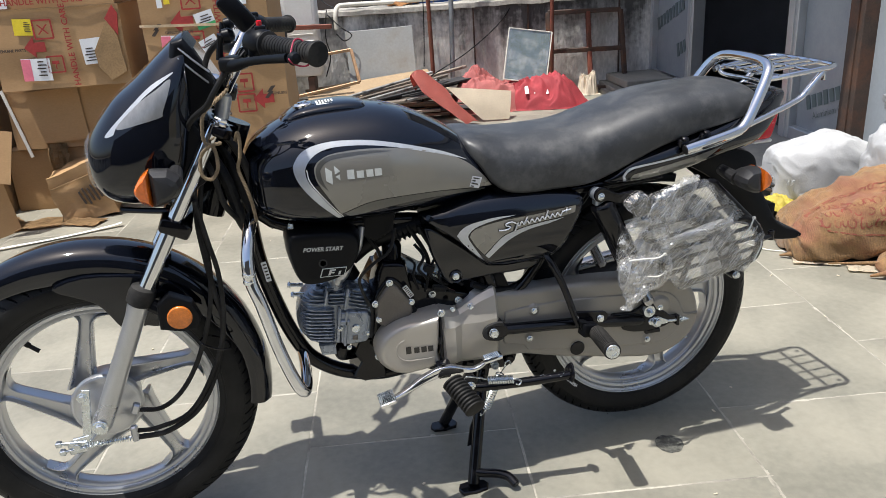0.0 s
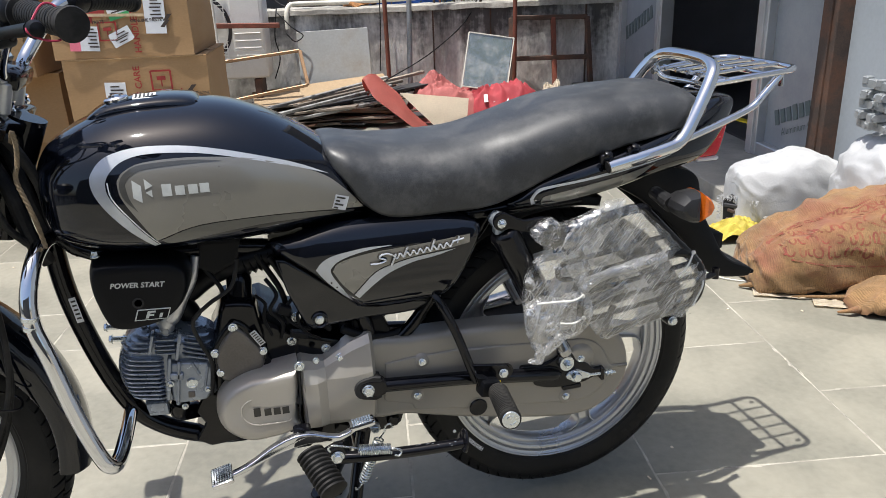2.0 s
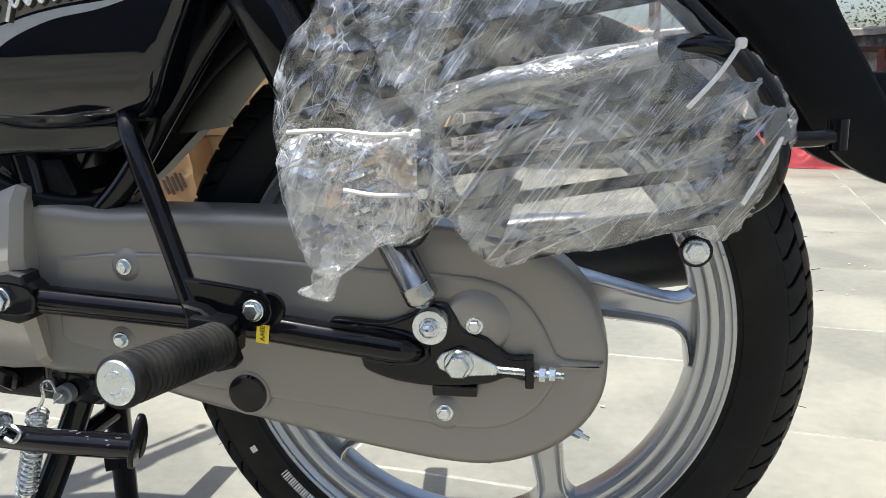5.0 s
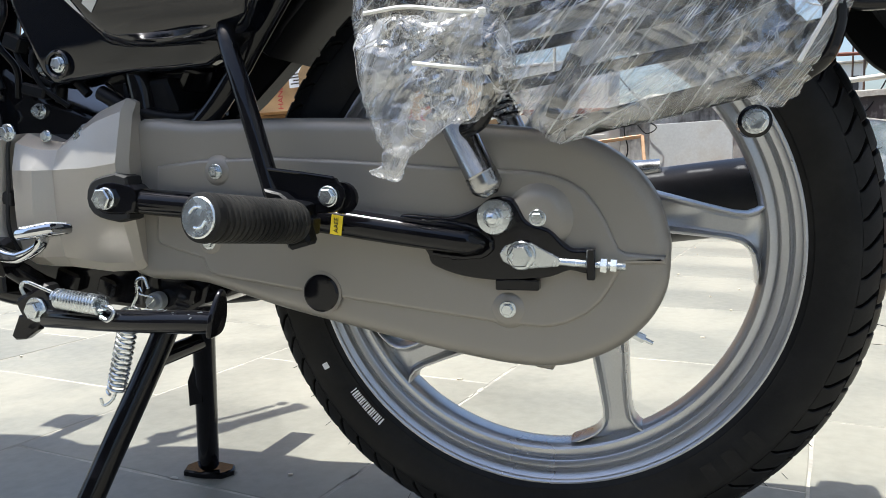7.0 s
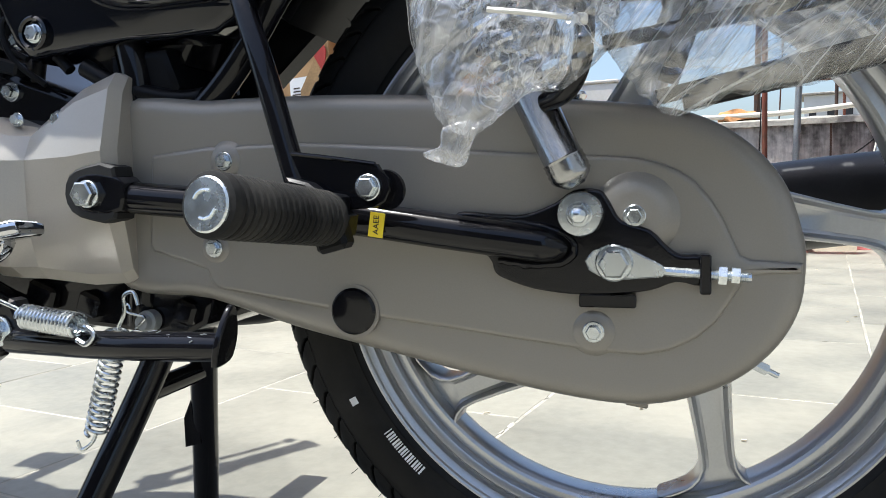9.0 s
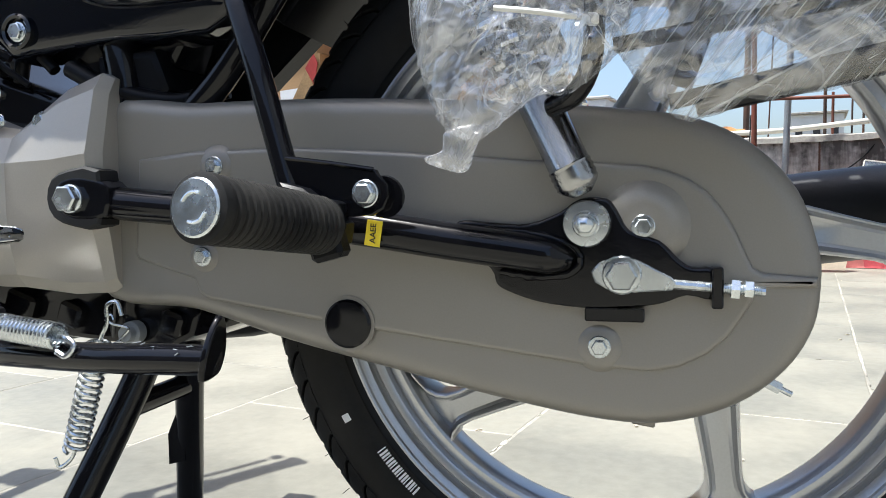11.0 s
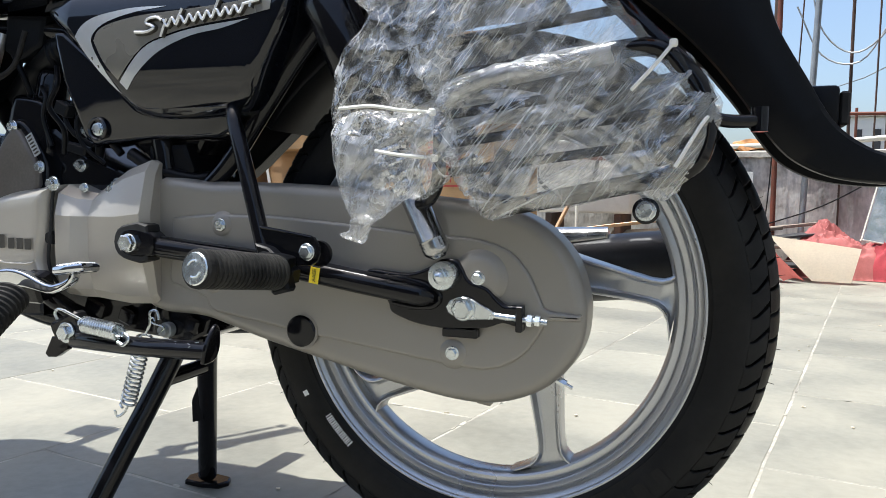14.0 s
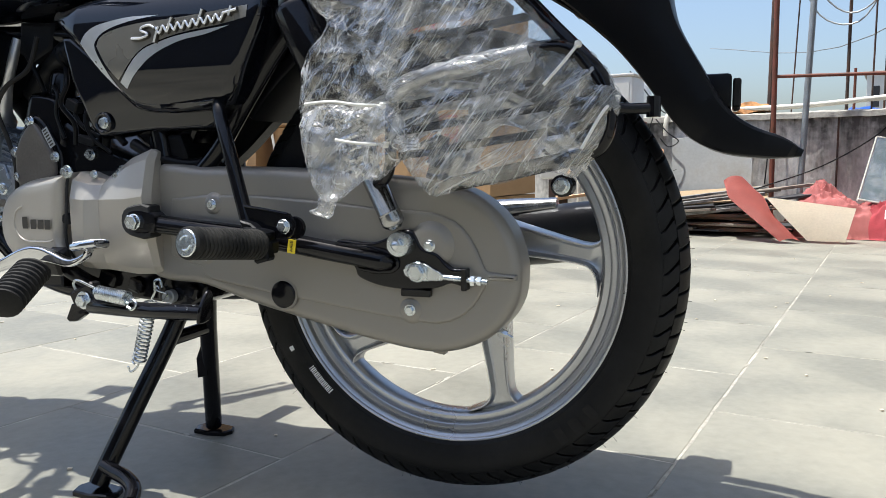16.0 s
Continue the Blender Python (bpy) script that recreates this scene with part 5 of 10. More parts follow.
for u, v, s in ((1.58, 0.97, 0.10), (1.72, 0.86, 0.09), (1.80, 0.83, 0.07)):
    bm = bmesh.new()
    def bit(p, q, s=s, u=u):
        return ((p - 0.5) * s * 1.6, (q - 0.5) * s * 0.6, 0.004 + 0.012 * abs(noise.noise(Vector((p * 4 + u * 9, q * 3, 1)))))
    sheet(bm, bit, 8, 5, 0.002)
    solid("paper_scrap", bm, CREAM, "torn scrap of pale paper under a sack", "paper scrap", at(u, v, 0.002, -20), "paper scraps")
for pts in ([(1.42, 1.22, 0.004), (1.46, 1.13, 0.006), (1.53, 1.09, 0.004)], [(1.42, 1.22, 0.004), (1.50, 1.24, 0.005), (1.56, 1.22, 0.006)]):
    bm = bmesh.new()
    tube(bm, pts, 0.002, 6)
    solid("string_end", bm, ZIPTIE, "thin pale string on the flagstones", "string", TERRACE, "string ends")

# stain and small litter on the flagstones
STAIN = mat("oily_stain", (0.055, 0.055, 0.05), 0.4, vary=0.3, scale=30, dirt=(0.2, 0.2, 0.17), dirt_amount=0.55, dirt_scale=60)
bm = bmesh.new()
edge = [bm.verts.new((0.665 + (0.034 + 0.006 * noise.noise(Vector((math.cos(a) * 2, math.sin(a) * 2, 3)))) * math.cos(a), -0.032 + (0.036 + 0.007 * noise.noise(Vector((math.cos(a) * 2, math.sin(a) * 2, 8)))) * math.sin(a), 0.0016)) for a in np.linspace(0, 2 * math.pi, 36, endpoint=False)]
bm.faces.new(edge)
solid("oil_stain", bm, STAIN, "dark round oily stain on a flagstone", "stain", TERRACE, kind="structure")
rnd = random.Random(31)
bm = bmesh.new()
for k in range(160):
    slab(bm, (rnd.uniform(-2.0, 1.7), rnd.uniform(-1.2, 3.8), 0.0022), (rnd.uniform(0.003, 0.012), rnd.uniform(0.002, 0.006), 0.002), rz(rnd.uniform(0, 180)))
solid("grit", bm, CREAM, "scattered pale grit on the flagstones", "grit", TERRACE, kind="stuff")

# ---- beyond the parapet ----
def house(name, label, u, v, w, d, z1, material, windows=3):
    ob = thing(name, label, "house", at(u, v, -6.0))
    bm = bmesh.new()
    slab(bm, (0, 0, (z1 + 6) / 2), (w, d, z1 + 6), bev=0.02)
    part("house_wall", bm, material, ob)
    bm = bmesh.new()
    slab(bm, (0, 0, z1 + 6 + 0.05), (w + 0.3, d + 0.3, 0.1), bev=0.02)
    part("house_roof", bm, COPING, ob)
    for i in range(windows):
        bm = bmesh.new()
        slab(bm, (-w / 2 + w * (i + 0.5) / windows, -d / 2 - 0.01, z1 + 6 - 1.0), (w / windows * 0.4, 0.06, 0.9), bev=0.01)
        part("house_window", bm, DARK_METAL, ob)
    return ob


house("house", "brown plastered house beyond the terrace", -1.6, 17.0, 4.6, 4.0, 1.15, HOUSE)
house("house", "pale house far beyond the terrace", -9.0, 34.0, 9.0, 6.0, 1.2, PALE_HOUSE)
house("house", "pale house far beyond the terrace", 9.0, 46.0, 14.0, 8.0, 1.3, PALE_HOUSE)
house("concrete_building", "unfinished grey concrete building far beyond the terrace", 0.85, 40.0, 2.2, 3.0, 4.2, PALE_HOUSE)
house("house", "brown plastered house beyond the terrace", -14.0, 26.0, 7.0, 6.0, 1.0, HOUSE)
bm = bmesh.new()
lathe(bm, [(0.16, 0), (0.69, 0.03), (0.74, 0.16), (0.71, 0.49), (0.74, 0.82), (0.71, 1.15), (0.74, 1.39), (0.66, 1.55), (0.25, 1.64), (0.0, 1.64)], (0, 0, 0), (1, 0, 0), 40)
bmesh.ops.subdivide_edges(bm, edges=[e for e in bm.edges if e.calc_length() > 0.25], cuts=3, use_grid_fill=True)
crumple(bm, 0.10, 2.3, 2.0)
crumple(bm, 0.05, 6.5, 5.0, ridge=True)
tank_blue = solid("tarpaulin_cover", bm, BLUE_TANK, "blue creased tarpaulin bundle beyond the parapet", "tarpaulin", at(0.262, 14.07, 0.57), angle=30)
bm = bmesh.new()
slab(bm, (0.82, 0, -3.9), (1.8, 1.4, 6.4))
part("tank_base", bm, HOUSE, tank_blue)
bm = bmesh.new()
lathe(bm, [(0.23, 0), (0.25, 0.03), (0.25, 0.42), (0.21, 0.5), (0.08, 0.56), (0, 0.57)], (0, 0, 0), (0, 0, 1), 32)
tank_white = solid("water_tank", bm, AC_WHITE, "white plastic water tank on a roof", "water tank", at(-2.12, 10.0, 1.05))
bm = bmesh.new()
slab(bm, (0, 0, -3.56), (1.0, 1.0, 7.1))
part("tank_base", bm, PALE_HOUSE, tank_white)


def tree(name, u, v, top, spread, seed, label):
    """A trunk with limbs and a crown of many small leaves."""
    r = random.Random(seed)
    ob = thing(name, label, "tree", at(u, v, -6.0))
    bm = bmesh.new()
    h = top + 6
    tube(bm, [(0, 0, 0), (0.1, 0, h * 0.3), (-0.05, 0.1, h * 0.6), (0, 0, h * 0.85)], [0.22, 0.17, 0.11, 0.04], 10)
    for i in range(9):
        a = r.uniform(0, 6.28)
        z0 = h * r.uniform(0.45, 0.8)
        tube(bm, [(0, 0, z0), (math.cos(a) * spread * 0.4, math.sin(a) * spread * 0.4, z0 + 0.5), (math.cos(a) * spread * 0.8, math.sin(a) * spread * 0.8, z0 + 0.9)], [0.06, 0.04, 0.015], 6)
    part("trunk", bm, BARK, ob)
    vs, fs = [], []
    for i in range(280):
        a, e = r.uniform(0, 6.28), r.random() ** 0.5
        c = np.array((math.cos(a) * spread * e, math.sin(a) * spread * e, h * 0.72 + r.uniform(-0.5, 0.42) * h * 0.5 * (1 - 0.5 * e)))
        for k in range(44):
            p = c + np.array([r.gauss(0, 0.22), r.gauss(0, 0.22), r.gauss(0, 0.17)])
            d = np.array([r.gauss(0, 1), r.gauss(0, 1), r.gauss(0, 0.6)])
            d /= np.linalg.norm(d)
            s, w = frame_of(d)
            L, W = r.uniform(0.05, 0.09), r.uniform(0.014, 0.028)
            b = len(vs)
            vs += [tuple(p), tuple(p + d * L * 0.5 + s * W), tuple(p + d * L), tuple(p + d * L * 0.5 - s * W)]
            fs.append((b, b + 1, b + 2, b + 3))
    me = bpy.data.meshes.new("crown")
    me.from_pydata(vs, [], fs)
    me.materials.append(LEAF)
    cr = new("crown", me)
    cr.parent = ob
    tagged(cr, "dusty green leaves", kind="stuff")
    return ob


tree("tree", 3.0, 12.5, 2.3, 1.5, 1, "dusty green tree beyond the terrace")
tree("tree", 4.6, 15.0, 3.0, 1.8, 2, "dusty green tree beyond the terrace")
tree("tree", 1.6, 19.0, 1.0, 1.8, 3, "dusty green tree behind the rooftops")
tree("tree", -4.7, 20.0, 2.0, 0.9, 5, "dusty green tree behind the rooftops")
tree("tree", -2.6, 14.0, 0.6, 1.0, 4, "dusty green tree behind the rooftops")

# ---- the motorcycle ----
bike = thing("motorcycle", "new black and grey commuter motorcycle on its centre stand", "motorcycle")
RA, FA = Vector((0.6172, 0.004, 0.3275)), Vector((-0.619, 0, 0.320))  # axles
LEFT = (0, -1, 0)


def bolt(c, r=0.006, h=0.006, parent=None, axis=LEFT, flange=1.45, dome=False, name="bolt"):
    bm = bmesh.new()
    hexbolt(bm, c, axis, r, h, flange, dome)
    return part(name, bm, ZINC, parent or bike)


def flow(pts, k=4, corner=48.0):
    """A closed outline rounded through its points, sharp corners kept."""
    p = [np.array(q, float) for q in pts]
    n = len(p)
    sharp = []
    for i in range(n):
        a, b = p[i] - p[i - 1], p[(i + 1) % n] - p[i]
        turn = abs(math.degrees(math.atan2(a[0] * b[1] - a[1] * b[0], a @ b)))
        if turn > corner:
            sharp.append(i)
    if not sharp:
        return catmull(p, k, True)
    out = []
    for i, a in enumerate(sharp):
        b = sharp[(i + 1) % len(sharp)]
        run = [p[(a + j) % n] for j in range(((b - a - 1) % n) + 2)]
        out += (catmull(run, k) if len(run) > 2 else run)[:-1]
    return out


def casting(bm, outline, back, face, edge=0.30, k=4, lean=None, corner=48.0):
    """A cast cover: the outline (x, z) raised from back to a rounded face; lean(x, z) tilts the face."""
    p = flow(outline, k, corner)
    cx, cz = sum(q[0] for q in p) / len(p), sum(q[1] for q in p) / len(p)
    loops = [[(x, back, z) for x, z in p]]
    for j in range(13):
        a = math.pi / 2 * j / 8 if j < 9 else math.pi / 2
        t = 1 - edge * (1 - math.cos(min(a, math.pi / 2))) if j < 9 else (1 - edge) * (1 - (j - 8) / 4.4)
        rise = 0.35 + 0.65 * math.sin(a)
        loops.append([(cx + (x - cx) * t, back + (face - back) * rise + (lean(cx + (x - cx) * t, cz + (z - cz) * t) * rise if lean else 0), cz + (z - cz) * t) for x, z in p])
    return rings(bm, loops, cap0=False)


def decal(name, outline, onto, material, parent, label="", lift=0.0008, step=0.009, smooth=0, axis="y"):
    """A thin sticker of that outline (x, z), laid on the left side of a mesh."""
    tree = SURF[onto.name]
    p = catmull(outline, smooth, True) if smooth else flow(outline)
    bm = bmesh.new()
    f = bm.faces.new([bm.verts.new((q[0], 0, q[1])) for q in p])
    xs, zs = [q[0] for q in p], [q[1] for q in p]
    for lo, hi, n, k in ((min(xs), max(xs), (1, 0, 0), 0), (min(zs), max(zs), (0, 0, 1), 2)):
        c = lo + step
        while c < hi - 1e-4:
            co = [0, 0, 0]
            co[k] = c
            bmesh.ops.bisect_plane(bm, geom=bm.verts[:] + bm.edges[:] + bm.faces[:], plane_co=co, plane_no=n)
            c += step
    for v in bm.verts:
        hit, nor, _, _ = tree.ray_cast(Vector((v.co.x, -1, v.co.z)), Vector((0, 1, 0)))
        if hit is None:
            hit, nor, _, _ = tree.find_nearest(Vector((v.co.x, -0.1, v.co.z)))
        if nor.y > 0:
            nor = -nor
        v.co = hit + nor * lift
    return part(name, bm, material, parent, label, angle=60)


SURF = {}


def keep_surface(ob):
    g = bmesh.new()
    g.from_mesh(ob.data)
    SURF[ob.name] = BVHTree.FromBMesh(g)
    g.free()
    return ob


def wheel(name, c, label, first, lip=0.2405, core=0.2705, high=0.0385, wide=0.0398):
    """A five-spoke alloy wheel with its tyre; lip: the rim's outer radius; core, high, wide: the tyre's round section."""
    k = lip / 0.2325
    side = [(0.2290, 0.0270), (0.2322, 0.0285), (0.2325, 0.0308), (0.2312, 0.0328), (0.2296, 0.0332), (0.2280, 0.0322), (0.2272, 0.0302), (0.2240, 0.0278), (0.2222, 0.0272), (0.2212, 0.0225), (0.2202, 0.0212), (0.2192, 0.0216), (0.2184, 0.0240), (0.2174, 0.0248),
            (0.2128, 0.0240), (0.2112, 0.0230), (0.2104, 0.0180), (0.2092, 0.0168), (0.2052, 0.0176), (0.2024, 0.0178), (0.2002, 0.0164), (0.1986, 0.0130), (0.1978, 0.0080), (0.1975, 0.0)]
    bm = bmesh.new()
    lathe(bm, [(r * k, -y) for r, y in side] + [(r * k, y) for r, y in side[-2::-1]] + [(0.222 * k, 0.02), (0.215 * k, 0.0), (0.222 * k, -0.02)], c, n=144, closed=True)
    rim = part(name, bm, ALLOY, bike, label, angle=24)
    bm = bmesh.new()
    lathe(bm, [(0.001, -0.047), (0.052, -0.047), (0.060, -0.042), (0.062, -0.02), (0.064, 0.03), (0.06, 0.04), (0.001, 0.04)], c, n=48)
    part("hub", bm, ALLOY, rim)
    for i in range(5):
        a = 2 * math.pi * i / 5 + radians(first)
        d, t = Vector((math.cos(a), 0, math.sin(a))), Vector((-math.sin(a), 0, math.cos(a)))
        loops = []
        for r, w, h in ((0.056, 0.030, 0.021), (0.075, 0.0235, 0.020), (0.100, 0.0200, 0.0185), (0.122, 0.0178, 0.0178), (0.150, 0.0152, 0.0168), (0.172, 0.0138, 0.0165), (0.183, 0.0150, 0.0165), (0.190, 0.0195, 0.0167), (0.1955, 0.0275, 0.0168), (0.1990, 0.038, 0.0168), (0.2020, 0.050, 0.0165)):
            q = Vector(c) + d * math.sqrt(r * r - 0.0025) * k + t * (0.05 * k)
            # a channel between two rounded flanges
            sec = [(-1, -0.45), (-0.97, -0.85), (-0.90, -1), (-0.80, -1.0), (-0.72, -0.86), (-0.62, -0.44), (-0.45, -0.34), (0.45, -0.34), (0.62, -0.44), (0.72, -0.86), (0.80, -1.0), (0.90, -1), (0.97, -0.85), (1, -0.45)]
            sec += [(x, -y) for x, y in sec[::-1]]
            loops.append([q + t * (x * w) + Vector((0, e * h, 0)) for x, e in sec])
        bm = bmesh.new()
        rings(bm, loops)
        part("spoke", bm, ALLOY, rim, angle=30)

    def over(deg, up):
        """Radius and half width of the tyre's round section at an angle from its crown."""
        a = radians(deg)
        return core + (high + up) * math.cos(a), (wide + up) * math.sin(a)

    g, w = lip / 0.2405, wide / 0.0398
    prof = [(0.230 * g, -0.028 * w), (0.2385 * g, -0.0345 * w), (0.2405 * g, -0.0365 * w), (0.243 * g, -0.0368 * w), (0.2445 * g, -0.0392 * w), (0.2455 * g, -0.0392 * w), (0.252 * g, -0.0425 * w), (0.262 * g, -0.0446 * w)]
    prof += [(r, -h) for r, h in (over(90, 0.0050), over(82, 0.0054), over(76, 0.0054), over(72, 0.0054), over(71, 0.0050), over(69, 0.0), over(60, 0), over(45, 0), over(30, 0), over(15, 0), over(0, 0))]
    prof = prof + [(r, -h) for r, h in prof[-2::-1]]
    bm = bmesh.new()
    lathe(bm, prof + [(0.230 * g, 0.02), (0.230 * g, -0.02)], c, n=144, closed=True)
    tyre = part("tyre", bm, TYRE, rim, "black grooved rubber tyre", angle=50)
    bm = bmesh.new()
    n = 70

    def tread_point(ang, deg, side, up):
        r, h = over(deg, up)
        return (c[0] + r * math.cos(ang), c[1] + side * h, c[2] + r * math.sin(ang))

    def lug(side, i, rows):
        """A raised block between two edges, rows of (angle, first edge, second edge), its top curved with the tyre."""
        grid = []
        for deg, f0, f1 in rows:
            turn = lambda f: 2 * math.pi * (i + f + (0.5 if side > 0 else 0)) / n
            grid.append([bm.verts.new(tread_point(turn(f), deg, side, up)) for f, up in ((f0, -0.001), (f0, 0.0046), (f0 + 0.04, 0.0054), ((f0 + f1) / 2, 0.0056), (f1 - 0.04, 0.0054), (f1, 0.0046), (f1, -0.001))])
        for a, b in zip(grid, grid[1:]):
            for j in range(6):
                bm.faces.new((a[j], a[j + 1], b[j + 1], b[j]))
        bm.faces.new(grid[0])
        bm.faces.new(grid[-1][::-1])

    # shoulder lugs parted by curved slots that close towards the wall, and slanting middle blocks
    for i in range(n):
        for side in (-1, 1):
            lug(side, i, [(43, 0.62, 1.42), (50, 0.46, 1.28), (57, 0.28, 1.12), (63, 0.12, 0.98), (68, 0.03, 0.94), (71.4, 0.0, 0.97)])
            lug(side, i, [(3, 0.30, 1.15), (14, 0.24, 1.10), (26, 0.18, 1.04), (34, 0.14, 1.0), (41.5, 0.12, 0.98)])
    part("tread", bm, TYRE, rim, kind="stuff")
    # small rubber whiskers on the tread
    bm = bmesh.new()
    r = random.Random(3)
    for i in range(46):
        a, y = r.uniform(0, 2 * math.pi), r.uniform(-0.03, 0.03)
        d = np.array((math.cos(a), r.uniform(-0.3, 0.3), math.sin(a)))
        q = np.array(c) + np.array((math.cos(a), 0, math.sin(a))) * (core + high + 0.003) + np.array((0, y * w, 0))
        tube(bm, [q, q + d * 0.007], 0.0003, 4)
    part("moulding_whisker", bm, RUBBER, rim, kind="stuff")
    return rim, tyre


front_wheel, front_tyre = wheel("front_wheel", FA, "silver five-spoke front alloy wheel", 76)
rear_wheel, rear_tyre = wheel("rear_wheel", RA, "silver five-spoke rear alloy wheel", -11, 0.2370, 0.2640, 0.0365, 0.0365)
bm = bmesh.new()
cyl(bm, FA + Vector((-0.128, 0.0, 0.152)), FA + Vector((-0.108, -0.004, 0.136)), 0.0045)
cyl(bm, FA + Vector((-0.140, 0.0, 0.165)), FA + Vector((-0.125, 0, 0.150)), 0.006)
part("valve_stem", bm, RUBBER, front_wheel)
# mould marks and bar label on the rear tyre's wall
keep_surface(rear_tyre)


def on_tyre(r0, r1, a0, a1, material, name, n=6):
    o = [(RA.x + r0 * math.cos(radians(a)), RA.z + r0 * math.sin(radians(a))) for a in np.linspace(a0, a1, n)]
    o += [(RA.x + r1 * math.cos(radians(a)), RA.z + r1 * math.sin(radians(a))) for a in np.linspace(a1, a0, n)]
    return decal(name, o, rear_tyre, material, rear_wheel, lift=0.0012, step=0.02)


for i in range(17):
    a = 217.6 + i * 0.62
    on_tyre(0.2440, 0.2512, a, a + (0.42 if i % 3 else 0.25), PAPER, "bar_mark", 2)
for a, w in ((-52, 2.2), (-46.5, 2.6), (-41, 2.2)):
    on_tyre(0.252, 0.272, a - w, a + w * 0.2, RUBBER, "moulded_block", 4)
on_tyre(0.255, 0.261, 208.5, 210.0, PAPER, "paint_spot", 4)

# fuel tank
bm = bmesh.new()
body(bm, [(-0.264, 0.76, 0.80, 0.03), (-0.254, 0.725, 0.826, 0.075), (-0.234, 0.70, 0.850, 0.108), (-0.19, 0.685, 0.874, 0.132), (-0.14, 0.678, 0.890, 0.146), (-0.08, 0.675, 0.8965, 0.152),
          (0.0, 0.675, 0.8955, 0.151), (0.06, 0.677, 0.882, 0.144), (0.12, 0.682, 0.855, 0.132), (0.17, 0.688, 0.823, 0.120), (0.21, 0.694, 0.790, 0.109), (0.25, 0.70, 0.755, 0.09), (0.275, 0.71, 0.735, 0.05)], k=7, n=80, up=2.5, down=3.6, mid=0.36)
tank = keep_surface(part("fuel_tank", bm, GLOSS, bike, "glossy black fuel tank with grey side graphic", angle=60))
decal("silver_band", [(-0.171, 0.805), (-0.162, 0.823), (-0.147, 0.836), (-0.119, 0.845), (-0.081, 0.848), (-0.027, 0.844), (0.027, 0.833), (0.093, 0.813), (0.138, 0.796), (0.180, 0.775), (0.138, 0.791), (0.092, 0.806),
                      (0.026, 0.825), (-0.028, 0.835), (-0.082, 0.838), (-0.115, 0.833), (-0.136, 0.821), (-0.149, 0.802), (-0.145, 0.777), (-0.12, 0.74), (-0.089, 0.700), (-0.096, 0.698), (-0.137, 0.739), (-0.164, 0.777)], tank, SILVER_DECAL, tank, "silver swoosh sticker")
decal("white_line", [(-0.1475, 0.802), (-0.1435, 0.777), (-0.1185, 0.740), (-0.0875, 0.700), (-0.086, 0.7005), (-0.1168, 0.7405), (-0.1415, 0.7775), (-0.1455, 0.802)], tank, PAPER, tank, step=0.02)
decal("grey_panel", [(-0.133, 0.80), (-0.129, 0.809), (-0.121, 0.817), (-0.094, 0.827), (-0.029, 0.829), (0.048, 0.820), (0.115, 0.800), (0.171, 0.775), (0.208, 0.742), (0.232, 0.712), (0.11, 0.725), (0.018, 0.729), (-0.039, 0.725), (-0.091, 0.708), (-0.114, 0.748), (-0.13, 0.778)], tank, GREY_DECAL, tank, "brown-grey tank sticker")
decal("dark_panel", [(-0.085, 0.708), (-0.039, 0.7235), (0.018, 0.7275), (0.11, 0.7235), (0.216, 0.711), (0.204, 0.707), (0.086, 0.714), (0.005, 0.710), (-0.066, 0.700)], tank, SMOKE_DECAL, tank)
decal("dark_streak", [(-0.13, 0.7995), (-0.119, 0.8155), (-0.094, 0.8245), (-0.029, 0.8255), (0.02, 0.8195), (-0.03, 0.8205), (-0.09, 0.8175), (-0.112, 0.81), (-0.122, 0.798), (-0.119, 0.778), (-0.11, 0.757), (-0.127, 0.778)], tank, SMOKE_DECAL, tank, lift=0.0012)
# maker's mark as plain shapes
for o in ([(-0.112, 0.804), (-0.113, 0.778), (-0.101, 0.770), (-0.100, 0.795)], [(-0.095, 0.805), (-0.095, 0.789), (-0.084, 0.794)], [(-0.095, 0.785), (-0.086, 0.788), (-0.086, 0.777)]):
    decal("tank_mark", o, tank, PALE_PRINT, tank, lift=0.0014)
for x0, h in ((-0.072, 0.018), (-0.0535, 0.014), (-0.035, 0.014), (-0.0185, 0.014)):
    decal("tank_mark", [(x0, 0.777), (x0, 0.777 + h), (x0 + 0.0135, 0.7765 + h), (x0 + 0.0135, 0.7765)], tank, PALE_PRINT, tank, lift=0.0014)
decal("price_label", [(0.186, 0.742), (0.208, 0.734), (0.200, 0.712), (0.178, 0.720)], tank, PAPER, tank, "small white paper label", lift=0.0014)
for i in range(4):
    x0, z0 = 0.1875 - i * 0.0022, 0.7385 - i * 0.0052
    w = 0.007 if i % 2 else 0.014
    decal("print_bar", [(x0, z0), (x0 + w, z0 - w * 0.36), (x0 + w - 0.001, z0 - w * 0.36 - 0.0024), (x0 - 0.001, z0 - 0.0024)], tank, DARK_PRINT, tank, lift=0.0024, step=0.004)
# filler lid on the tank's top
bm = bmesh.new()
body(bm, [(-0.182, 0.858, 0.875, 0.02), (-0.172, 0.858, 0.885, 0.042), (-0.14, 0.865, 0.901, 0.052), (-0.07, 0.870, 0.908, 0.055), (-0.02, 0.870, 0.904, 0.052), (-0.002, 0.865, 0.891, 0.04)], k=4, n=32, up=3.2, down=3, mid=0.5)
lid = part("filler_lid", bm, GLOSS, tank, "glossy black hinged filler lid", angle=45)
bm = bmesh.new()
lathe(bm, [(0.019, -0.002), (0.019, 0.003), (0.016, 0.0055), (0.010, 0.006), (0.009, 0.0085), (0.0, 0.009)], (-0.131, -0.012, 0.902), (-0.15, 0, 1), 28)
part("filler_lock", bm, CHROME, lid)
bm = bmesh.new()
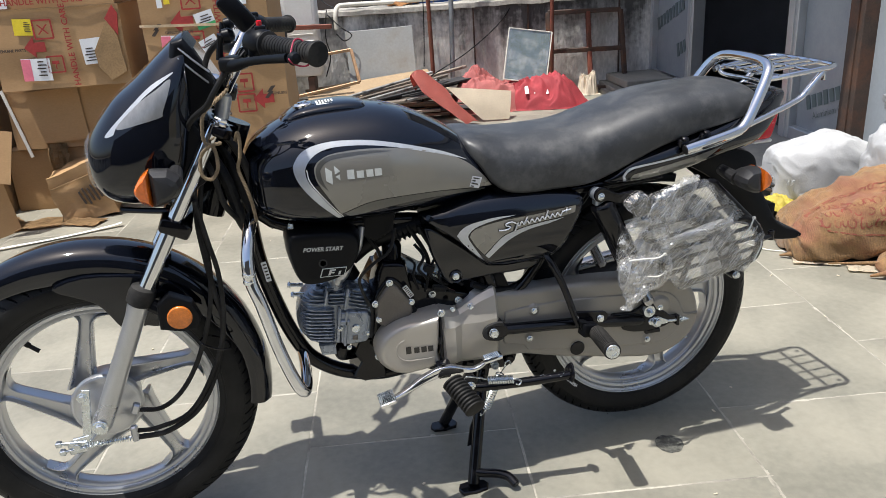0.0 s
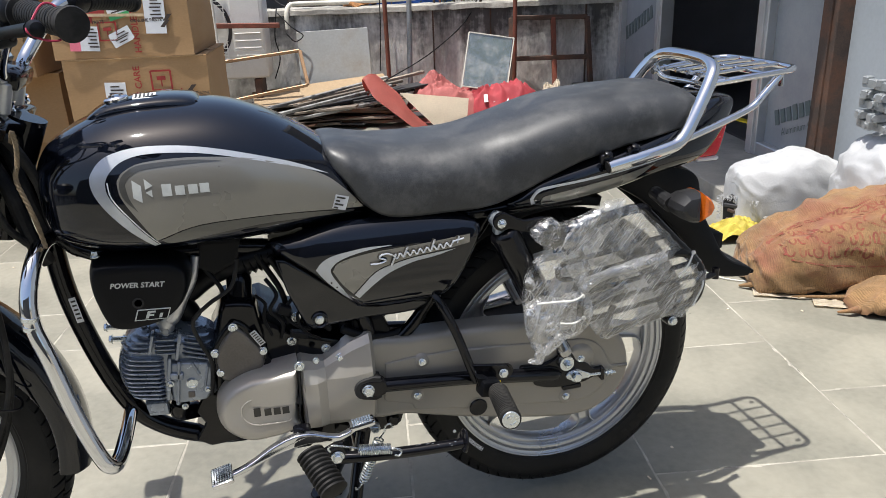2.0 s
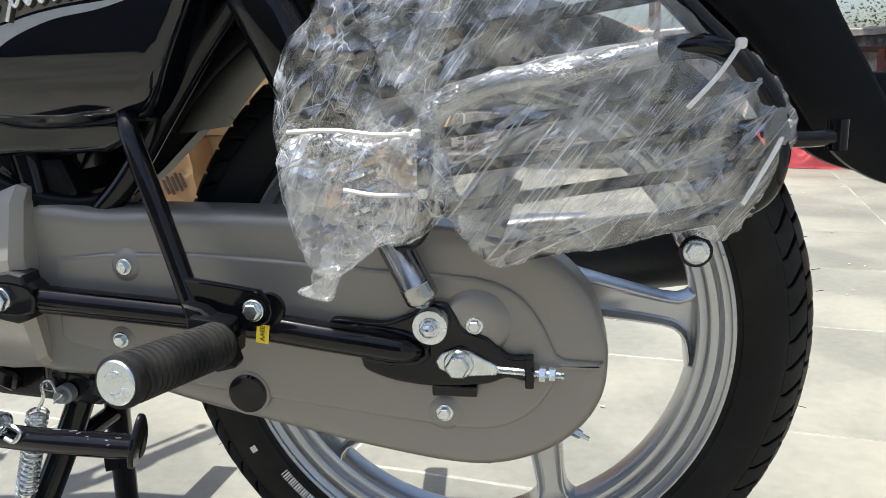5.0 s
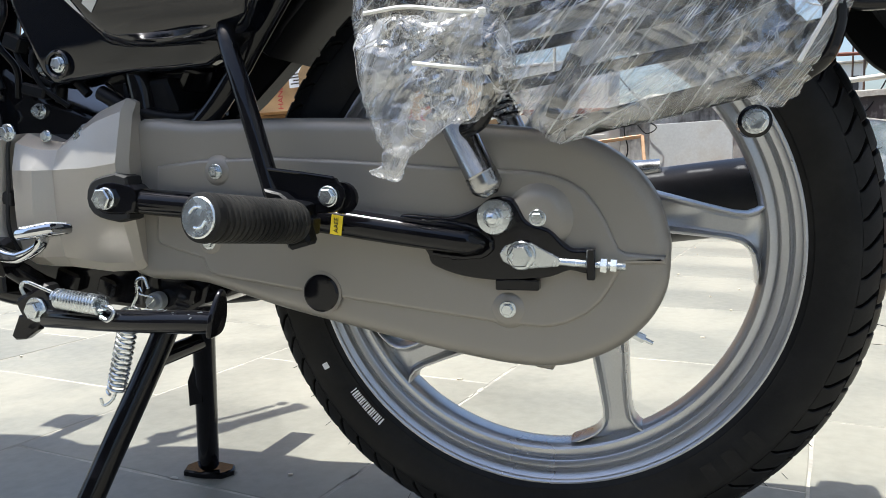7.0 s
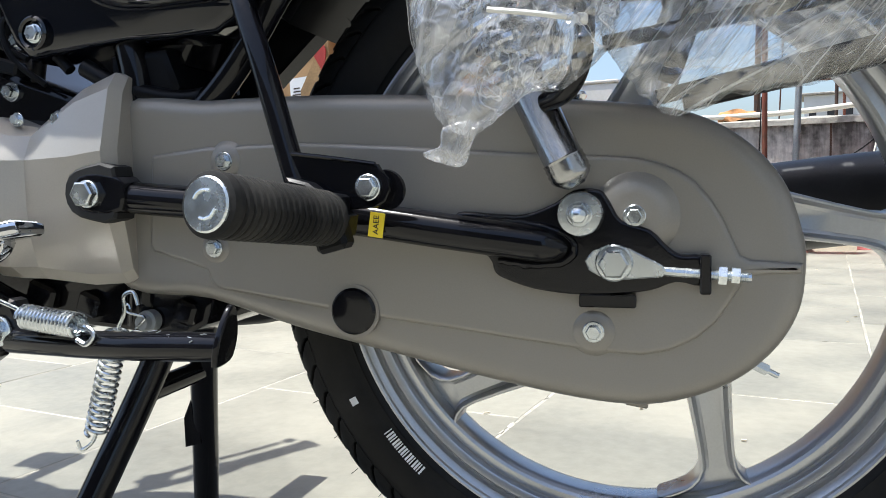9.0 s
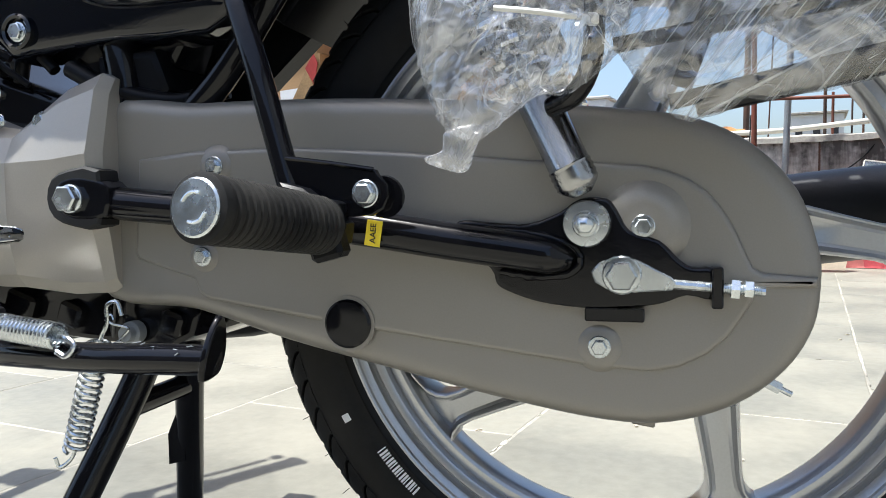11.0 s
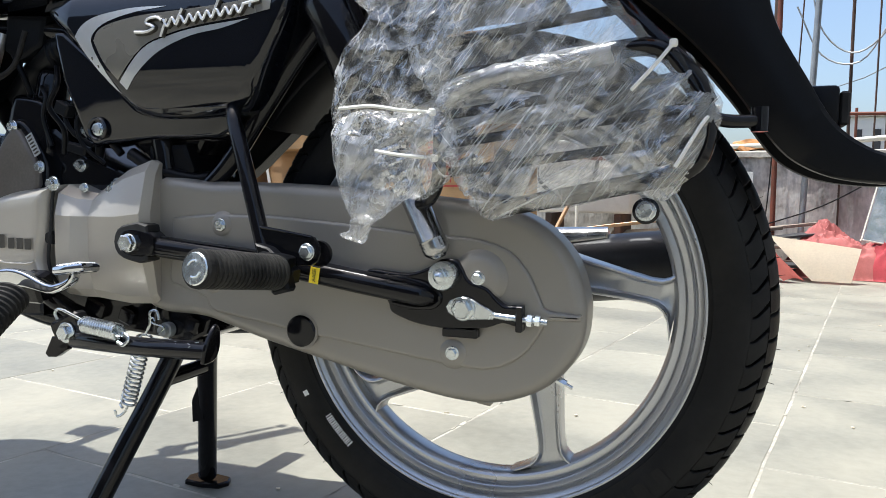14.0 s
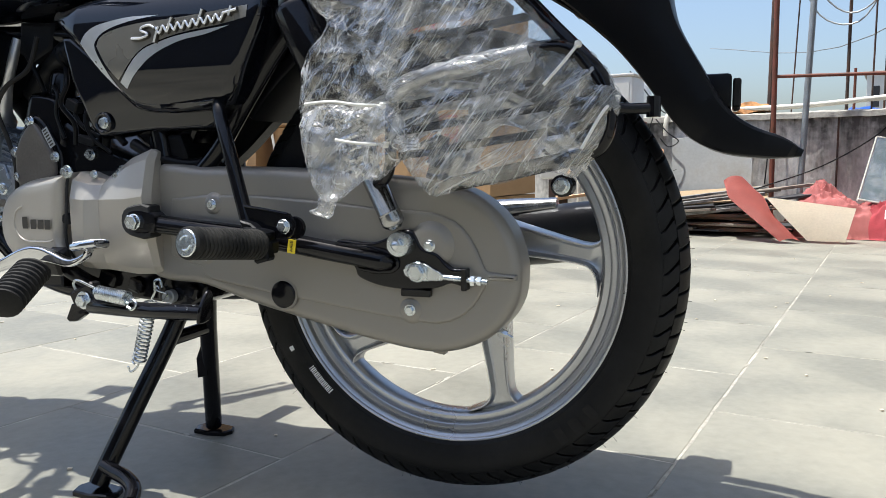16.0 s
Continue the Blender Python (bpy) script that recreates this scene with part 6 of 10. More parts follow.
slab(bm, (-0.088, -0.022, 0.9065), (0.034, 0.03, 0.001), rot3(6, -2, 0))
part("warning_label", bm, PAPER, lid, "white warning label")
for i in range(5):
    bm = bmesh.new()
    slab(bm, (-0.100 + i * 0.006, -0.022, 0.9075), (0.0028, 0.024, 0.0008), rot3(6, -2, 0))
    part("label_bar", bm, DARK_PRINT, lid)

# seat
bm = bmesh.new()
body(bm, [(0.176, 0.796, 0.812, 0.07), (0.185, 0.780, 0.8175, 0.096), (0.207, 0.752, 0.8180, 0.113), (0.235, 0.712, 0.8135, 0.122), (0.28, 0.688, 0.8075, 0.126), (0.37, 0.686, 0.806, 0.128), (0.44, 0.688, 0.812, 0.129), (0.50, 0.705, 0.827, 0.129),
          (0.60, 0.745, 0.8525, 0.128), (0.69, 0.768, 0.8615, 0.125), (0.79, 0.787, 0.8645, 0.119), (0.838, 0.795, 0.858, 0.110), (0.874, 0.80, 0.834, 0.092), (0.90, 0.805, 0.82, 0.06)], k=8, n=72, up=2.9, down=7.0, mid=0.28)
for v in bm.verts:
    if v.co.z > 0.72:
        p = v.co
        v.co.y += 0.0012 * noise.noise(Vector((p.x * 22, p.z * 30, p.y * 10)))
        v.co.z += 0.0012 * noise.noise(Vector((p.x * 18, p.y * 30, 4)))
seat = part("seat", bm, VINYL, bike, "long black grained vinyl dual seat", angle=70)

# tail cover, lamp and mudguard
bm = bmesh.new()
body(bm, [(0.482, 0.682, 0.695, 0.110), (0.50, 0.678, 0.706, 0.122), (0.54, 0.674, 0.734, 0.128), (0.62, 0.677, 0.755, 0.131), (0.70, 0.690, 0.776, 0.131), (0.80, 0.708, 0.806, 0.123), (0.87, 0.719, 0.830, 0.104), (0.915, 0.758, 0.838, 0.084), (0.945, 0.802, 0.835, 0.066)], k=6, n=48, up=4, down=3.4, mid=0.5)
tail = keep_surface(part("tail_cover", bm, GLOSS, bike, "glossy black tail panel with grey stripe", angle=50))
decal("tail_band", [(0.527, 0.690), (0.523, 0.698), (0.53, 0.707), (0.548, 0.714), (0.62, 0.722), (0.70, 0.734), (0.77, 0.747), (0.80, 0.757), (0.77, 0.751), (0.70, 0.739), (0.62, 0.7265), (0.545, 0.718), (0.527, 0.711), (0.517, 0.699), (0.52, 0.688)], tail, SILVER_DECAL, tail, lift=0.001)
decal("tail_panel", [(0.540, 0.686), (0.536, 0.693), (0.541, 0.700), (0.555, 0.7035), (0.62, 0.7135), (0.70, 0.7275), (0.755, 0.740), (0.70, 0.7085), (0.64, 0.6965), (0.575, 0.687)], tail, GREY_DECAL, tail, lift=0.001)
bm = bmesh.new()
body(bm, [(0.868, 0.724, 0.745, 0.052), (0.880, 0.720, 0.775, 0.064), (0.903, 0.7185, 0.810, 0.066), (0.918, 0.7185, 0.824, 0.064), (0.927, 0.722, 0.826, 0.062), (0.938, 0.752, 0.822, 0.058), (0.949, 0.785, 0.813, 0.050), (0.955, 0.797, 0.807, 0.044)], k=4, n=40, up=6, down=8, mid=0.5)
tail_lamp = part("tail_lamp", bm, LENS_RED, bike, "red plastic tail lamp lens")
bm = bmesh.new()
slab(bm, (0.905, 0, 0.7165), (0.050, 0.122, 0.008), bev=0.003)
part("lamp_window", bm, PAPER, tail_lamp, "clear number-plate window")
bm = bmesh.new()
low_edge = catmull([(0.700, 0.690), (0.74, 0.668), (0.777, 0.643), (0.811, 0.614), (0.842, 0.583), (0.873, 0.545), (0.901, 0.505), (0.924, 0.482), (0.957, 0.467), (1.002, 0.461), (1.034, 0.462)], 4)
top_edge = catmull([(0.785, 0.728), (0.82, 0.712), (0.865, 0.700), (0.888, 0.680), (0.896, 0.640), (0.906, 0.608), (0.932, 0.562), (0.957, 0.520), (0.985, 0.497), (1.016, 0.484), (1.037, 0.470)], 4)
loops = []
for j, (p, q) in enumerate(zip(low_edge, top_edge)):
    hw = 0.066 if j < len(low_edge) - 2 else 0.060
    loop = []
    for t, y in ((0.0, -0.86), (0.02, -0.95), (0.10, -1.0), (0.5, -1.02), (0.90, -1.0), (0.98, -0.95), (1.0, -0.86), (1.03, 0.0), (1.0, 0.86), (0.98, 0.95), (0.90, 1.0), (0.5, 1.02), (0.10, 1.0), (0.02, 0.95), (0.0, 0.86), (0.03, 0.80), (0.72, 0.78), (0.72, -0.78), (0.03, -0.80)):
        loop.append((p[0] + (q[0] - p[0]) * t, y * hw, p[1] + (q[1] - p[1]) * t))
    loops.append(loop)
rings(bm, loops)
flap = part("rear_mudguard", bm, PLASTIC, bike, "matt black plastic rear mudguard")
bm = bmesh.new()
slab(bm, (0.948, 0, 0.536), (0.030, 0.09, 0.038), bev=0.004, seg=2)
part("plate_lamp", bm, PLASTIC, flap)
bm = bmesh.new()
slab(bm, (0.9685, 0, 0.534), (0.009, 0.075, 0.032), bev=0.002)
part("reflector_back", bm, RUBBER, flap)
bm = bmesh.new()
arc = [(RA.x + r * math.cos(radians(a)), RA.z + r * math.sin(radians(a))) for r, rng in ((0.345, range(78, 148, 6)), (0.326, range(144, 72, -6))) for a in rng]
prism(bm, arc, -0.058, 0.058, 0.004, 2)
part("inner_mudguard", bm, PLASTIC, bike, "matt black inner rear mudguard")


def indicator(c, back, name, k=1.0):
    """A wedge-shaped turn lamp: dark facetted housing, amber lens; back: 1 if the lens looks backwards."""
    c = Vector(c)
    k /= 1.2
    near = -1 if c.y < 0 else 1

    def wedge(outline, sections):
        bm = bmesh.new()
        p = flow(outline, 3, 30.0)
        mx, mz = sum(q[0] for q in p) / len(p), sum(q[1] for q in p) / len(p)
        rings(bm, [[c + Vector((back * k * (mx + (q[0] - mx) * f), near * y, k * (mz + up + (q[1] - mz) * f))) for q in p] for y, f, up in sections])
        bmesh.ops.recalc_face_normals(bm, faces=bm.faces[:])
        return bm

    bm = wedge([(0.008, 0.032), (-0.022, 0.029), (-0.040, 0.014), (-0.044, 0.0), (-0.032, -0.018), (-0.010, -0.030), (0.010, -0.033)],
               ((-0.030, 0.66, 0.0), (-0.014, 0.92, 0.0), (0.006, 1.0, 0.0), (0.022, 0.95, 0.0), (0.033, 0.72, 0.003), (0.037, 0.40, 0.005)))
    tube(bm, [c + Vector((-back * 0.028, -near * 0.01, 0)), c + Vector((-back * 0.028, -near * 0.07, 0.006))], [0.015, 0.012], 12)
    ob = part(name, bm, LAMP_BODY, bike, "dark grey turn lamp with amber lens", angle=24)
    bm = wedge([(0.0085, 0.0318), (0.023, 0.022), (0.035, 0.006), (0.038, -0.006), (0.030, -0.022), (0.0105, -0.0328)],
               ((-0.028, 0.70, 0.0), (-0.012, 0.94, 0.0), (0.006, 0.995, 0.0), (0.022, 0.95, 0.0), (0.031, 0.74, 0.0), (0.034, 0.45, 0.0)))
    part("lens", bm, LENS_ORANGE, ob, "amber lens", angle=30)
    return ob


indicator((0.788, -0.19, 0.677), 1, "turn_lamp", 1.04)
indicator((0.788, 0.19, 0.677), 1, "turn_lamp", 1.04)
indicator((-0.410, -0.20, 0.822), -1, "turn_lamp", 1.2)
indicator((-0.410, 0.20, 0.822), -1, "turn_lamp", 1.2)

# chrome grab rail and carrier
bm = bmesh.new()
tube(bm, [(0.653, -0.146, 0.746), (0.70, -0.146, 0.755), (0.76, -0.144, 0.767), (0.787, -0.141, 0.775), (0.806, -0.137, 0.793), (0.835, -0.127, 0.836), (0.862, -0.113, 0.877), (0.875, -0.096, 0.894), (0.880, -0.066, 0.903), (0.880, -0.02, 0.906), (0.880, 0.02, 0.906), (0.880, 0.066, 0.903), (0.875, 0.096, 0.894), (0.862, 0.113, 0.877), (0.835, 0.127, 0.836), (0.806, 0.137, 0.793), (0.787, 0.141, 0.775), (0.76, 0.144, 0.767), (0.653, 0.146, 0.746)], 0.0118, 16, k=7)
grab = part("grab_rail", bm, CHROME, bike, "bent chrome tube grab rail", angle=60)
for s in (-1, 1):
    bm = bmesh.new()
    cyl(bm, (0.6515, s * 0.146, 0.7457), (0.6535, s * 0.146, 0.7461), 0.0105)
    part("end_cap", bm, RUBBER, grab)
    bm = bmesh.new()
    tube(bm, [(0.800, s * 0.132, 0.776), (0.85, s * 0.124, 0.788), (0.925, s * 0.113, 0.809), (0.957, s * 0.11, 0.822), (0.975, s * 0.11, 0.840), (1.008, s * 0.108, 0.874)], 0.0068, 12)
    part("carrier_stay", bm, CHROME, grab, angle=60)
    bm = bmesh.new()
    tube(bm, [(1.026, s * 0.088, 0.878), (1.028, s * 0.088, 0.850)], 0.005, 10)
    part("hook_peg", bm, CHROME, grab)
    for x, z in ((0.655, 0.764), (0.706, 0.772)):
        bm = bmesh.new()
        slab(bm, (x, s * 0.134, z - 0.006), (0.024, 0.012, 0.018), bev=0.003)
        lathe(bm, [(0.007, 0), (0.007, 0.004), (0.004, 0.006)], (x, s * 0.14, z + 0.003), (0, s * 0.5, 1), 12)
        part("rail_clamp", bm, SATIN, grab)
bm = bmesh.new()
tube(bm, [(0.868, -0.098, 0.866), (0.93, -0.107, 0.873), (1.01, -0.111, 0.880), (1.034, -0.105, 0.882), (1.043, -0.09, 0.883), (1.044, -0.03, 0.884), (1.044, 0.03, 0.884), (1.043, 0.09, 0.883), (1.034, 0.105, 0.882), (1.01, 0.111, 0.880), (0.93, 0.107, 0.873), (0.868, 0.098, 0.866)], 0.0062, 12)
part("carrier_frame", bm, CHROME, grab, "chrome luggage carrier frame", angle=60)
for y in (-0.06, -0.02, 0.02, 0.06):
    bm = bmesh.new()
    tube(bm, [(0.872, y, 0.875), (0.95, y, 0.881), (1.040, y, 0.886)], 0.0034, 10)
    part("carrier_bar", bm, CHROME, grab, angle=60)
for x, z in ((0.90, 0.874), (0.975, 0.880)):
    bm = bmesh.new()
    tube(bm, [(x, -0.108, z - 0.002), (x, 0.108, z - 0.002)], 0.0048, 10)
    part("carrier_bar", bm, CHROME, grab, angle=60)
bm = bmesh.new()
tube(bm, [(0.878, -0.10, 0.875), (0.885, -0.085, 0.856), (0.90, -0.02, 0.853), (0.90, 0.02, 0.853), (0.885, 0.085, 0.856), (0.878, 0.10, 0.875)], 0.005, 10)
part("carrier_bar", bm, CHROME, grab, angle=60)

# headlamp cowl and cluster
bm = bmesh.new()
body(bm, [(-0.545, 0.825, 0.862, 0.03), (-0.536, 0.797, 0.888, 0.078), (-0.516, 0.768, 0.918, 0.106), (-0.482, 0.754, 0.955, 0.123), (-0.44, 0.752, 0.986, 0.130), (-0.40, 0.765, 1.018, 0.130), (-0.37, 0.79, 1.042, 0.122), (-0.348, 0.86, 1.058, 0.108), (-0.336, 0.93, 1.064, 0.095)], k=6, n=56, up=2.7, down=2.7, mid=0.42)
cowl = keep_surface(part("headlamp_cowl", bm, GLOSS, bike, "glossy black headlamp fairing with silver flash", angle=50))
decal("silver_edge", [(-0.494, 0.898), (-0.479, 0.915), (-0.433, 0.955), (-0.40, 0.981), (-0.362, 1.0), (-0.363, 0.996), (-0.405, 0.969), (-0.43, 0.949), (-0.458, 0.927), (-0.472, 0.912), (-0.478, 0.902)], cowl, SILVER_DECAL, cowl, smooth=4, step=0.006)
decal("silver_flash", [(-0.47, 0.911), (-0.45, 0.934), (-0.42, 0.957), (-0.391, 0.974), (-0.365, 0.990), (-0.371, 0.968), (-0.386, 0.935), (-0.388, 0.928), (-0.416, 0.921)], cowl, FLASH_GREY, cowl, "brushed grey side flash", smooth=4, step=0.006)
bm = bmesh.new()
body(bm, [(-0.5490, 0.826, 0.858, 0.025), (-0.5465, 0.802, 0.880, 0.056), (-0.5405, 0.792, 0.890, 0.074), (-0.531, 0.788, 0.894, 0.082)], k=4, n=32)
part("headlamp_glass", bm, CLEAR, cowl, "clear headlamp glass")
bm = bmesh.new()
prism(bm, [(-0.356, 1.052), (-0.333, 1.058), (-0.318, 1.035), (-0.285, 0.968), (-0.300, 0.938), (-0.345, 0.905), (-0.375, 0.93), (-0.372, 0.99)], -0.088, 0.088, 0.01, 3)
cluster = part("instrument_housing", bm, PLASTIC, bike, "black plastic instrument housing behind the fairing")
bm = bmesh.new()
slab(bm, (-0.302, 0, 1.004), (0.004, 0.15, 0.075), rot3(0, -27, 0))
part("dial_glass", bm, CHROME, cluster)
for p, q in (((-0.343, 1.041), (-0.296, 0.994)), ((-0.347, 1.024), (-0.300, 0.975))):
    bm = bmesh.new()
    tube(bm, [(p[0], -0.089, p[1]), ((p[0] + q[0]) / 2 - 0.002, -0.091, (p[1] + q[1]) / 2 + 0.001), (q[0], -0.089, q[1])], 0.0032, 8, flat=0.6)
    part("silver_rim", bm, ALLOY, cluster, "silver trim line")
bm = bmesh.new()
prism(bm, [(-0.44, 0.80), (-0.40, 0.90), (-0.345, 0.92), (-0.318, 0.87), (-0.335, 0.79), (-0.38, 0.76)], -0.10, 0.10, 0.01, 2)
part("headlamp_bucket", bm, PLASTIC, bike)
bm = bmesh.new()
tube(bm, [(-0.50, -0.06, 0.748), (-0.45, -0.07, 0.742), (-0.39, -0.075, 0.735)], 0.006, 8)
part("cowl_bracket", bm, SATIN, bike)
bm = bmesh.new()
tube(bm, [(-0.50, 0.06, 0.748), (-0.45, 0.07, 0.742), (-0.39, 0.075, 0.735)], 0.006, 8)
part("cowl_bracket", bm, SATIN, bike)

# forks, yokes, handlebar
for s in (-1, 1):
    y = s * 0.098
    bm = bmesh.new()
    cyl(bm, (-0.502, y, 0.561), (-0.300, y, 0.900), 0.0155, n=24)
    leg = part("fork_leg", bm, CHROME, bike, "chrome fork tube over a silver lower leg")
    bm = bmesh.new()
    lathe(bm, [(0.015, -0.012), (0.0185, 0.0), (0.019, 0.03), (0.020, 0.05), (0.019, 0.15), (0.0195, 0.25), (0.022, 0.272), (0.022, 0.285), (0.018, 0.288)], (-0.618, y, 0.315), (0.116, 0, 0.246), 28)
    slab(bm, (-0.621, y - s * 0.002, 0.318), (0.036, 0.03, 0.045), rot3(0, 25, 0), bev=0.009, seg=2)
    part("lower_leg", bm, ALLOY, leg)
    bm = bmesh.new()
    lathe(bm, [(0.022, 0.0), (0.0265, 0.004), (0.0265, 0.024), (0.024, 0.036), (0.018, 0.040)], (-0.5005, y, 0.5645), (0.116, 0, 0.246), 24)
    part("dust_seal", bm, RUBBER, leg)
    bolt((-0.621, y + s * 0.02, 0.318), 0.011, 0.010, leg, (0, s, 0))
bm = bmesh.new()
slab(bm, (-0.405, 0, 0.712), (0.06, 0.24, 0.032), rot3(0, 28, 0), bev=0.008, seg=2)
part("lower_yoke", bm, SATIN, bike)
bm = bmesh.new()
g = bmesh.new()
prism(g, [(-0.118, 0.014), (-0.104, 0.028), (-0.060, 0.022), (-0.030, 0.040), (0.030, 0.040), (0.060, 0.022), (0.104, 0.028), (0.118, 0.014), (0.112, -0.014), (0.060, -0.020), (0.0, -0.026), (-0.060, -0.020), (-0.112, -0.014)], -0.010, 0.010, 0.003, 2, back=True)
join(bm, g, Matrix.Translation((-0.30, 0, 0.888)) @ rot3(0, 28, 0).to_4x4() @ Matrix(((0, 0, 1, 0), (1, 0, 0, 0), (0, 1, 0, 0), (0, 0, 0, 1))))
yoke = part("upper_yoke", bm, SATIN, bike, "black cast upper fork yoke", angle=40)
for y, r, h in ((-0.098, 0.017, 0.010), (0.0, 0.016, 0.016), (0.098, 0.017, 0.010)):
    bm = bmesh.new()
    lathe(bm, [(r, 0.0), (r, 0.004), (r * 0.85, 0.006)], (-0.294, y, 0.899), (0.47, 0, 0.88), 24)
    lathe(bm, [(r * 0.8, 0.004), (r * 0.8, h), (r * 0.68, h + 0.002), (0.0, h + 0.002)], (-0.294, y, 0.899), (0.47, 0, 0.88), 6)
    part("yoke_nut", bm, CHROME, yoke)
for y in (-0.045, 0.045):
    bm = bmesh.new()
    cyl(bm, (-0.290, y, 0.900), (-0.276, y, 0.945), 0.0145, n=18, bev=0.002)
    part("bar_riser", bm, ALUMINIUM, yoke)
bm = bmesh.new()
cyl(bm, (-0.345, 0, 0.705), (-0.265, 0, 0.885), 0.03, n=20)
part("steering_head", bm, SATIN, bike)
bm = bmesh.new()
tube(bm, [(-0.17, -0.26, 1.043), (-0.20, -0.205, 1.045), (-0.225, -0.16, 1.035), (-0.262, -0.10, 0.978), (-0.272, -0.06, 0.955), (-0.274, 0, 0.952), (-0.272, 0.06, 0.955), (-0.262, 0.10, 0.978), (-0.225, 0.16, 1.035), (-0.20, 0.205, 1.045), (-0.17, 0.26, 1.043)], 0.011, 14)
handlebar = part("handlebar", bm, CHROME, bike, "chrome handlebar with black rubber grips", angle=60)
for s in (-1, 1):
    bm = bmesh.new()
    p0, p1 = np.array((-0.190, s * 0.225, 1.046)), np.array((-0.117, s * 0.345, 1.036))
    prof = [(0.021, 0), (0.0225, 0.002), (0.0225, 0.006), (0.0165, 0.008)]
    for i in range(16):
        h = 0.010 + i * 0.0075
        prof += [(0.0172, h), (0.0172, h + 0.0052), (0.0158, h + 0.006)]
    ln = np.linalg.norm(p1 - p0)
    prof += [(0.0172, 0.132), (0.020, 0.133), (0.0208, 0.1375), (0.0195, ln), (0.0, ln + 0.001)]
    lathe(bm, prof, p0, p1 - p0, 28)
    part("grip", bm, RUBBER, handlebar, "black ribbed rubber grip")
    bm = bmesh.new()
    d = (p1 - p0) / ln
    lathe(bm, [(0.016, -0.042), (0.0225, -0.040), (0.0245, -0.03), (0.0245, -0.006), (0.021, -0.001), (0.014, 0)], p0, d, 24)
    slab(bm, Vector(p0 - d * 0.022) + Vector((-0.004, 0, -0.016)), (0.034, 0.032, 0.03), bev=0.006, seg=2)
    slab(bm, Vector(p0 - d * 0.022) + Vector((0.004, 0, 0.022)), (0.02, 0.022, 0.014), bev=0.004, seg=2)
    part("switch_block", bm, PLASTIC, handlebar)
    bm = bmesh.new()
    tube(bm, [(-0.262, s * 0.165, 1.010), (-0.245, s * 0.19, 1.013), (-0.225, s * 0.235, 1.022), (-0.196, s * 0.28, 1.028), (-0.165, s * 0.335, 1.033)], [0.009, 0.0085, 0.006, 0.0055, 0.006], 10, flat=1.3)
    lathe(bm, [(0.001, -0.011), (0.008, -0.008), (0.011, 0), (0.008, 0.008), (0.001, 0.011)], (-0.156, s * 0.348, 1.033), (0.4, s * 0.8, 0.05), 14)
    part("lever", bm, PLASTIC, handlebar, "black hand lever with ball end")
    bm = bmesh.new()
    slab(bm, (-0.249, s * 0.155, 1.013), (0.038, 0.055, 0.026), rot3(0, 0, s * 25), bev=0.008, seg=3)
    part("lever_perch", bm, PLASTIC, handlebar)
bm = bmesh.new()
tube(bm, [(-0.160, -0.345, 1.040), (-0.150, -0.322, 1.058), (-0.137, -0.318, 1.056), (-0.128, -0.325, 1.036), (-0.134, -0.335, 1.020), (-0.150, -0.350, 1.022), (-0.163, -0.356, 1.032)], 0.0014, 6, closed=True)
part("thread", bm, RED_THREAD, handlebar, "crimson thread tied round the grip")
bm = bmesh.new()
slab(bm, (-0.198, -0.205, 1.078), (0.008, 0.008, 0.014), rot3(0, 0, 30), bev=0.0015)
part("red_switch", bm, LENS_RED, handlebar)
bm = bmesh.new()
slab(bm, (-0.272, 0, 0.948), (0.04, 0.10, 0.03), rot3(0, 20, 0), bev=0.008, seg=2)
part("bar_clamp", bm, SATIN, handlebar)
for s in (-1, 1):
    bm = bmesh.new()
    tube(bm, [(-0.272, s * 0.15, 1.02), (-0.268, s * 0.15, 1.045), (-0.262, s * 0.153, 1.062)], [0.007, 0.006, 0.009], 10)
    lathe(bm, [(0.002, -0.013), (0.012, -0.009), (0.0135, 0.002), (0.008, 0.010), (0.002, 0.012)], (-0.252, s * 0.15, 1.060), (1, 0, 0.1), 14)
    part("mirror_boss", bm, PLASTIC, handlebar)
bm = bmesh.new()
slab(bm, (-0.232, -0.150, 1.098), (0.035, 0.03, 0.07), rot3(0, -38, 0), bev=0.008, seg=2)
part("mirror_foot", bm, PLASTIC, handlebar)

# front mudguard
bm = bmesh.new()
loops = []
for a in np.linspace(118, -9, 44):
    r = 0.347 - 0.016 * max(0, (60 - a) / 70)
    w = 0.053 - 0.012 * max(0, (a - 95) / 25) + 0.004 * math.cos(radians(a - 60))
    lip = 0.050 if 40 < a < 100 else 0.050 - 0.018 * min(1, max(a - 100, 40 - a) / 25)
    ca, sa = math.cos(radians(a)), math.sin(radians(a))
    sec = [(-w, -lip), (-w, -lip * 0.55), (-w * 0.97, -lip * 0.2), (-w * 0.84, 0.0), (-w * 0.55, 0.010), (0, 0.014), (w * 0.55, 0.010), (w * 0.84, 0.0), (w * 0.97, -lip * 0.2), (w, -lip * 0.55), (w, -lip)]
    outer = [(FA.x + (r + d) * ca, y, FA.z + (r + d) * sa) for y, d in sec]
    inner = [(FA.x + (r + d - 0.003) * ca, y * 0.95, FA.z + (r + d - 0.003) * sa) for y, d in sec[::-1]]
    loops.append(outer + inner)
rings(bm, loops)
fender = part("front_mudguard", bm, GLOSS, bike, "glossy black front mudguard", angle=50)
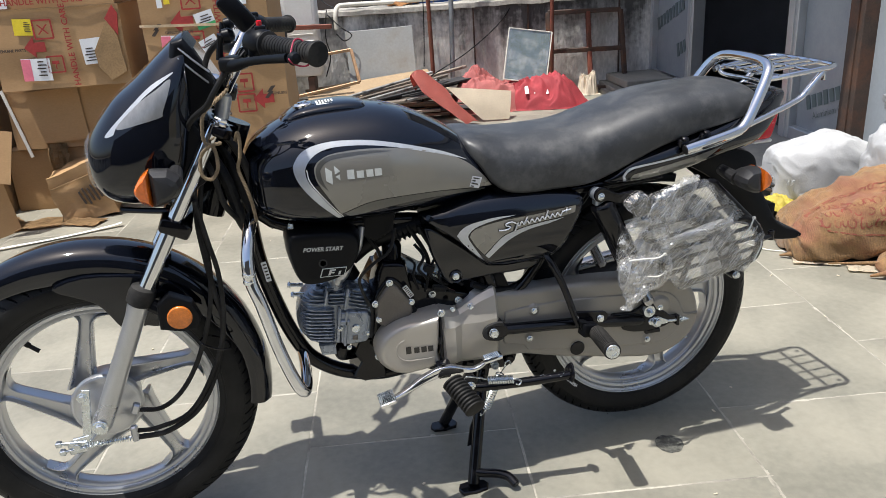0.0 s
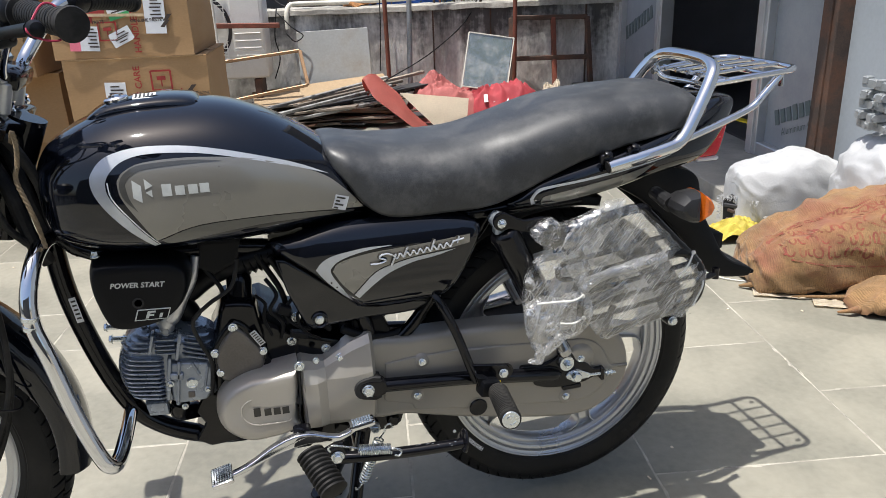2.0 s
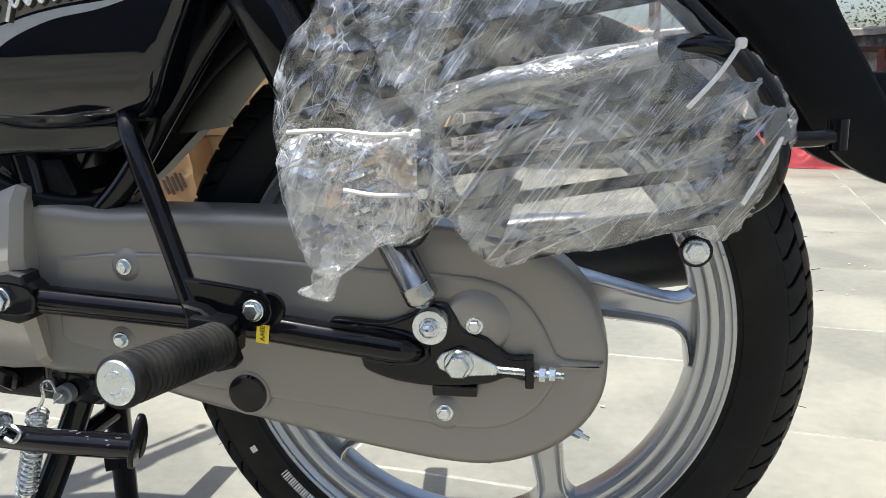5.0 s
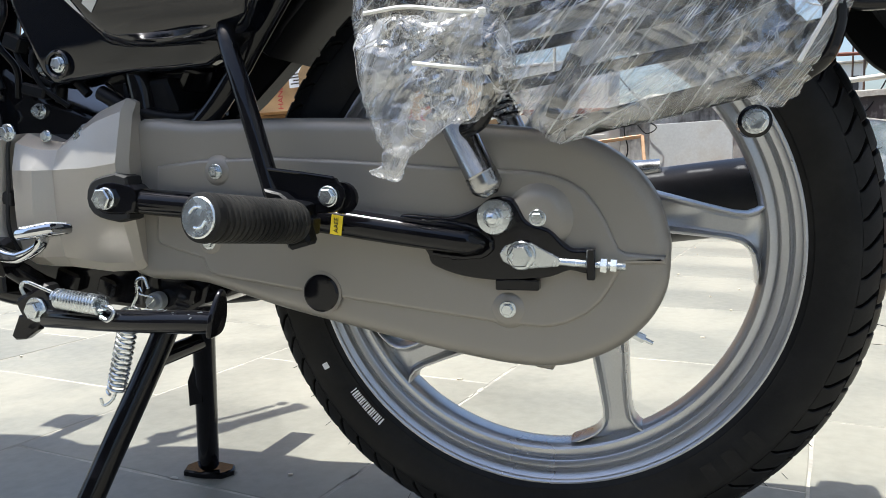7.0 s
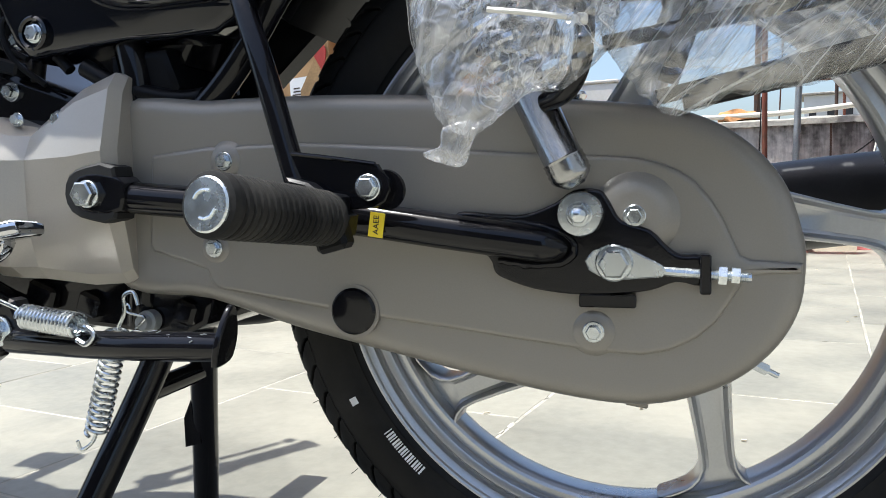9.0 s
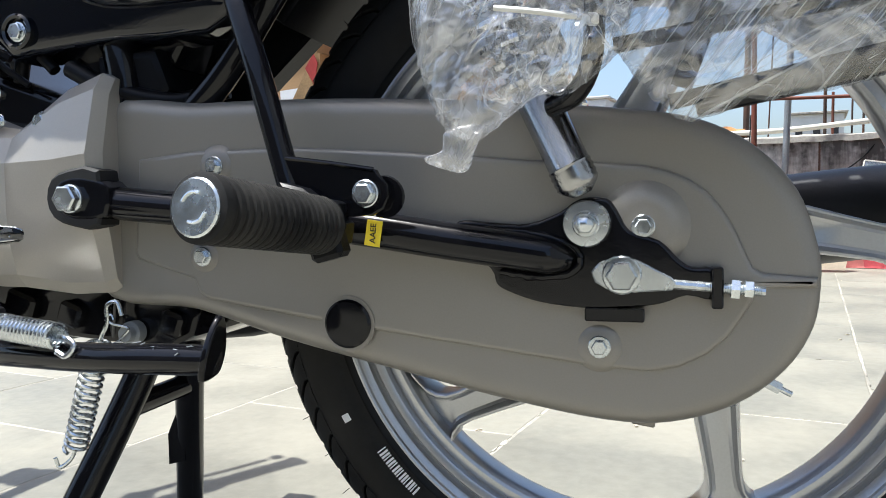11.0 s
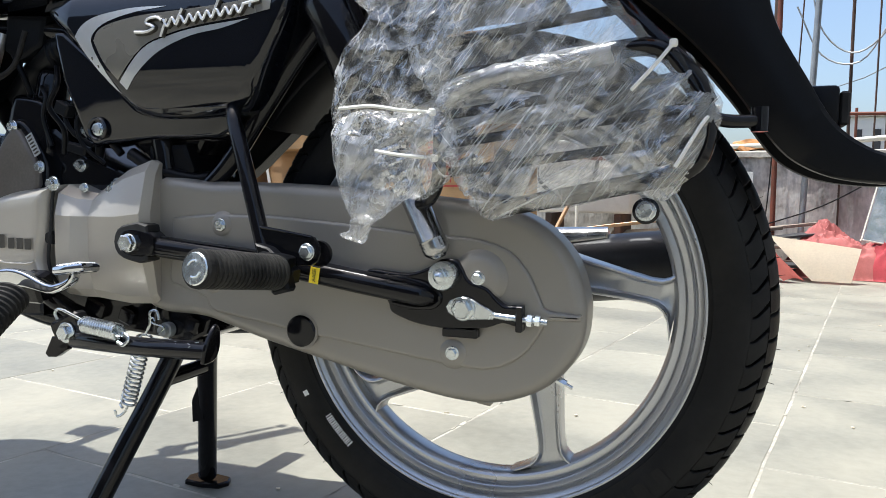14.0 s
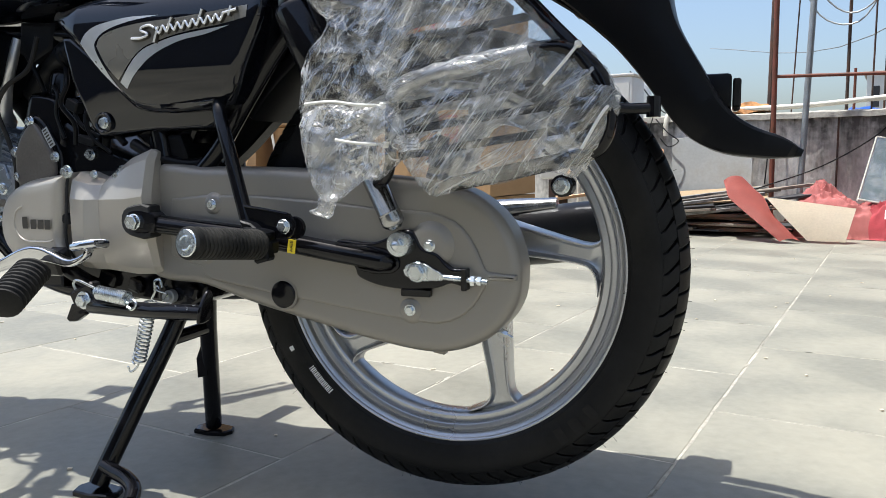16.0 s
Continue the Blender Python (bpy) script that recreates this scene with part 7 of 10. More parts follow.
for s in (-1, 1):
    bm = bmesh.new()
    prism(bm, [(-0.66, 0.606), (-0.60, 0.625), (-0.50, 0.612), (-0.45, 0.592), (-0.415, 0.56), (-0.405, 0.52), (-0.425, 0.497), (-0.48, 0.495), (-0.50, 0.50), (-0.53, 0.50), (-0.548, 0.502), (-0.575, 0.55), (-0.60, 0.572)], s * 0.064, s * 0.050, 0.004, 2, smooth=3)
    part("mudguard_side", bm, GLOSS, fender)
bm = bmesh.new()
prism(bm, [(-0.468, 0.513), (-0.466, 0.565), (-0.44, 0.584), (-0.40, 0.562), (-0.388, 0.525), (-0.397, 0.502), (-0.43, 0.502)], -0.125, -0.10, 0.005, 2)
tube(bm, [(-0.45, -0.11, 0.545), (-0.48, -0.10, 0.56)], 0.014, 10)
ref = part("reflector_bracket", bm, PLASTIC, bike)
bm = bmesh.new()
lathe(bm, [(0.024, 0), (0.024, 0.004), (0.022, 0.006), (0.010, 0.0068), (0, 0.007)], (-0.427, -0.125, 0.535), LEFT, 32)
part("reflector", bm, REFLECTOR, ref, "round amber side reflector")

# front brake drum and linkage
bm = bmesh.new()
lathe(bm, [(0.072, 0.0), (0.073, -0.008), (0.070, -0.014), (0.066, -0.016), (0.060, -0.015), (0.045, -0.020), (0.030, -0.024), (0.022, -0.028), (0.001, -0.028)], FA + Vector((0.005, -0.035, 0.008)), (0, 1, 0), 48)
part("brake_drum", bm, ALLOY, front_wheel, "cast silver front brake drum")
bm = bmesh.new()
slab(bm, (-0.6475, -0.086, 0.338), (0.017, 0.005, 0.110), rot3(0, 9, 0), bev=0.0015)
slab(bm, (-0.668, -0.0875, 0.280), (0.034, 0.006, 0.016), rot3(0, -6, 0), bev=0.0015)
slab(bm, (-0.680, -0.0875, 0.266), (0.034, 0.006, 0.030), rot3(0, -4, 0), bev=0.0015)
arm = part("brake_arm", bm, ZINC, front_wheel, "zinc-plated brake arm")
for p in ((-0.648, -0.088, 0.376), (-0.680, -0.088, 0.268)):
    bolt(p, 0.0075, 0.007, arm)
bm = bmesh.new()
helix(bm, (-0.660, -0.092, 0.268), (-0.575, -0.092, 0.266), 0.0055, 17, 0.0011)
part("return_spring", bm, ZINC, arm)
bm = bmesh.new()
cyl(bm, (-0.715, -0.092, 0.283), (-0.66, -0.092, 0.275), 0.0035)
cyl(bm, (-0.71, -0.092, 0.262), (-0.56, -0.092, 0.268), 0.003)
slab(bm, (-0.712, -0.092, 0.282), (0.012, 0.012, 0.012), bev=0.002)
slab(bm, (-0.708, -0.092, 0.262), (0.012, 0.012, 0.012), bev=0.002)
part("adjuster_rod", bm, ZINC, arm)
bm = bmesh.new()
slab(bm, (-0.565, -0.09, 0.275), (0.014, 0.014, 0.036), bev=0.003)
part("cable_stop", bm, ALLOY, arm)
bm = bmesh.new()
slab(bm, (-0.552, -0.09, 0.333), (0.016, 0.016, 0.022), rot3(0, 25, 0), bev=0.003)
part("cable_stop", bm, ALLOY, arm)
for pts, r in (([(-0.358, -0.10, 0.79), (-0.365, -0.09, 0.711), (-0.363, -0.09, 0.646), (-0.357, -0.09, 0.559), (-0.351, -0.09, 0.494), (-0.378, -0.09, 0.394), (-0.427, -0.09, 0.309), (-0.498, -0.09, 0.266), (-0.56, -0.09, 0.264)], 0.0058),
               ([(-0.345, -0.09, 0.79), (-0.359, -0.09, 0.71), (-0.358, -0.09, 0.608), (-0.376, -0.09, 0.512), (-0.415, -0.09, 0.415), (-0.46, -0.09, 0.35), (-0.504, -0.09, 0.323), (-0.547, -0.09, 0.328)], 0.005),
               ([(-0.362, -0.105, 0.76), (-0.352, -0.10, 0.676), (-0.342, -0.10, 0.593), (-0.352, -0.10, 0.481), (-0.392, -0.095, 0.38), (-0.45, -0.09, 0.30), (-0.52, -0.09, 0.278), (-0.56, -0.09, 0.28)], 0.005)):
    bm = bmesh.new()
    tube(bm, pts, r, 10)
    part("control_cable", bm, RUBBER, bike)
bm = bmesh.new()
tube(bm, [(-0.40, -0.11, 0.468), (-0.372, -0.112, 0.447), (-0.345, -0.10, 0.438), (-0.352, -0.07, 0.442), (-0.385, -0.07, 0.46)], 0.002, 8, closed=True)
part("cable_guide", bm, SATIN, bike)
for pts, r in (([(-0.31, -0.08, 0.985), (-0.292, -0.08, 1.026), (-0.262, -0.11, 1.053), (-0.25, -0.14, 1.058)], 0.0055),
               ([(-0.262, -0.16, 1.005), (-0.292, -0.16, 0.965), (-0.308, -0.15, 0.942), (-0.34, -0.12, 0.915), (-0.36, -0.08, 0.88)], 0.0055),
               ([(-0.31, -0.03, 0.96), (-0.28, -0.06, 0.975), (-0.25, -0.10, 0.99), (-0.22, -0.17, 1.02)], 0.004),
               ([(-0.33, -0.05, 0.90), (-0.28, -0.07, 0.86), (-0.255, -0.06, 0.79), (-0.25, -0.05, 0.72), (-0.22, -0.05, 0.67)], 0.008),
               ([(-0.35, 0.03, 0.88), (-0.30, -0.02, 0.84), (-0.275, -0.04, 0.76), (-0.26, -0.04, 0.70)], 0.009),
               ([(-0.34, -0.08, 0.86), (-0.32, -0.09, 0.80), (-0.31, -0.08, 0.74), (-0.29, -0.06, 0.70)], 0.006),
               ([(-0.33, -0.02, 0.84), (-0.30, -0.05, 0.78), (-0.285, -0.05, 0.70), (-0.27, -0.04, 0.66)], 0.012)):
    bm = bmesh.new()
    tube(bm, pts, r, 10)
    part("control_cable", bm, RUBBER, bike)
rope_pts = [(-0.268, -0.10, 0.962), (-0.29, -0.13, 0.948), (-0.311, -0.14, 0.934), (-0.321, -0.14, 0.913), (-0.323, -0.135, 0.877), (-0.309, -0.13, 0.862), (-0.306, -0.13, 0.837), (-0.309, -0.13, 0.819), (-0.322, -0.13, 0.804), (-0.337, -0.13, 0.814), (-0.335, -0.13, 0.846), (-0.318, -0.135, 0.866), (-0.295, -0.12, 0.868)]
rope_two = [(-0.27, -0.10, 0.865), (-0.263, -0.11, 0.881), (-0.262, -0.11, 0.86), (-0.266, -0.11, 0.834), (-0.272, -0.11, 0.812), (-0.263, -0.115, 0.777), (-0.256, -0.115, 0.742), (-0.253, -0.11, 0.705)]
for line in (rope_pts, rope_two):
    smooth_line = catmull(line, 8)
    for ph in (0, 2.1, 4.2):
        bm = bmesh.new()
        pts = []
        for i, p in enumerate(smooth_line):
            q = smooth_line[min(i + 1, len(smooth_line) - 1)] - smooth_line[max(i - 1, 0)]
            s, u = frame_of(q)
            pts.append(p + 0.0019 * (math.cos(i * 1.1 + ph) * s + math.sin(i * 1.1 + ph) * u))
        tube(bm, pts, 0.0021, 6, smooth=False)
        part("jute_strand", bm, ROPE, bike, "frayed jute string")

# frame
bm = bmesh.new()
tube(bm, [(-0.275, 0, 0.80), (-0.270, 0, 0.70), (-0.262, 0, 0.58), (-0.232, 0, 0.45), (-0.200, 0, 0.365), (-0.169, 0, 0.322), (-0.113, 0, 0.285), (-0.04, 0, 0.264), (0.02, 0, 0.264), (0.09, 0, 0.272), (0.20, 0, 0.285)], 0.0170, 16)
frame_tube = part("frame", bm, SATIN, bike, "black tubular cradle frame", angle=60)
for y in (-0.055, 0.055):
    bm = bmesh.new()
    tube(bm, [(-0.27, y * 0.4, 0.735), (-0.20, y, 0.672), (0.026, y, 0.652), (0.14, y, 0.637), (0.24, y, 0.66), (0.45, y * 1.6, 0.675), (0.62, y * 1.9, 0.69)], 0.014, 12)
    part("frame_tube", bm, SATIN, frame_tube, angle=60)
    bm = bmesh.new()
    tube(bm, [(0.14, y, 0.637), (0.21, y * 1.4, 0.53), (0.23, y * 1.5, 0.42), (0.21, y * 1.3, 0.27)], 0.014, 12)
    part("frame_tube", bm, SATIN, frame_tube, angle=60)
bm = bmesh.new()
prism(bm, [(-0.088, 0.345), (-0.070, 0.378), (-0.040, 0.372), (-0.022, 0.330), (-0.02, 0.270), (-0.07, 0.268), (-0.095, 0.285), (-0.075, 0.318)][::-1], -0.040, 0.040, 0.003, 1)
part("engine_mount", bm, SATIN, frame_tube)
for y in (-0.08,):
    bm = bmesh.new()
    tube(bm, [(0.26, y, 0.43), (0.31, y, 0.475), (0.356, y, 0.536), (0.395, y, 0.588), (0.432, y, 0.632), (0.455, y * 1.05, 0.665)], 0.0115, 12)
    part("frame_tube", bm, SATIN, frame_tube, angle=60)
bm = bmesh.new()
prism(bm, [(0.25, 0.44), (0.304, 0.481), (0.358, 0.529), (0.380, 0.556), (0.406, 0.593), (0.440, 0.640), (0.45, 0.668), (0.25, 0.662)], 0.0, 0.028, 0.003, 1)
part("inner_panel", bm, PLASTIC, bike, "matt black panel in front of the rear wheel")
bm = bmesh.new()
prism(bm, [(0.13, 0.655), (0.20, 0.67), (0.345, 0.66), (0.305, 0.56), (0.262, 0.49), (0.20, 0.47), (0.165, 0.50), (0.145, 0.56)], -0.07, 0.07, 0.006, 2)
part("air_box", bm, SATIN, bike)

# chrome crash guard
bm = bmesh.new()
tube(bm, [(-0.25, -0.03, 0.70), (-0.262, -0.08, 0.705), (-0.272, -0.13, 0.685), (-0.281, -0.158, 0.64), (-0.280, -0.165, 0.60), (-0.268, -0.172, 0.555), (-0.248, -0.18, 0.46), (-0.226, -0.187, 0.385), (-0.214, -0.185, 0.358), (-0.205, -0.165, 0.35), (-0.20, -0.10, 0.352), (-0.20, 0.0, 0.353), (-0.20, 0.09, 0.352)], 0.0125, 16, k=7)
guard = part("crash_guard", bm, CHROME, bike, "chrome tube crash guard", angle=60)
bm = bmesh.new()
slab(bm, (-0.2515, -0.0172, 0.561), (0.011, 0.001, 0.046), rot3(0, -8, 0))
sticker = part("frame_sticker", bm, PAPER, frame_tube, "small white printed sticker")
for i in range(5):
    bm = bmesh.new()
    slab(bm, (-0.2535 + i * 0.0011, -0.0180, 0.5775 - i * 0.0078), (0.007, 0.0006, 0.003), rot3(0, -8, 0))
    part("sticker_bar", bm, DARK_PRINT, sticker)
for z in (0.615, 0.60):
    bm = bmesh.new()
    lathe(bm, [(0.0132, 0), (0.0132, 0.007)], (-0.2825, -0.164, z), (0.15, -0.1, 1), 16)
    part("guard_clamp", bm, ZINC, guard)

# side covers, bulging out above and tucked in below
def bulge(x, z):
    w = max(0.0, min(1.0, (z - 0.535) / 0.07))
    return 0.548 + (x - 0.548) * (1 - 0.0215 * w), 0.955 + (z - 0.955) * (1 - 0.0215 * w)


COVER = [bulge(*q) for q in [(0.062, 0.664), (0.10, 0.670), (0.17, 0.684), (0.254, 0.688), (0.34, 0.684), (0.406, 0.672), (0.424, 0.658), (0.420, 0.633), (0.395, 0.585), (0.370, 0.545), (0.345, 0.532), (0.258, 0.528), (0.213, 0.534), (0.195, 0.549), (0.129, 0.606), (0.087, 0.638)]]
for s in (-1, 1):
    bm = bmesh.new()
    prism(bm, COVER if s < 0 else [(min(x, 0.27 + (x - 0.27) * 0.35), z) for x, z in COVER], s * 0.119, s * 0.07, 0.012, 4, smooth=3)
    bmesh.ops.triangulate(bm, faces=[f for f in bm.faces if len(f.verts) > 4])
    for i in range(13):
        bmesh.ops.bisect_plane(bm, geom=bm.verts[:] + bm.edges[:] + bm.faces[:], plane_co=(0, 0, 0.54 + 0.011 * i), plane_no=(0, 0, 1))
    for i in range(17):
        bmesh.ops.bisect_plane(bm, geom=bm.verts[:] + bm.edges[:] + bm.faces[:], plane_co=(0.09 + 0.02 * i, 0, 0), plane_no=(1, 0, 0))
    for v in bm.verts:
        if abs(v.co.y) > 0.1:
            w = max(0.0, min(1.0, (v.co.z - 0.535) / 0.07))
            e = max(0.0, min(1.0, (v.co.x - 0.07) / 0.06))
            v.co.y += s * (0.022 * (1 - (1 - w) ** 2.4) * (0.35 + 0.65 * e) - 0.004 - 0.011 * max(0.0, (v.co.z - 0.642) / 0.036) ** 2)
    ob = keep_surface(part("side_cover", bm, GLOSS, bike, "glossy black side panel with grey graphic" if s < 0 else "glossy black side panel", angle=50))
    side = ob if s < 0 else side
decal("side_band", [bulge(*q) for q in [(0.132, 0.616), (0.142, 0.628), (0.16, 0.637), (0.188, 0.642), (0.222, 0.645), (0.265, 0.644), (0.222, 0.640), (0.191, 0.634), (0.171, 0.627), (0.159, 0.617), (0.157, 0.608), (0.167, 0.592), (0.197, 0.555), (0.182, 0.566), (0.151, 0.593)]], side, SILVER_DECAL, side)
decal("side_panel", [bulge(*q) for q in [(0.160, 0.610), (0.168, 0.622), (0.191, 0.630), (0.235, 0.636), (0.307, 0.6395), (0.402, 0.647), (0.40, 0.632), (0.363, 0.626), (0.306, 0.620), (0.265, 0.612), (0.231, 0.60), (0.196, 0.568), (0.176, 0.587)]], side, GREY_DECAL, side)
decal("side_streak", [bulge(*q) for q in [(0.198, 0.566), (0.231, 0.598), (0.264, 0.6095), (0.305, 0.6175), (0.375, 0.624), (0.338, 0.615), (0.297, 0.609), (0.255, 0.595), (0.225, 0.575), (0.207, 0.558)]], side, SILVER_DECAL, side)
# raised flowing emblem in plain strokes
X0, Z0 = 0.2325, 0.621
strokes = [[(0.038, 0.015), (0.030, 0.021), (0.018, 0.020), (0.015, 0.014), (0.022, 0.010), (0.026, 0.005), (0.014, 0.001), (-0.002, 0.003)], [(0.036, -0.010), (0.041, 0.006), (0.045, 0.016)], [(0.058, 0.006), (0.067, 0.028)], [(0.110, 0.010), (0.117, 0.033)],
           [(x, 0.012 + 0.0055 * math.cos(i * math.pi) + (x - 0.09) * 0.04) for i, x in enumerate([0.040 + 0.0062 * k for k in range(19)])], [(0.150, 0.020), (0.172, 0.023)], [(0.163, 0.030), (0.159, 0.014)]]
for st in strokes:
    for rad, mt, dy in ((0.0046, DARK_PRINT, 0.0), (0.0030, EMBLEM, -0.0020)):
        bm = bmesh.new()
        pts = []
        for a, b in st:
            x, z = X0 + a * 0.93, Z0 + b * 0.72 + a * 0.065
            hit = SURF[side.name].ray_cast(Vector((x, -1, z)), Vector((0, 1, 0)))[0]
            pts.append((x, (hit.y if hit else -0.137) - 0.0012 + dy, z))
        tube(bm, pts, rad, 8, k=5, flat=0.7)
        part("emblem_stroke", bm, mt, side)
bm = bmesh.new()
prism(bm, [(0.078, 0.640), (0.117, 0.512), (0.14, 0.500), (0.155, 0.502), (0.231, 0.507), (0.312, 0.508), (0.335, 0.532), (0.258, 0.535), (0.213, 0.54), (0.195, 0.556), (0.129, 0.613)][::-1], -0.110, -0.07, 0.006, 3, smooth=2)
for v in bm.verts:
    v.co.y += max(0.0, 0.545 - v.co.z) * 0.26
lower = part("lower_cover", bm, GLOSS, bike, "dark lower side panel")
bm = bmesh.new()
lathe(bm, [(0.0125, -0.006), (0.0145, 0.0015), (0.0125, 0.0030), (0.0105, 0.0015), (0.0100, -0.004)], (0.142, -0.1045, 0.519), LEFT, 24)
part("bolt_cup", bm, GLOSS, lower)
bolt((0.142, -0.1035, 0.519), 0.0068, 0.005, lower, flange=1.2)

# engine
bm = bmesh.new()
prism(bm, [(-0.045, 0.36), (-0.045, 0.47), (-0.015, 0.52), (0.05, 0.525), (0.10, 0.49), (0.2, 0.455), (0.24, 0.41), (0.23, 0.32), (0.12, 0.29), (0.0, 0.30)], -0.080, 0.09, 0.008, 2)
crankcase = part("crankcase", bm, SATIN, bike, "black engine crankcase")
bm = bmesh.new()
prism(bm, [(-0.040, 0.452), (-0.041, 0.484), (-0.028, 0.510), (-0.010, 0.531), (0.004, 0.535), (0.018, 0.526), (0.034, 0.504), (0.049, 0.480), (0.050, 0.460), (0.050, 0.440), (-0.02, 0.425), (-0.040, 0.438)], -0.094, -0.05, 0.006, 3, smooth=2)
part("cam_chain_rim", bm, SATIN, crankcase)
bm = bmesh.new()
prism(bm, [(-0.035, 0.450), (-0.034, 0.480), (-0.021, 0.504), (-0.006, 0.520), (0.004, 0.523), (0.014, 0.515), (0.027, 0.496), (0.040, 0.476), (0.042, 0.462), (0.036, 0.440), (-0.02, 0.425), (-0.034, 0.440)], -0.100, -0.07, 0.005, 3, smooth=2)
part("cam_chain_cover", bm, CASING, crankcase, "grey-brown cast engine side cover")
bm = bmesh.new()
casting(bm, [(-0.036, 0.505), (-0.026, 0.540), (-0.018, 0.566), (-0.008, 0.572), (0.030, 0.566), (0.042, 0.560), (0.046, 0.530), (0.052, 0.490), (0.040, 0.470), (0.0, 0.480)], -0.02, -0.088, 0.25)
part("starter_cover", bm, SATIN, crankcase, "glossy black starter housing", angle=40)
bm = bmesh.new()
lathe(bm, [(0.0, 0.068), (0.012, 0.067), (0.019, 0.061), (0.0215, 0.052), (0.0215, 0.0), (0.024, -0.002), (0.024, -0.012)], (0.012, -0.052, 0.538), (0.10, 0.10, 1), 28)
part("starter_motor", bm, SATIN, crankcase, "round black starter motor")
bm = bmesh.new()
slab(bm, (0.0355, -0.1010, 0.501), (0.011, 0.001, 0.030), rot3(0, -30, 0))
stick_on = part("barcode_label", bm, SILVER_DECAL, crankcase, "grey barcode label")
for i in range(6):
    bm = bmesh.new()
    slab(bm, (0.0295 + i * 0.0024, -0.1018, 0.5110 - i * 0.0040), (0.007, 0.0006, 0.0020), rot3(0, -30, 0))
    part("label_bar", bm, DARK_PRINT, stick_on)
for p in ((-0.002, -0.097, 0.525), (-0.036, -0.095, 0.481), (0.041, -0.096, 0.473), (-0.031, -0.097, 0.445)):
    bolt(p, 0.0055, 0.006, crankcase)
for p in ((0.092, -0.080, 0.476), (0.15, -0.08, 0.452), (-0.038, -0.075, 0.345), (0.104, -0.08, 0.52), (0.17, -0.11, 0.445)):
    bolt(p, 0.006, 0.008, crankcase)
def magneto_lean(x, z):
    return -0.10 * (x - 0.02)


bm = bmesh.new()
casting(bm, [(0.097, 0.452), (0.079, 0.450), (0.050, 0.446), (0.014, 0.441), (-0.015, 0.430), (-0.036, 0.411), (-0.046, 0.388), (-0.047, 0.363), (-0.038, 0.341), (-0.016, 0.322), (0.010, 0.314), (0.040, 0.317), (0.066, 0.321), (0.090, 0.330), (0.0925, 0.338), (0.0875, 0.356), (0.093, 0.394)], -0.075, -0.1345, 0.22, lean=magneto_lean)
mag = keep_surface(part("magneto_cover", bm, BRONZE_LIGHT, crankcase, "warm grey magneto cover", angle=40))
oval = [(-0.006, 0.382), (0.0, 0.396), (0.018, 0.404), (0.050, 0.405), (0.079, 0.404), (0.0795, 0.380), (0.0745, 0.357), (0.045, 0.353), (0.014, 0.354), (-0.002, 0.365)]


def on_cover(x, z):
    hit = SURF[mag.name].ray_cast(Vector((x, -1, z)), Vector((0, 1, 0)))[0]
    return hit.y if hit else -0.134


bm = bmesh.new()
line = flow(oval[4:] + oval[:5], 4, 80)[8:-12]
tube(bm, [(x, on_cover(x, z) + 0.0004, z) for x, z in line], 0.0016, 8, smooth=False)
part("cover_ridge", bm, BRONZE_LIGHT, mag)
for x0, h in ((0.014, 0.017), (0.0315, 0.0135), (0.047, 0.0135), (0.0615, 0.0135)):
    decal("cover_mark", [(x0, 0.371), (x0, 0.371 + h), (x0 + 0.0115, 0.3713 + h), (x0 + 0.0115, 0.3713)], mag, DARK_PRINT, mag, lift=0.0022, step=0.004)
bm = bmesh.new()
cols = (0.0985, 0.104, 0.126, 0.142, 0.190, 0.223, 0.2295)
rows = ((0.318, 0.316, 0.314, 0.313, 0.308, 0.310, 0.314), (0.326, 0.326, 0.325, 0.324, 0.318, 0.319, 0.322), (0.350, 0.350, 0.349, 0.350, 0.348, 0.352, 0.353), (0.372, 0.372, 0.372, 0.372, 0.372, 0.372, 0.372), (0.414, 0.414, 0.413, 0.413, 0.414, 0.418, 0.419), (0.440, 0.441, 0.434, 0.433, 0.458, 0.468, 0.465), (0.4495, 0.4515, 0.4435, 0.441, 0.470, 0.4815, 0.478))
deep = ((-0.112, -0.114, -0.113, -0.106, -0.104, -0.104, -0.100), (-0.124, -0.129, -0.127, -0.115, -0.112, -0.112, -0.106), (-0.128, -0.135, -0.135, -0.1215, -0.119, -0.1215, -0.112), (-0.129, -0.136, -0.1365, -0.1235, -0.1255, -0.128, -0.116), (-0.129, -0.136, -0.134, -0.1235, -0.1305, -0.130, -0.118), (-0.124, -0.129, -0.122, -0.1145, -0.118, -0.117, -0.108), (-0.110, -0.112, -0.108, -0.104, -0.106, -0.106, -0.100))
vs = [[bm.verts.new((cols[i], deep[j][i], rows[j][i])) for i in range(7)] for j in range(7)]
for j in range(6):
    for i in range(6):
        bm.faces.new((vs[j][i], vs[j][i + 1], vs[j + 1][i + 1], vs[j + 1][i]))
bmesh.ops.subdivide_edges(bm, edges=bm.edges[:], cuts=2, use_grid_fill=True)
rim_edges = [e for e in bm.edges if e.is_boundary]
made = bmesh.ops.extrude_edge_only(bm, edges=rim_edges)["geom"]
for v in made:
    if isinstance(v, bmesh.types.BMVert):
        v.co.y = -0.072
sprocket = part("sprocket_cover", bm, BRONZE_LIGHT, crankcase, "warm grey sprocket cover", angle=16)
# black cord painted as the shade in the joint between the covers
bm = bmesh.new()
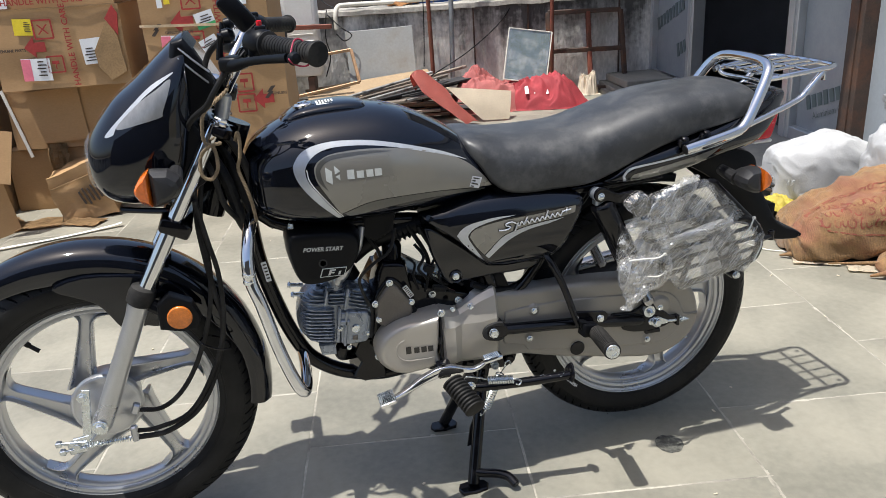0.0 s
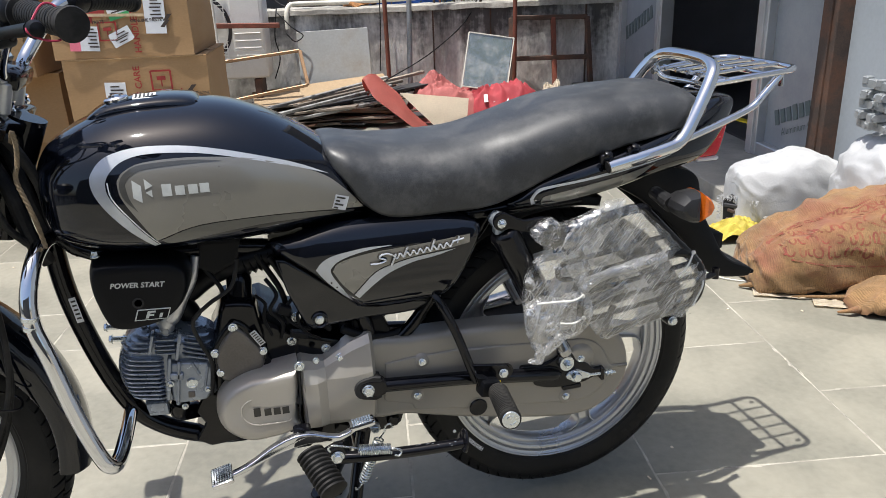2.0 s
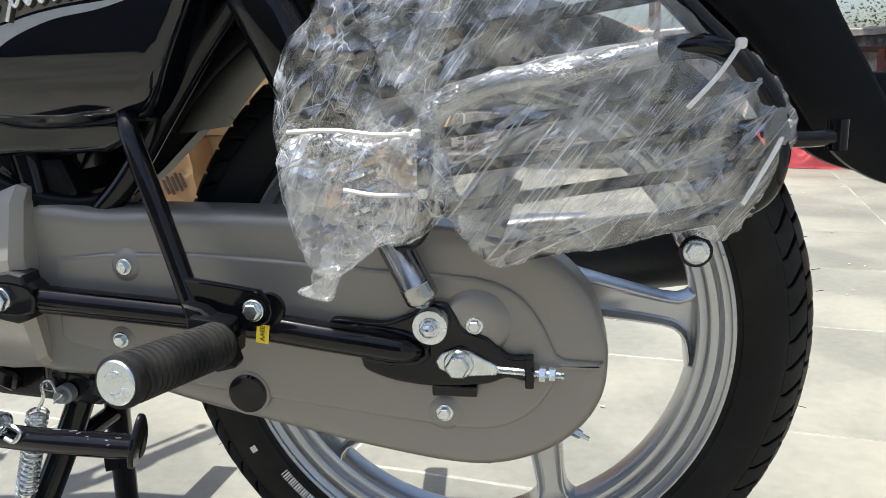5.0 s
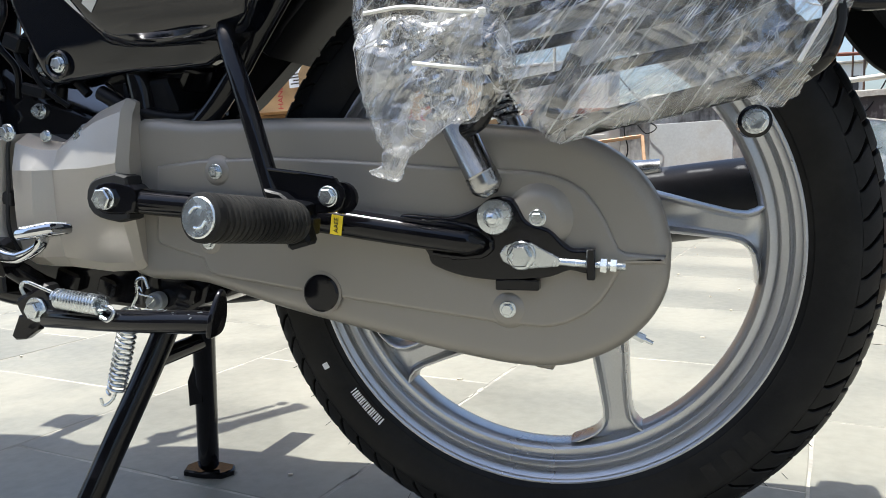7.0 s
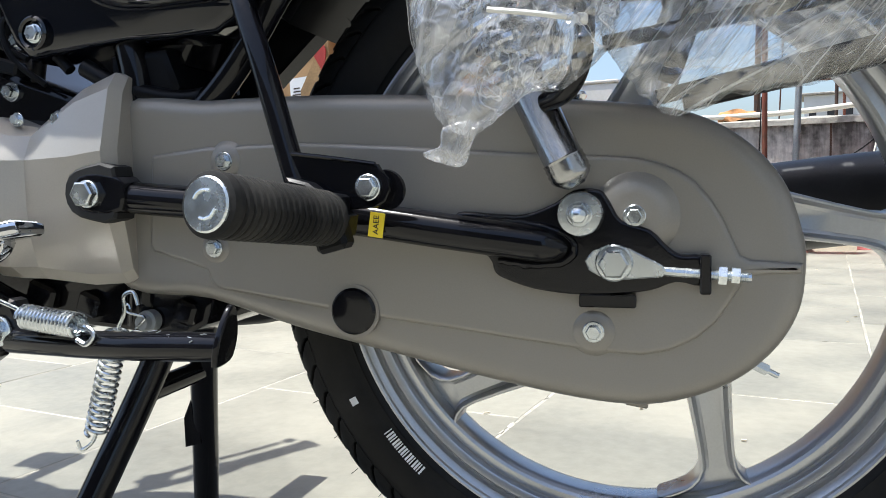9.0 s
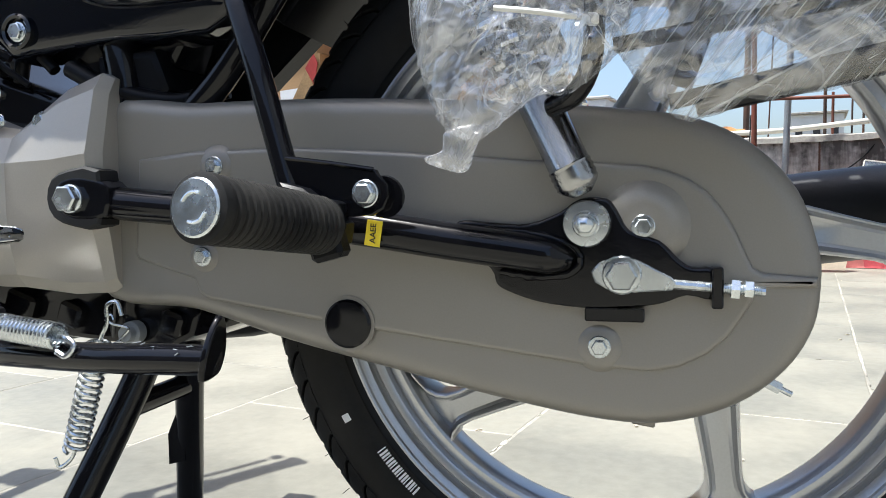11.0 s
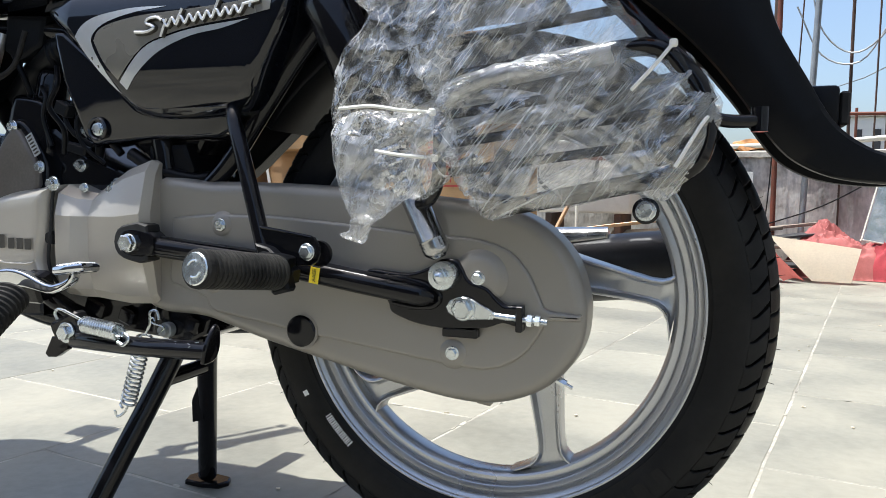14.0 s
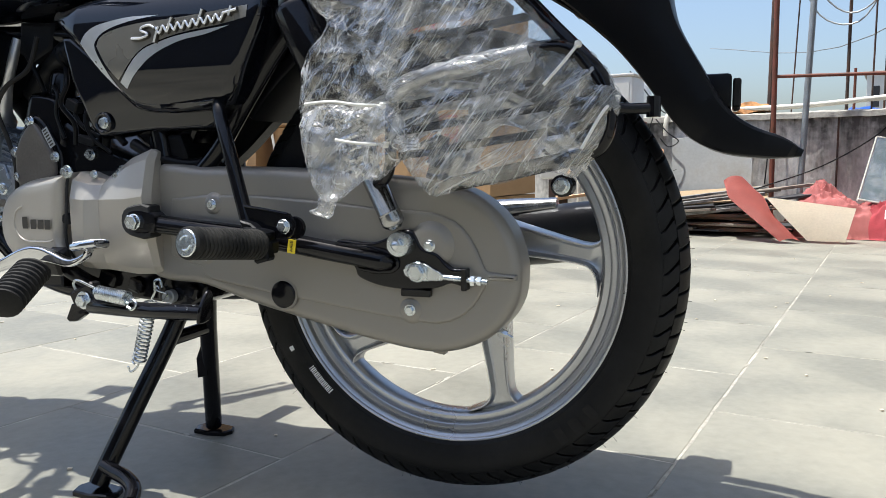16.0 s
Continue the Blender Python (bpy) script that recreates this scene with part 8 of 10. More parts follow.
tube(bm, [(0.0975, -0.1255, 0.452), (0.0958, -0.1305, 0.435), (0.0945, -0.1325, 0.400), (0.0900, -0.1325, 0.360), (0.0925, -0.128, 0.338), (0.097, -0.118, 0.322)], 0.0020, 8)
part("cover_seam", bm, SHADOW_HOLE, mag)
# flat black plate on the face, painted shade in place of a hollow
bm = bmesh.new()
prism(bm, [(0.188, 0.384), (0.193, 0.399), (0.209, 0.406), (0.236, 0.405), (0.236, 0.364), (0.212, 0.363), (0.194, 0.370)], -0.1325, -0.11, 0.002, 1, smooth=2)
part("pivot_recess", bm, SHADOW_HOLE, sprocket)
bolt((0.098, -0.1300, 0.4515), 0.0062, 0.009, mag)
# black chip that paints the shade of a notch
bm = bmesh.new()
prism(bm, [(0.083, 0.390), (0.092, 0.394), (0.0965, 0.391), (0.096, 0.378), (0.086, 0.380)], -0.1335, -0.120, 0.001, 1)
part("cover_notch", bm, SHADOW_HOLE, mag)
bolt((0.128, -0.112, 0.4475), 0.0042, 0.006, sprocket)
# cylinder head and its fins
HEAD = [(-0.201, 0.458), (-0.193, 0.484), (-0.178, 0.508), (-0.142, 0.523), (-0.092, 0.521), (-0.050, 0.506), (-0.028, 0.478), (-0.024, 0.441), (-0.033, 0.403), (-0.045, 0.378), (-0.088, 0.376), (-0.123, 0.377), (-0.164, 0.385), (-0.190, 0.406), (-0.201, 0.431)]
bm = bmesh.new()
casting(bm, HEAD, 0.005, -0.070, 0.34)
head = keep_surface(part("cylinder_head", bm, ENGINE, crankcase, "finned silver-grey cylinder head", angle=40))


def head_face(x, z, rest=-0.03):
    hit = SURF[head.name].ray_cast(Vector((x, -1, z)), Vector((0, 1, 0)))[0]
    return hit.y if hit else rest


def fin(x0, x1, z0, slope, out, thick=0.0030):
    """A cooling fin from x0 to x1 that stands out from the casting and follows its roundness."""
    bm = bmesh.new()
    loops = []
    for i in range(19):
        u = i / 18
        x = x0 + (x1 - x0) * u
        z = z0 + slope * (x - x0)
        y = head_face(x, z) - out * min(1.0, 8 * u + 0.25, 8 * (1 - u) + 0.25)
        loops.append([(x, 0.0, z - thick / 2), (x, y + 0.001, z - thick / 2), (x, y, z - thick * 0.2), (x, y, z + thick * 0.2), (x, y + 0.001, z + thick / 2), (x, 0.0, z + thick / 2)])
    rings(bm, loops)
    return part("cooling_fin", bm, ENGINE, head)


for i in range(10):
    f = i / 9
    left = -0.1945 + 0.007 * (2 * f - 0.9) ** 2
    fin(left, -0.122 - 0.006 * f, 0.4855 - 0.073 * f, -0.16, 0.0125)
for i in range(5):
    fin(-0.1900 + 0.009 * i, -0.139, 0.4955 + 0.0068 * i, -0.04, 0.011)
    fin(-0.134 + 0.001 * i, -0.097, 0.4885 + 0.0075 * i, -0.12, 0.011)
for i in range(6):
    fin(-0.091 + 0.002 * i, -0.033 - 0.003 * i, 0.4790 + 0.0078 * i, -0.36, 0.010)
bm = bmesh.new()
slab(bm, (-0.1175, -0.073, 0.440), (0.007, 0.026, 0.080), rot3(0, 9, 0), bev=0.003, seg=2)
slab(bm, (-0.137, -0.068, 0.506), (0.005, 0.026, 0.036), rot3(0, 16, 0), bev=0.002, seg=2)
slab(bm, (-0.0945, -0.068, 0.496), (0.006, 0.028, 0.050), rot3(0, 14, 0), bev=0.002, seg=2)
part("fin_bridge", bm, ENGINE, head)
# bolted face behind the fins
bm = bmesh.new()
casting(bm, [(-0.114, 0.470), (-0.085, 0.468), (-0.050, 0.462), (-0.040, 0.440), (-0.050, 0.402), (-0.062, 0.386), (-0.108, 0.386), (-0.120, 0.400)], -0.05, -0.0815, 0.16)
part("head_boss", bm, ENGINE, head, angle=40)
bm = bmesh.new()
prism(bm, [(-0.164, 0.394), (-0.128, 0.392), (-0.128, 0.366), (-0.160, 0.370)][::-1], -0.074, -0.03, 0.004, 2)
part("lower_boss", bm, ENGINE, head)
bm = bmesh.new()
slab(bm, (-0.104, -0.083, 0.444), (0.022, 0.010, 0.012), rot3(0, 8, 0), bev=0.002)
slab(bm, (-0.1035, -0.083, 0.430), (0.0065, 0.010, 0.082), rot3(0, 9, 0), bev=0.002)
slab(bm, (-0.072, -0.081, 0.452), (0.0045, 0.008, 0.026), rot3(0, -22, 0), bev=0.0015)
slab(bm, (-0.058, -0.080, 0.430), (0.005, 0.008, 0.050), rot3(0, 14, 0), bev=0.002)
part("head_rib", bm, ENGINE, head)
bm = bmesh.new()
slab(bm, (-0.0855, -0.0815, 0.404), (0.011, 0.003, 0.012), rot3(0, 4, 0), bev=0.001)
part("cast_pad", bm, CASING, head)
bm = bmesh.new()
lathe(bm, [(0.0095, -0.002), (0.0095, 0.002), (0.007, 0.003), (0.0065, 0.0015), (0, 0.0012)], (-0.082, -0.0815, 0.426), LEFT, 24)
part("plug_screw", bm, ZINC, head)
for p, r in (((-0.116, -0.085, 0.432), 0.0040), ((-0.058, -0.082, 0.410), 0.0040), ((-0.045, -0.074, 0.462), 0.004), ((-0.100, -0.076, 0.380), 0.004)):
    bolt(p, r, 0.006, head)
bm = bmesh.new()
lathe(bm, [(0.010, 0.0), (0.0125, 0.004), (0.0125, 0.022), (0.009, 0.028), (0.006, 0.04)], (-0.112, -0.052, 0.516), (0.25, -0.2, 1), 16)
hexbolt(bm, (-0.112, -0.060, 0.520), (0, -1, 0.2), 0.006, 0.008)
part("injector_holder", bm, ALUMINIUM, head, "small bright injector holder")
bm = bmesh.new()
tube(bm, [(-0.11, -0.045, 0.372), (-0.115, -0.04, 0.352), (-0.10, -0.02, 0.338), (-0.04, 0.03, 0.315)], 0.016, 14)
part("exhaust_pipe", bm, SATIN, head)
for x, z in ((-0.196, 0.505), (-0.200, 0.528)):
    bm = bmesh.new()
    cyl(bm, (x - 0.008, -0.03, z), (x + 0.02, -0.03, z - 0.004), 0.0045, n=10)
    hexbolt(bm, (x - 0.006, -0.03, z), (-1, 0, 0.1), 0.006, 0.006, 1.3)
    part("head_stud", bm, ZINC, head)
bm = bmesh.new()
tube(bm, [(-0.115, -0.04, 0.53), (-0.095, -0.06, 0.545), (-0.075, -0.07, 0.58), (-0.056, -0.075, 0.613), (-0.046, -0.07, 0.65)], [0.016, 0.012, 0.009, 0.008, 0.007], 12)
part("inlet_pipe", bm, ALLOY, crankcase)
bm = bmesh.new()
tube(bm, [(0.02, -0.095, 0.645), (0.004, -0.10, 0.60), (-0.035, -0.105, 0.576), (-0.064, -0.098, 0.545), (-0.057, -0.09, 0.502), (-0.044, -0.09, 0.461), (-0.052, -0.085, 0.40)], 0.0035, 8)
part("ignition_lead", bm, RUBBER, crankcase)
# dark plumbing between tank and engine
for pts, r in (([(0.10, -0.06, 0.64), (0.03, -0.05, 0.625), (-0.03, -0.03, 0.60), (-0.07, -0.02, 0.57)], 0.021), ([(0.09, -0.08, 0.63), (0.12, -0.085, 0.58), (0.125, -0.08, 0.52), (0.11, -0.07, 0.48)], 0.006), ([(0.07, -0.09, 0.64), (0.10, -0.095, 0.58), (0.115, -0.09, 0.54), (0.16, -0.085, 0.49)], 0.005),
               ([(0.05, -0.07, 0.64), (0.085, -0.08, 0.57), (0.09, -0.075, 0.51)], 0.005), ([(-0.06, -0.06, 0.66), (-0.02, -0.065, 0.60), (-0.01, -0.06, 0.57)], 0.004), ([(0.18, -0.09, 0.49), (0.22, -0.09, 0.47), (0.27, -0.08, 0.46), (0.31, -0.07, 0.47)], 0.008)):
    bm = bmesh.new()
    tube(bm, pts, r, 12)
    part("black_hose", bm, PLASTIC, bike)
for pts, r in (([(0.06, -0.085, 0.60), (0.075, -0.10, 0.575), (0.062, -0.10, 0.548), (0.08, -0.095, 0.52), (0.075, -0.09, 0.49)], 0.0035), ([(0.10, -0.09, 0.56), (0.085, -0.098, 0.54), (0.10, -0.10, 0.515), (0.125, -0.095, 0.50)], 0.003), ([(0.04, -0.09, 0.575), (0.055, -0.098, 0.56), (0.05, -0.098, 0.535), (0.06, -0.095, 0.50)], 0.003), ([(0.12, -0.092, 0.545), (0.105, -0.10, 0.53), (0.115, -0.10, 0.50), (0.14, -0.092, 0.478)], 0.0028)):
    bm = bmesh.new()
    tube(bm, pts, r, 8)
    part("wire", bm, PLASTIC, bike)
bm = bmesh.new()
slab(bm, (0.085, -0.098, 0.545), (0.022, 0.016, 0.016), rot3(0, 25, 0), bev=0.002)
part("wire_connector", bm, PLASTIC, bike)
bm = bmesh.new()
slab(bm, (0.105, -0.096, 0.495), (0.03, 0.014, 0.012), rot3(0, 15, 0), bev=0.002)
part("wire_connector", bm, PLASTIC, bike)
bm = bmesh.new()
for i in range(7):
    q = np.array((0.095, -0.058, 0.638)) + np.array((-0.0105, 0.0016, -0.0027)) * i
    lathe(bm, [(0.021, -0.003), (0.0245, 0), (0.021, 0.003)], q, (-0.0105, 0.0016, -0.0027), 16)
part("bellows", bm, PLASTIC, bike)
bm = bmesh.new()
prism(bm, [(-0.04, 0.675), (0.03, 0.67), (0.02, 0.63), (-0.02, 0.612), (-0.05, 0.63)], -0.07, 0.03, 0.006, 2)
part("throttle_body", bm, PLASTIC, bike)
bm = bmesh.new()
prism(bm, [(0.20, 0.50), (0.255, 0.503), (0.268, 0.47), (0.25, 0.448), (0.20, 0.455)], -0.085, 0.05, 0.006, 2)
part("chain_tray", bm, PLASTIC, bike)
bm = bmesh.new()
tube(bm, [(-0.135, 0.0, 0.585), (-0.108, -0.005, 0.560), (-0.085, -0.01, 0.540), (-0.07, -0.01, 0.515)], [0.024, 0.022, 0.022, 0.020], 16)
part("intake_duct", bm, PLASTIC, bike)
# air filter cover
bm = bmesh.new()
casting(bm, [(-0.206, 0.640), (-0.202, 0.664), (-0.188, 0.675), (-0.12, 0.671), (-0.075, 0.664), (-0.057, 0.650), (-0.053, 0.628), (-0.063, 0.598), (-0.080, 0.576), (-0.108, 0.560), (-0.15, 0.553), (-0.178, 0.556), (-0.192, 0.570), (-0.203, 0.61)], -0.03, -0.1262, 0.16, corner=80)
filt = keep_surface(part("air_filter_cover", bm, PLASTIC, bike, "matt black air filter cover with white lettering", angle=50))
letters("POWER START", 0.0118, PALE_PRINT, filt, facing((-0.134, -0.1268, 0.633), (1, 0, -0.09)), bold=0.0003, shear=0.2)
bm = bmesh.new()
prism(bm, [(-0.147, 0.5735), (-0.140, 0.592), (-0.090, 0.589), (-0.097, 0.571)], -0.1272, -0.124, 0.0004, 1)
part("badge_frame", bm, PALE_PRINT, filt)
bm = bmesh.new()
prism(bm, [(-0.1445, 0.5750), (-0.1385, 0.5905), (-0.092, 0.5875), (-0.0985, 0.5725)], -0.1276, -0.124, 0.0004, 1)
part("badge_field", bm, PLASTIC, filt)
for o in ([(-0.130, 0.576), (-0.125, 0.588), (-0.113, 0.5873), (-0.114, 0.5843), (-0.1215, 0.5847), (-0.1225, 0.5825), (-0.116, 0.582), (-0.117, 0.579), (-0.1238, 0.5795), (-0.1255, 0.5757)], [(-0.110, 0.5748), (-0.107, 0.5825), (-0.1025, 0.5822), (-0.1055, 0.5745)]):
    bm = bmesh.new()
    prism(bm, o[::-1], -0.128, -0.126, 0.0003, 1)
    part("badge_stroke", bm, PALE_PRINT, filt)
# black disc, the shade of the screw hole put in as colour
bm = bmesh.new()
lathe(bm, [(0.009, 0), (0.009, 0.0008), (0.006, 0.001), (0.005, -0.002)], (-0.137, -0.1262, 0.603), LEFT, 20)
part("screw_hole", bm, SHADOW_HOLE, filt)
bolt((-0.19, -0.10, 0.678), 0.005, 0.01, filt, (0, 0, 1))

# chain case
CC = [(0.20, 0.452), (0.301, 0.457), (0.391, 0.456), (0.474, 0.452), (0.56, 0.445), (0.626, 0.438), (0.668, 0.429), (0.701, 0.410), (0.725, 0.382), (0.737, 0.347), (0.739, 0.326), (0.735, 0.296), (0.719, 0.268), (0.69, 0.244),
      (0.648, 0.229), (0.603, 0.228), (0.533, 0.239), (0.458, 0.255), (0.372, 0.274), (0.292, 0.296), (0.20, 0.315)]
bm = bmesh.new()
prism(bm, CC, -0.100, -0.052, 0.013, 5, smooth=5)
chaincase = part("chain_case", bm, BRONZE, bike, "grey-brown pressed steel chain case", angle=50)
bm = bmesh.new()
prism(bm, [(0.250, 0.414), (0.30, 0.419), (0.381, 0.4195), (0.46, 0.414), (0.551, 0.406), (0.61, 0.402), (0.629, 0.4005), (0.645, 0.3965), (0.658, 0.391), (0.669, 0.383), (0.679, 0.371), (0.687, 0.357), (0.692, 0.345), (0.697, 0.334), (0.703, 0.331), (0.735, 0.3285), (0.735, 0.322), (0.699, 0.321), (0.697, 0.313), (0.692, 0.304), (0.683, 0.290), (0.670, 0.278), (0.653, 0.269), (0.634, 0.265), (0.60, 0.267), (0.559, 0.272), (0.408, 0.291), (0.308, 0.306), (0.300, 0.311), (0.296, 0.322), (0.247, 0.336), (0.244, 0.342)][::-1], -0.1035, -0.09, 0.0032, 3)
part("pressed_panel", bm, BRONZE, chaincase, angle=50)
for c, r in (((0.630, 0.361), 0.024), ((0.318, 0.407), 0.011), ((0.306, 0.339), 0.010), ((0.602, 0.281), 0.012)):
    bm = bmesh.new()
    lathe(bm, [(r * 1.5, -0.002), (r * 1.25, 0.001), (r, 0.003 if r < 0.02 else 0.007), (r * 0.6, 0.0036 if r < 0.02 else 0.008), (0, 0.0036 if r < 0.02 else 0.008)], (c[0], -0.1022, c[1]), LEFT, 28)
    part("pressed_boss", bm, BRONZE, chaincase, angle=50)
    bolt((c[0], -0.1055 if r < 0.02 else -0.110, c[1]), 0.0052, 0.0055, chaincase)
bm = bmesh.new()
lathe(bm, [(0.0178, -0.001), (0.0178, 0.0018), (0.016, 0.0035), (0.008, 0.004), (0, 0.004)], (0.423, -0.1035, 0.291), LEFT, 32)
part("inspection_plug", bm, SATIN, chaincase, "round black rubber plug")
bm = bmesh.new()
lathe(bm, [(0.0205, -0.001), (0.0205, 0.0008), (0.0175, 0.0008), (0.0175, -0.001)], (0.423, -0.1035, 0.291), LEFT, 32)
part("plug_rim", bm, BRONZE, chaincase)
for x, z in ((0.545, 0.2385), (0.63, 0.2265), (0.50, 0.2475)):
    bm = bmesh.new()
    slab(bm, (x, -0.075, z - 0.001), (0.016, 0.012, 0.006), rot3(0, 8, 0), bev=0.001)
    part("case_tab", bm, BRONZE, chaincase)
bm = bmesh.new()
cyl(bm, (0.706, -0.078, 0.258), (0.717, -0.078, 0.2525), 0.0042, n=6)
cyl(bm, (0.712, -0.078, 0.255), (0.724, -0.078, 0.249), 0.002)
part("case_bolt", bm, ZINC, chaincase)

# swing arm
bm = bmesh.new()
tube(bm, [(0.206, -0.118, 0.385), (0.25, -0.118, 0.3795), (0.40, -0.118, 0.366), (0.50, -0.118, 0.352), (0.558, -0.118, 0.344), (0.574, -0.117, 0.341), (0.584, -0.114, 0.339)], [0.0128, 0.0128, 0.0128, 0.0128, 0.0126, 0.0112, 0.006], 16)
swing = part("swing_arm", bm, SATIN, bike, "black enamelled swing arm", angle=60)
bm = bmesh.new()
prism(bm, [(0.507, 0.352), (0.506, 0.362), (0.512, 0.3655), (0.535, 0.3635), (0.556, 0.363), (0.576, 0.370), (0.590, 0.379), (0.607, 0.379), (0.614, 0.371), (0.622, 0.358), (0.640, 0.352), (0.652, 0.340), (0.660, 0.335), (0.672, 0.3345), (0.674, 0.325), (0.672, 0.3145), (0.657, 0.317), (0.64, 0.311), (0.615, 0.308), (0.59, 0.3075), (0.562, 0.311), (0.541, 0.318), (0.534, 0.323), (0.530, 0.333)][::-1], -0.1125, -0.104, 0.0025, 3, smooth=3)
part("axle_plate", bm, SATIN, swing, "rough black axle plate", angle=50)
bm = bmesh.new()
tube(bm, [(0.508, -0.1130, 0.3585), (0.530, -0.1130, 0.3585), (0.556, -0.1130, 0.3565), (0.578, -0.1130, 0.351), (0.589, -0.1130, 0.343), (0.588, -0.1130, 0.334), (0.575, -0.1130, 0.3285), (0.556, -0.1130, 0.3285), (0.538, -0.1130, 0.3315)], [0.0022, 0.003, 0.0026, 0.0033, 0.0028, 0.0034, 0.0027, 0.003, 0.0024], 8, k=8)
crumple(bm, 0.0012, 160, 3)
part("weld_bead", bm, SATIN, swing, angle=60)
bm = bmesh.new()
tube(bm, [(0.618, 0.118, 0.33), (0.21, 0.118, 0.385)], 0.016, 14)
part("arm_tube", bm, SATIN, swing)
bm = bmesh.new()
slab(bm, (0.612, -0.108, 0.3035), (0.038, 0.01, 0.009), bev=0.001)
part("plate_lug", bm, SATIN, swing)
bm = bmesh.new()
prism(bm, [(0.199, 0.374), (0.197, 0.394), (0.212, 0.401), (0.232, 0.399), (0.245, 0.392), (0.243, 0.370), (0.215, 0.367)], -0.133, -0.11, 0.003, 2, smooth=2)
part("pivot_boss", bm, SATIN, swing)
bolt((0.212, -0.133, 0.384), 0.0105, 0.009, swing, flange=1.05)
bm = bmesh.new()
slab(bm, (0.454, -0.1314, 0.3575), (0.011, 0.0008, 0.0175), rot3(0, 9, 0))
part("yellow_tag", bm, YELLOW_LABEL, swing, "small yellow printed tag")
letters("AAEE", 0.0058, DARK_PRINT, swing, facing((0.454, -0.1321, 0.3575), (0.09, 0, 1), (-1, 0, 0.09)), name="tag_lettering", bold=0.0001)
# axle, adjuster, lower shock eye
bm = bmesh.new()
prism(bm, [(0.5974, 0.3317), (0.6026, 0.3377), (0.6130, 0.3420), (0.6270, 0.3394), (0.6478, 0.3286), (0.6504, 0.3248), (0.6478, 0.3205), (0.6252, 0.3187), (0.6096, 0.3196), (0.6000, 0.3248)][::-1], -0.1165, -0.112, 0.001, 1)
adj = part("chain_adjuster", bm, ZINC, swing, "zinc-plated chain adjuster")
bolt((0.617, -0.1165, 0.330), 0.0100, 0.012, adj, flange=1.25)
bm = bmesh.new()
cyl(bm, (0.645, -0.1125, 0.3245), (0.703, -0.1125, 0.3205), 0.0032, n=10)
for i in range(26):
    lathe(bm, [(0.0032, -0.0004), (0.0037, 0), (0.0032, 0.0004)], (0.668 + i * 0.0013, -0.1125, 0.3229 - i * 0.00009), (1, 0, -0.07), 10)
part("adjuster_bolt", bm, ZINC, adj)
for x in (0.683, 0.691):
    bm = bmesh.new()
    cyl(bm, (x, -0.1125, 0.3220), (x + 0.005, -0.1125, 0.3217), 0.0065 if x < 0.69 else 0.0055, n=6)
    part("adjuster_nut", bm, ZINC, adj)
bm = bmesh.new()
slab(bm, (0.675, -0.110, 0.3225), (0.007, 0.014, 0.026), bev=0.001)
part("adjuster_bracket", bm, SATIN, swing)
bm = bmesh.new()
lathe(bm, [(0.0148, -0.012), (0.0152, 0.0), (0.0143, 0.0025), (0.009, 0.0028)], (0.595, -0.122, 0.363), LEFT, 28)
eye = part("shock_washer", bm, ZINC, swing, "round zinc washer")
bolt((0.595, -0.1245, 0.363), 0.0072, 0.007, eye, flange=1.2, dome=True)

# rear shock absorbers
for s in (-1, 1):
    top, low = np.array((0.457, s * 0.130, 0.669)), np.array((0.598, s * 0.124, 0.372))
    d = (low - top) / np.linalg.norm(low - top)
    bm = bmesh.new()
    lathe(bm, [(0.018, 0.018), (0.026, 0.024), (0.0275, 0.03), (0.0275, 0.17), (0.024, 0.175), (0.012, 0.176)], top, d, 28)
    shock = part("rear_shock", bm, SATIN, bike, "black rear shock absorber with chrome lower sleeve", angle=50)
    bm = bmesh.new()
    lathe(bm, [(0.0125, 0.20), (0.0135, 0.202), (0.0135, 0.297), (0.0145, 0.298), (0.0138, 0.300), (0.0146, 0.302), (0.0138, 0.304), (0.0146, 0.306), (0.0138, 0.308), (0.0142, 0.310), (0.012, 0.313), (0.006, 0.318)], top, d, 36)
    part("lower_sleeve", bm, STEEL, shock, angle=50)
    bm = bmesh.new()
    helix(bm, top + d * 0.17, top + d * 0.24, 0.0185, 5, 0.0035)
    part("coil_spring", bm, CHROME, shock)
    bm = bmesh.new()
    lathe(bm, [(0.010, -0.013), (0.0145, -0.012), (0.0155, 0.0), (0.0145, 0.012), (0.010, 0.013)], top, (0, 1, 0), 24)
    slab(bm, Vector(top + d * 0.018), (0.03, 0.024, 0.02), bev=0.004)
    part("upper_eye", bm, ENGINE, shock)
    bolt(tuple(top + np.array((0, s * 0.0205, 0))), 0.0062, 0.005, shock, (0, s, 0), flange=1.3, dome=True)
bm = bmesh.new()
prism(bm, [(0.443, 0.674), (0.449, 0.685), (0.462, 0.688), (0.476, 0.681), (0.498, 0.670), (0.53, 0.672), (0.552, 0.662), (0.535, 0.646), (0.495, 0.650), (0.472, 0.658), (0.457, 0.655), (0.446, 0.662)][::-1], -0.1505, -0.144, 0.002, 2, smooth=2)
part("shock_bracket", bm, SATIN, bike)

# stay, pillion peg
bm = bmesh.new()
tube(bm, [(0.334, -0.096, 0.555), (0.344, -0.115, 0.541), (0.354, -0.129, 0.521), (0.375, -0.140, 0.47), (0.393, -0.145, 0.415), (0.406, -0.149, 0.376)], 0.0088, 12, flat=0.8)
stay = part("footrest_stay", bm, SATIN, bike, "black tubular footrest stay", angle=60)
bm = bmesh.new()
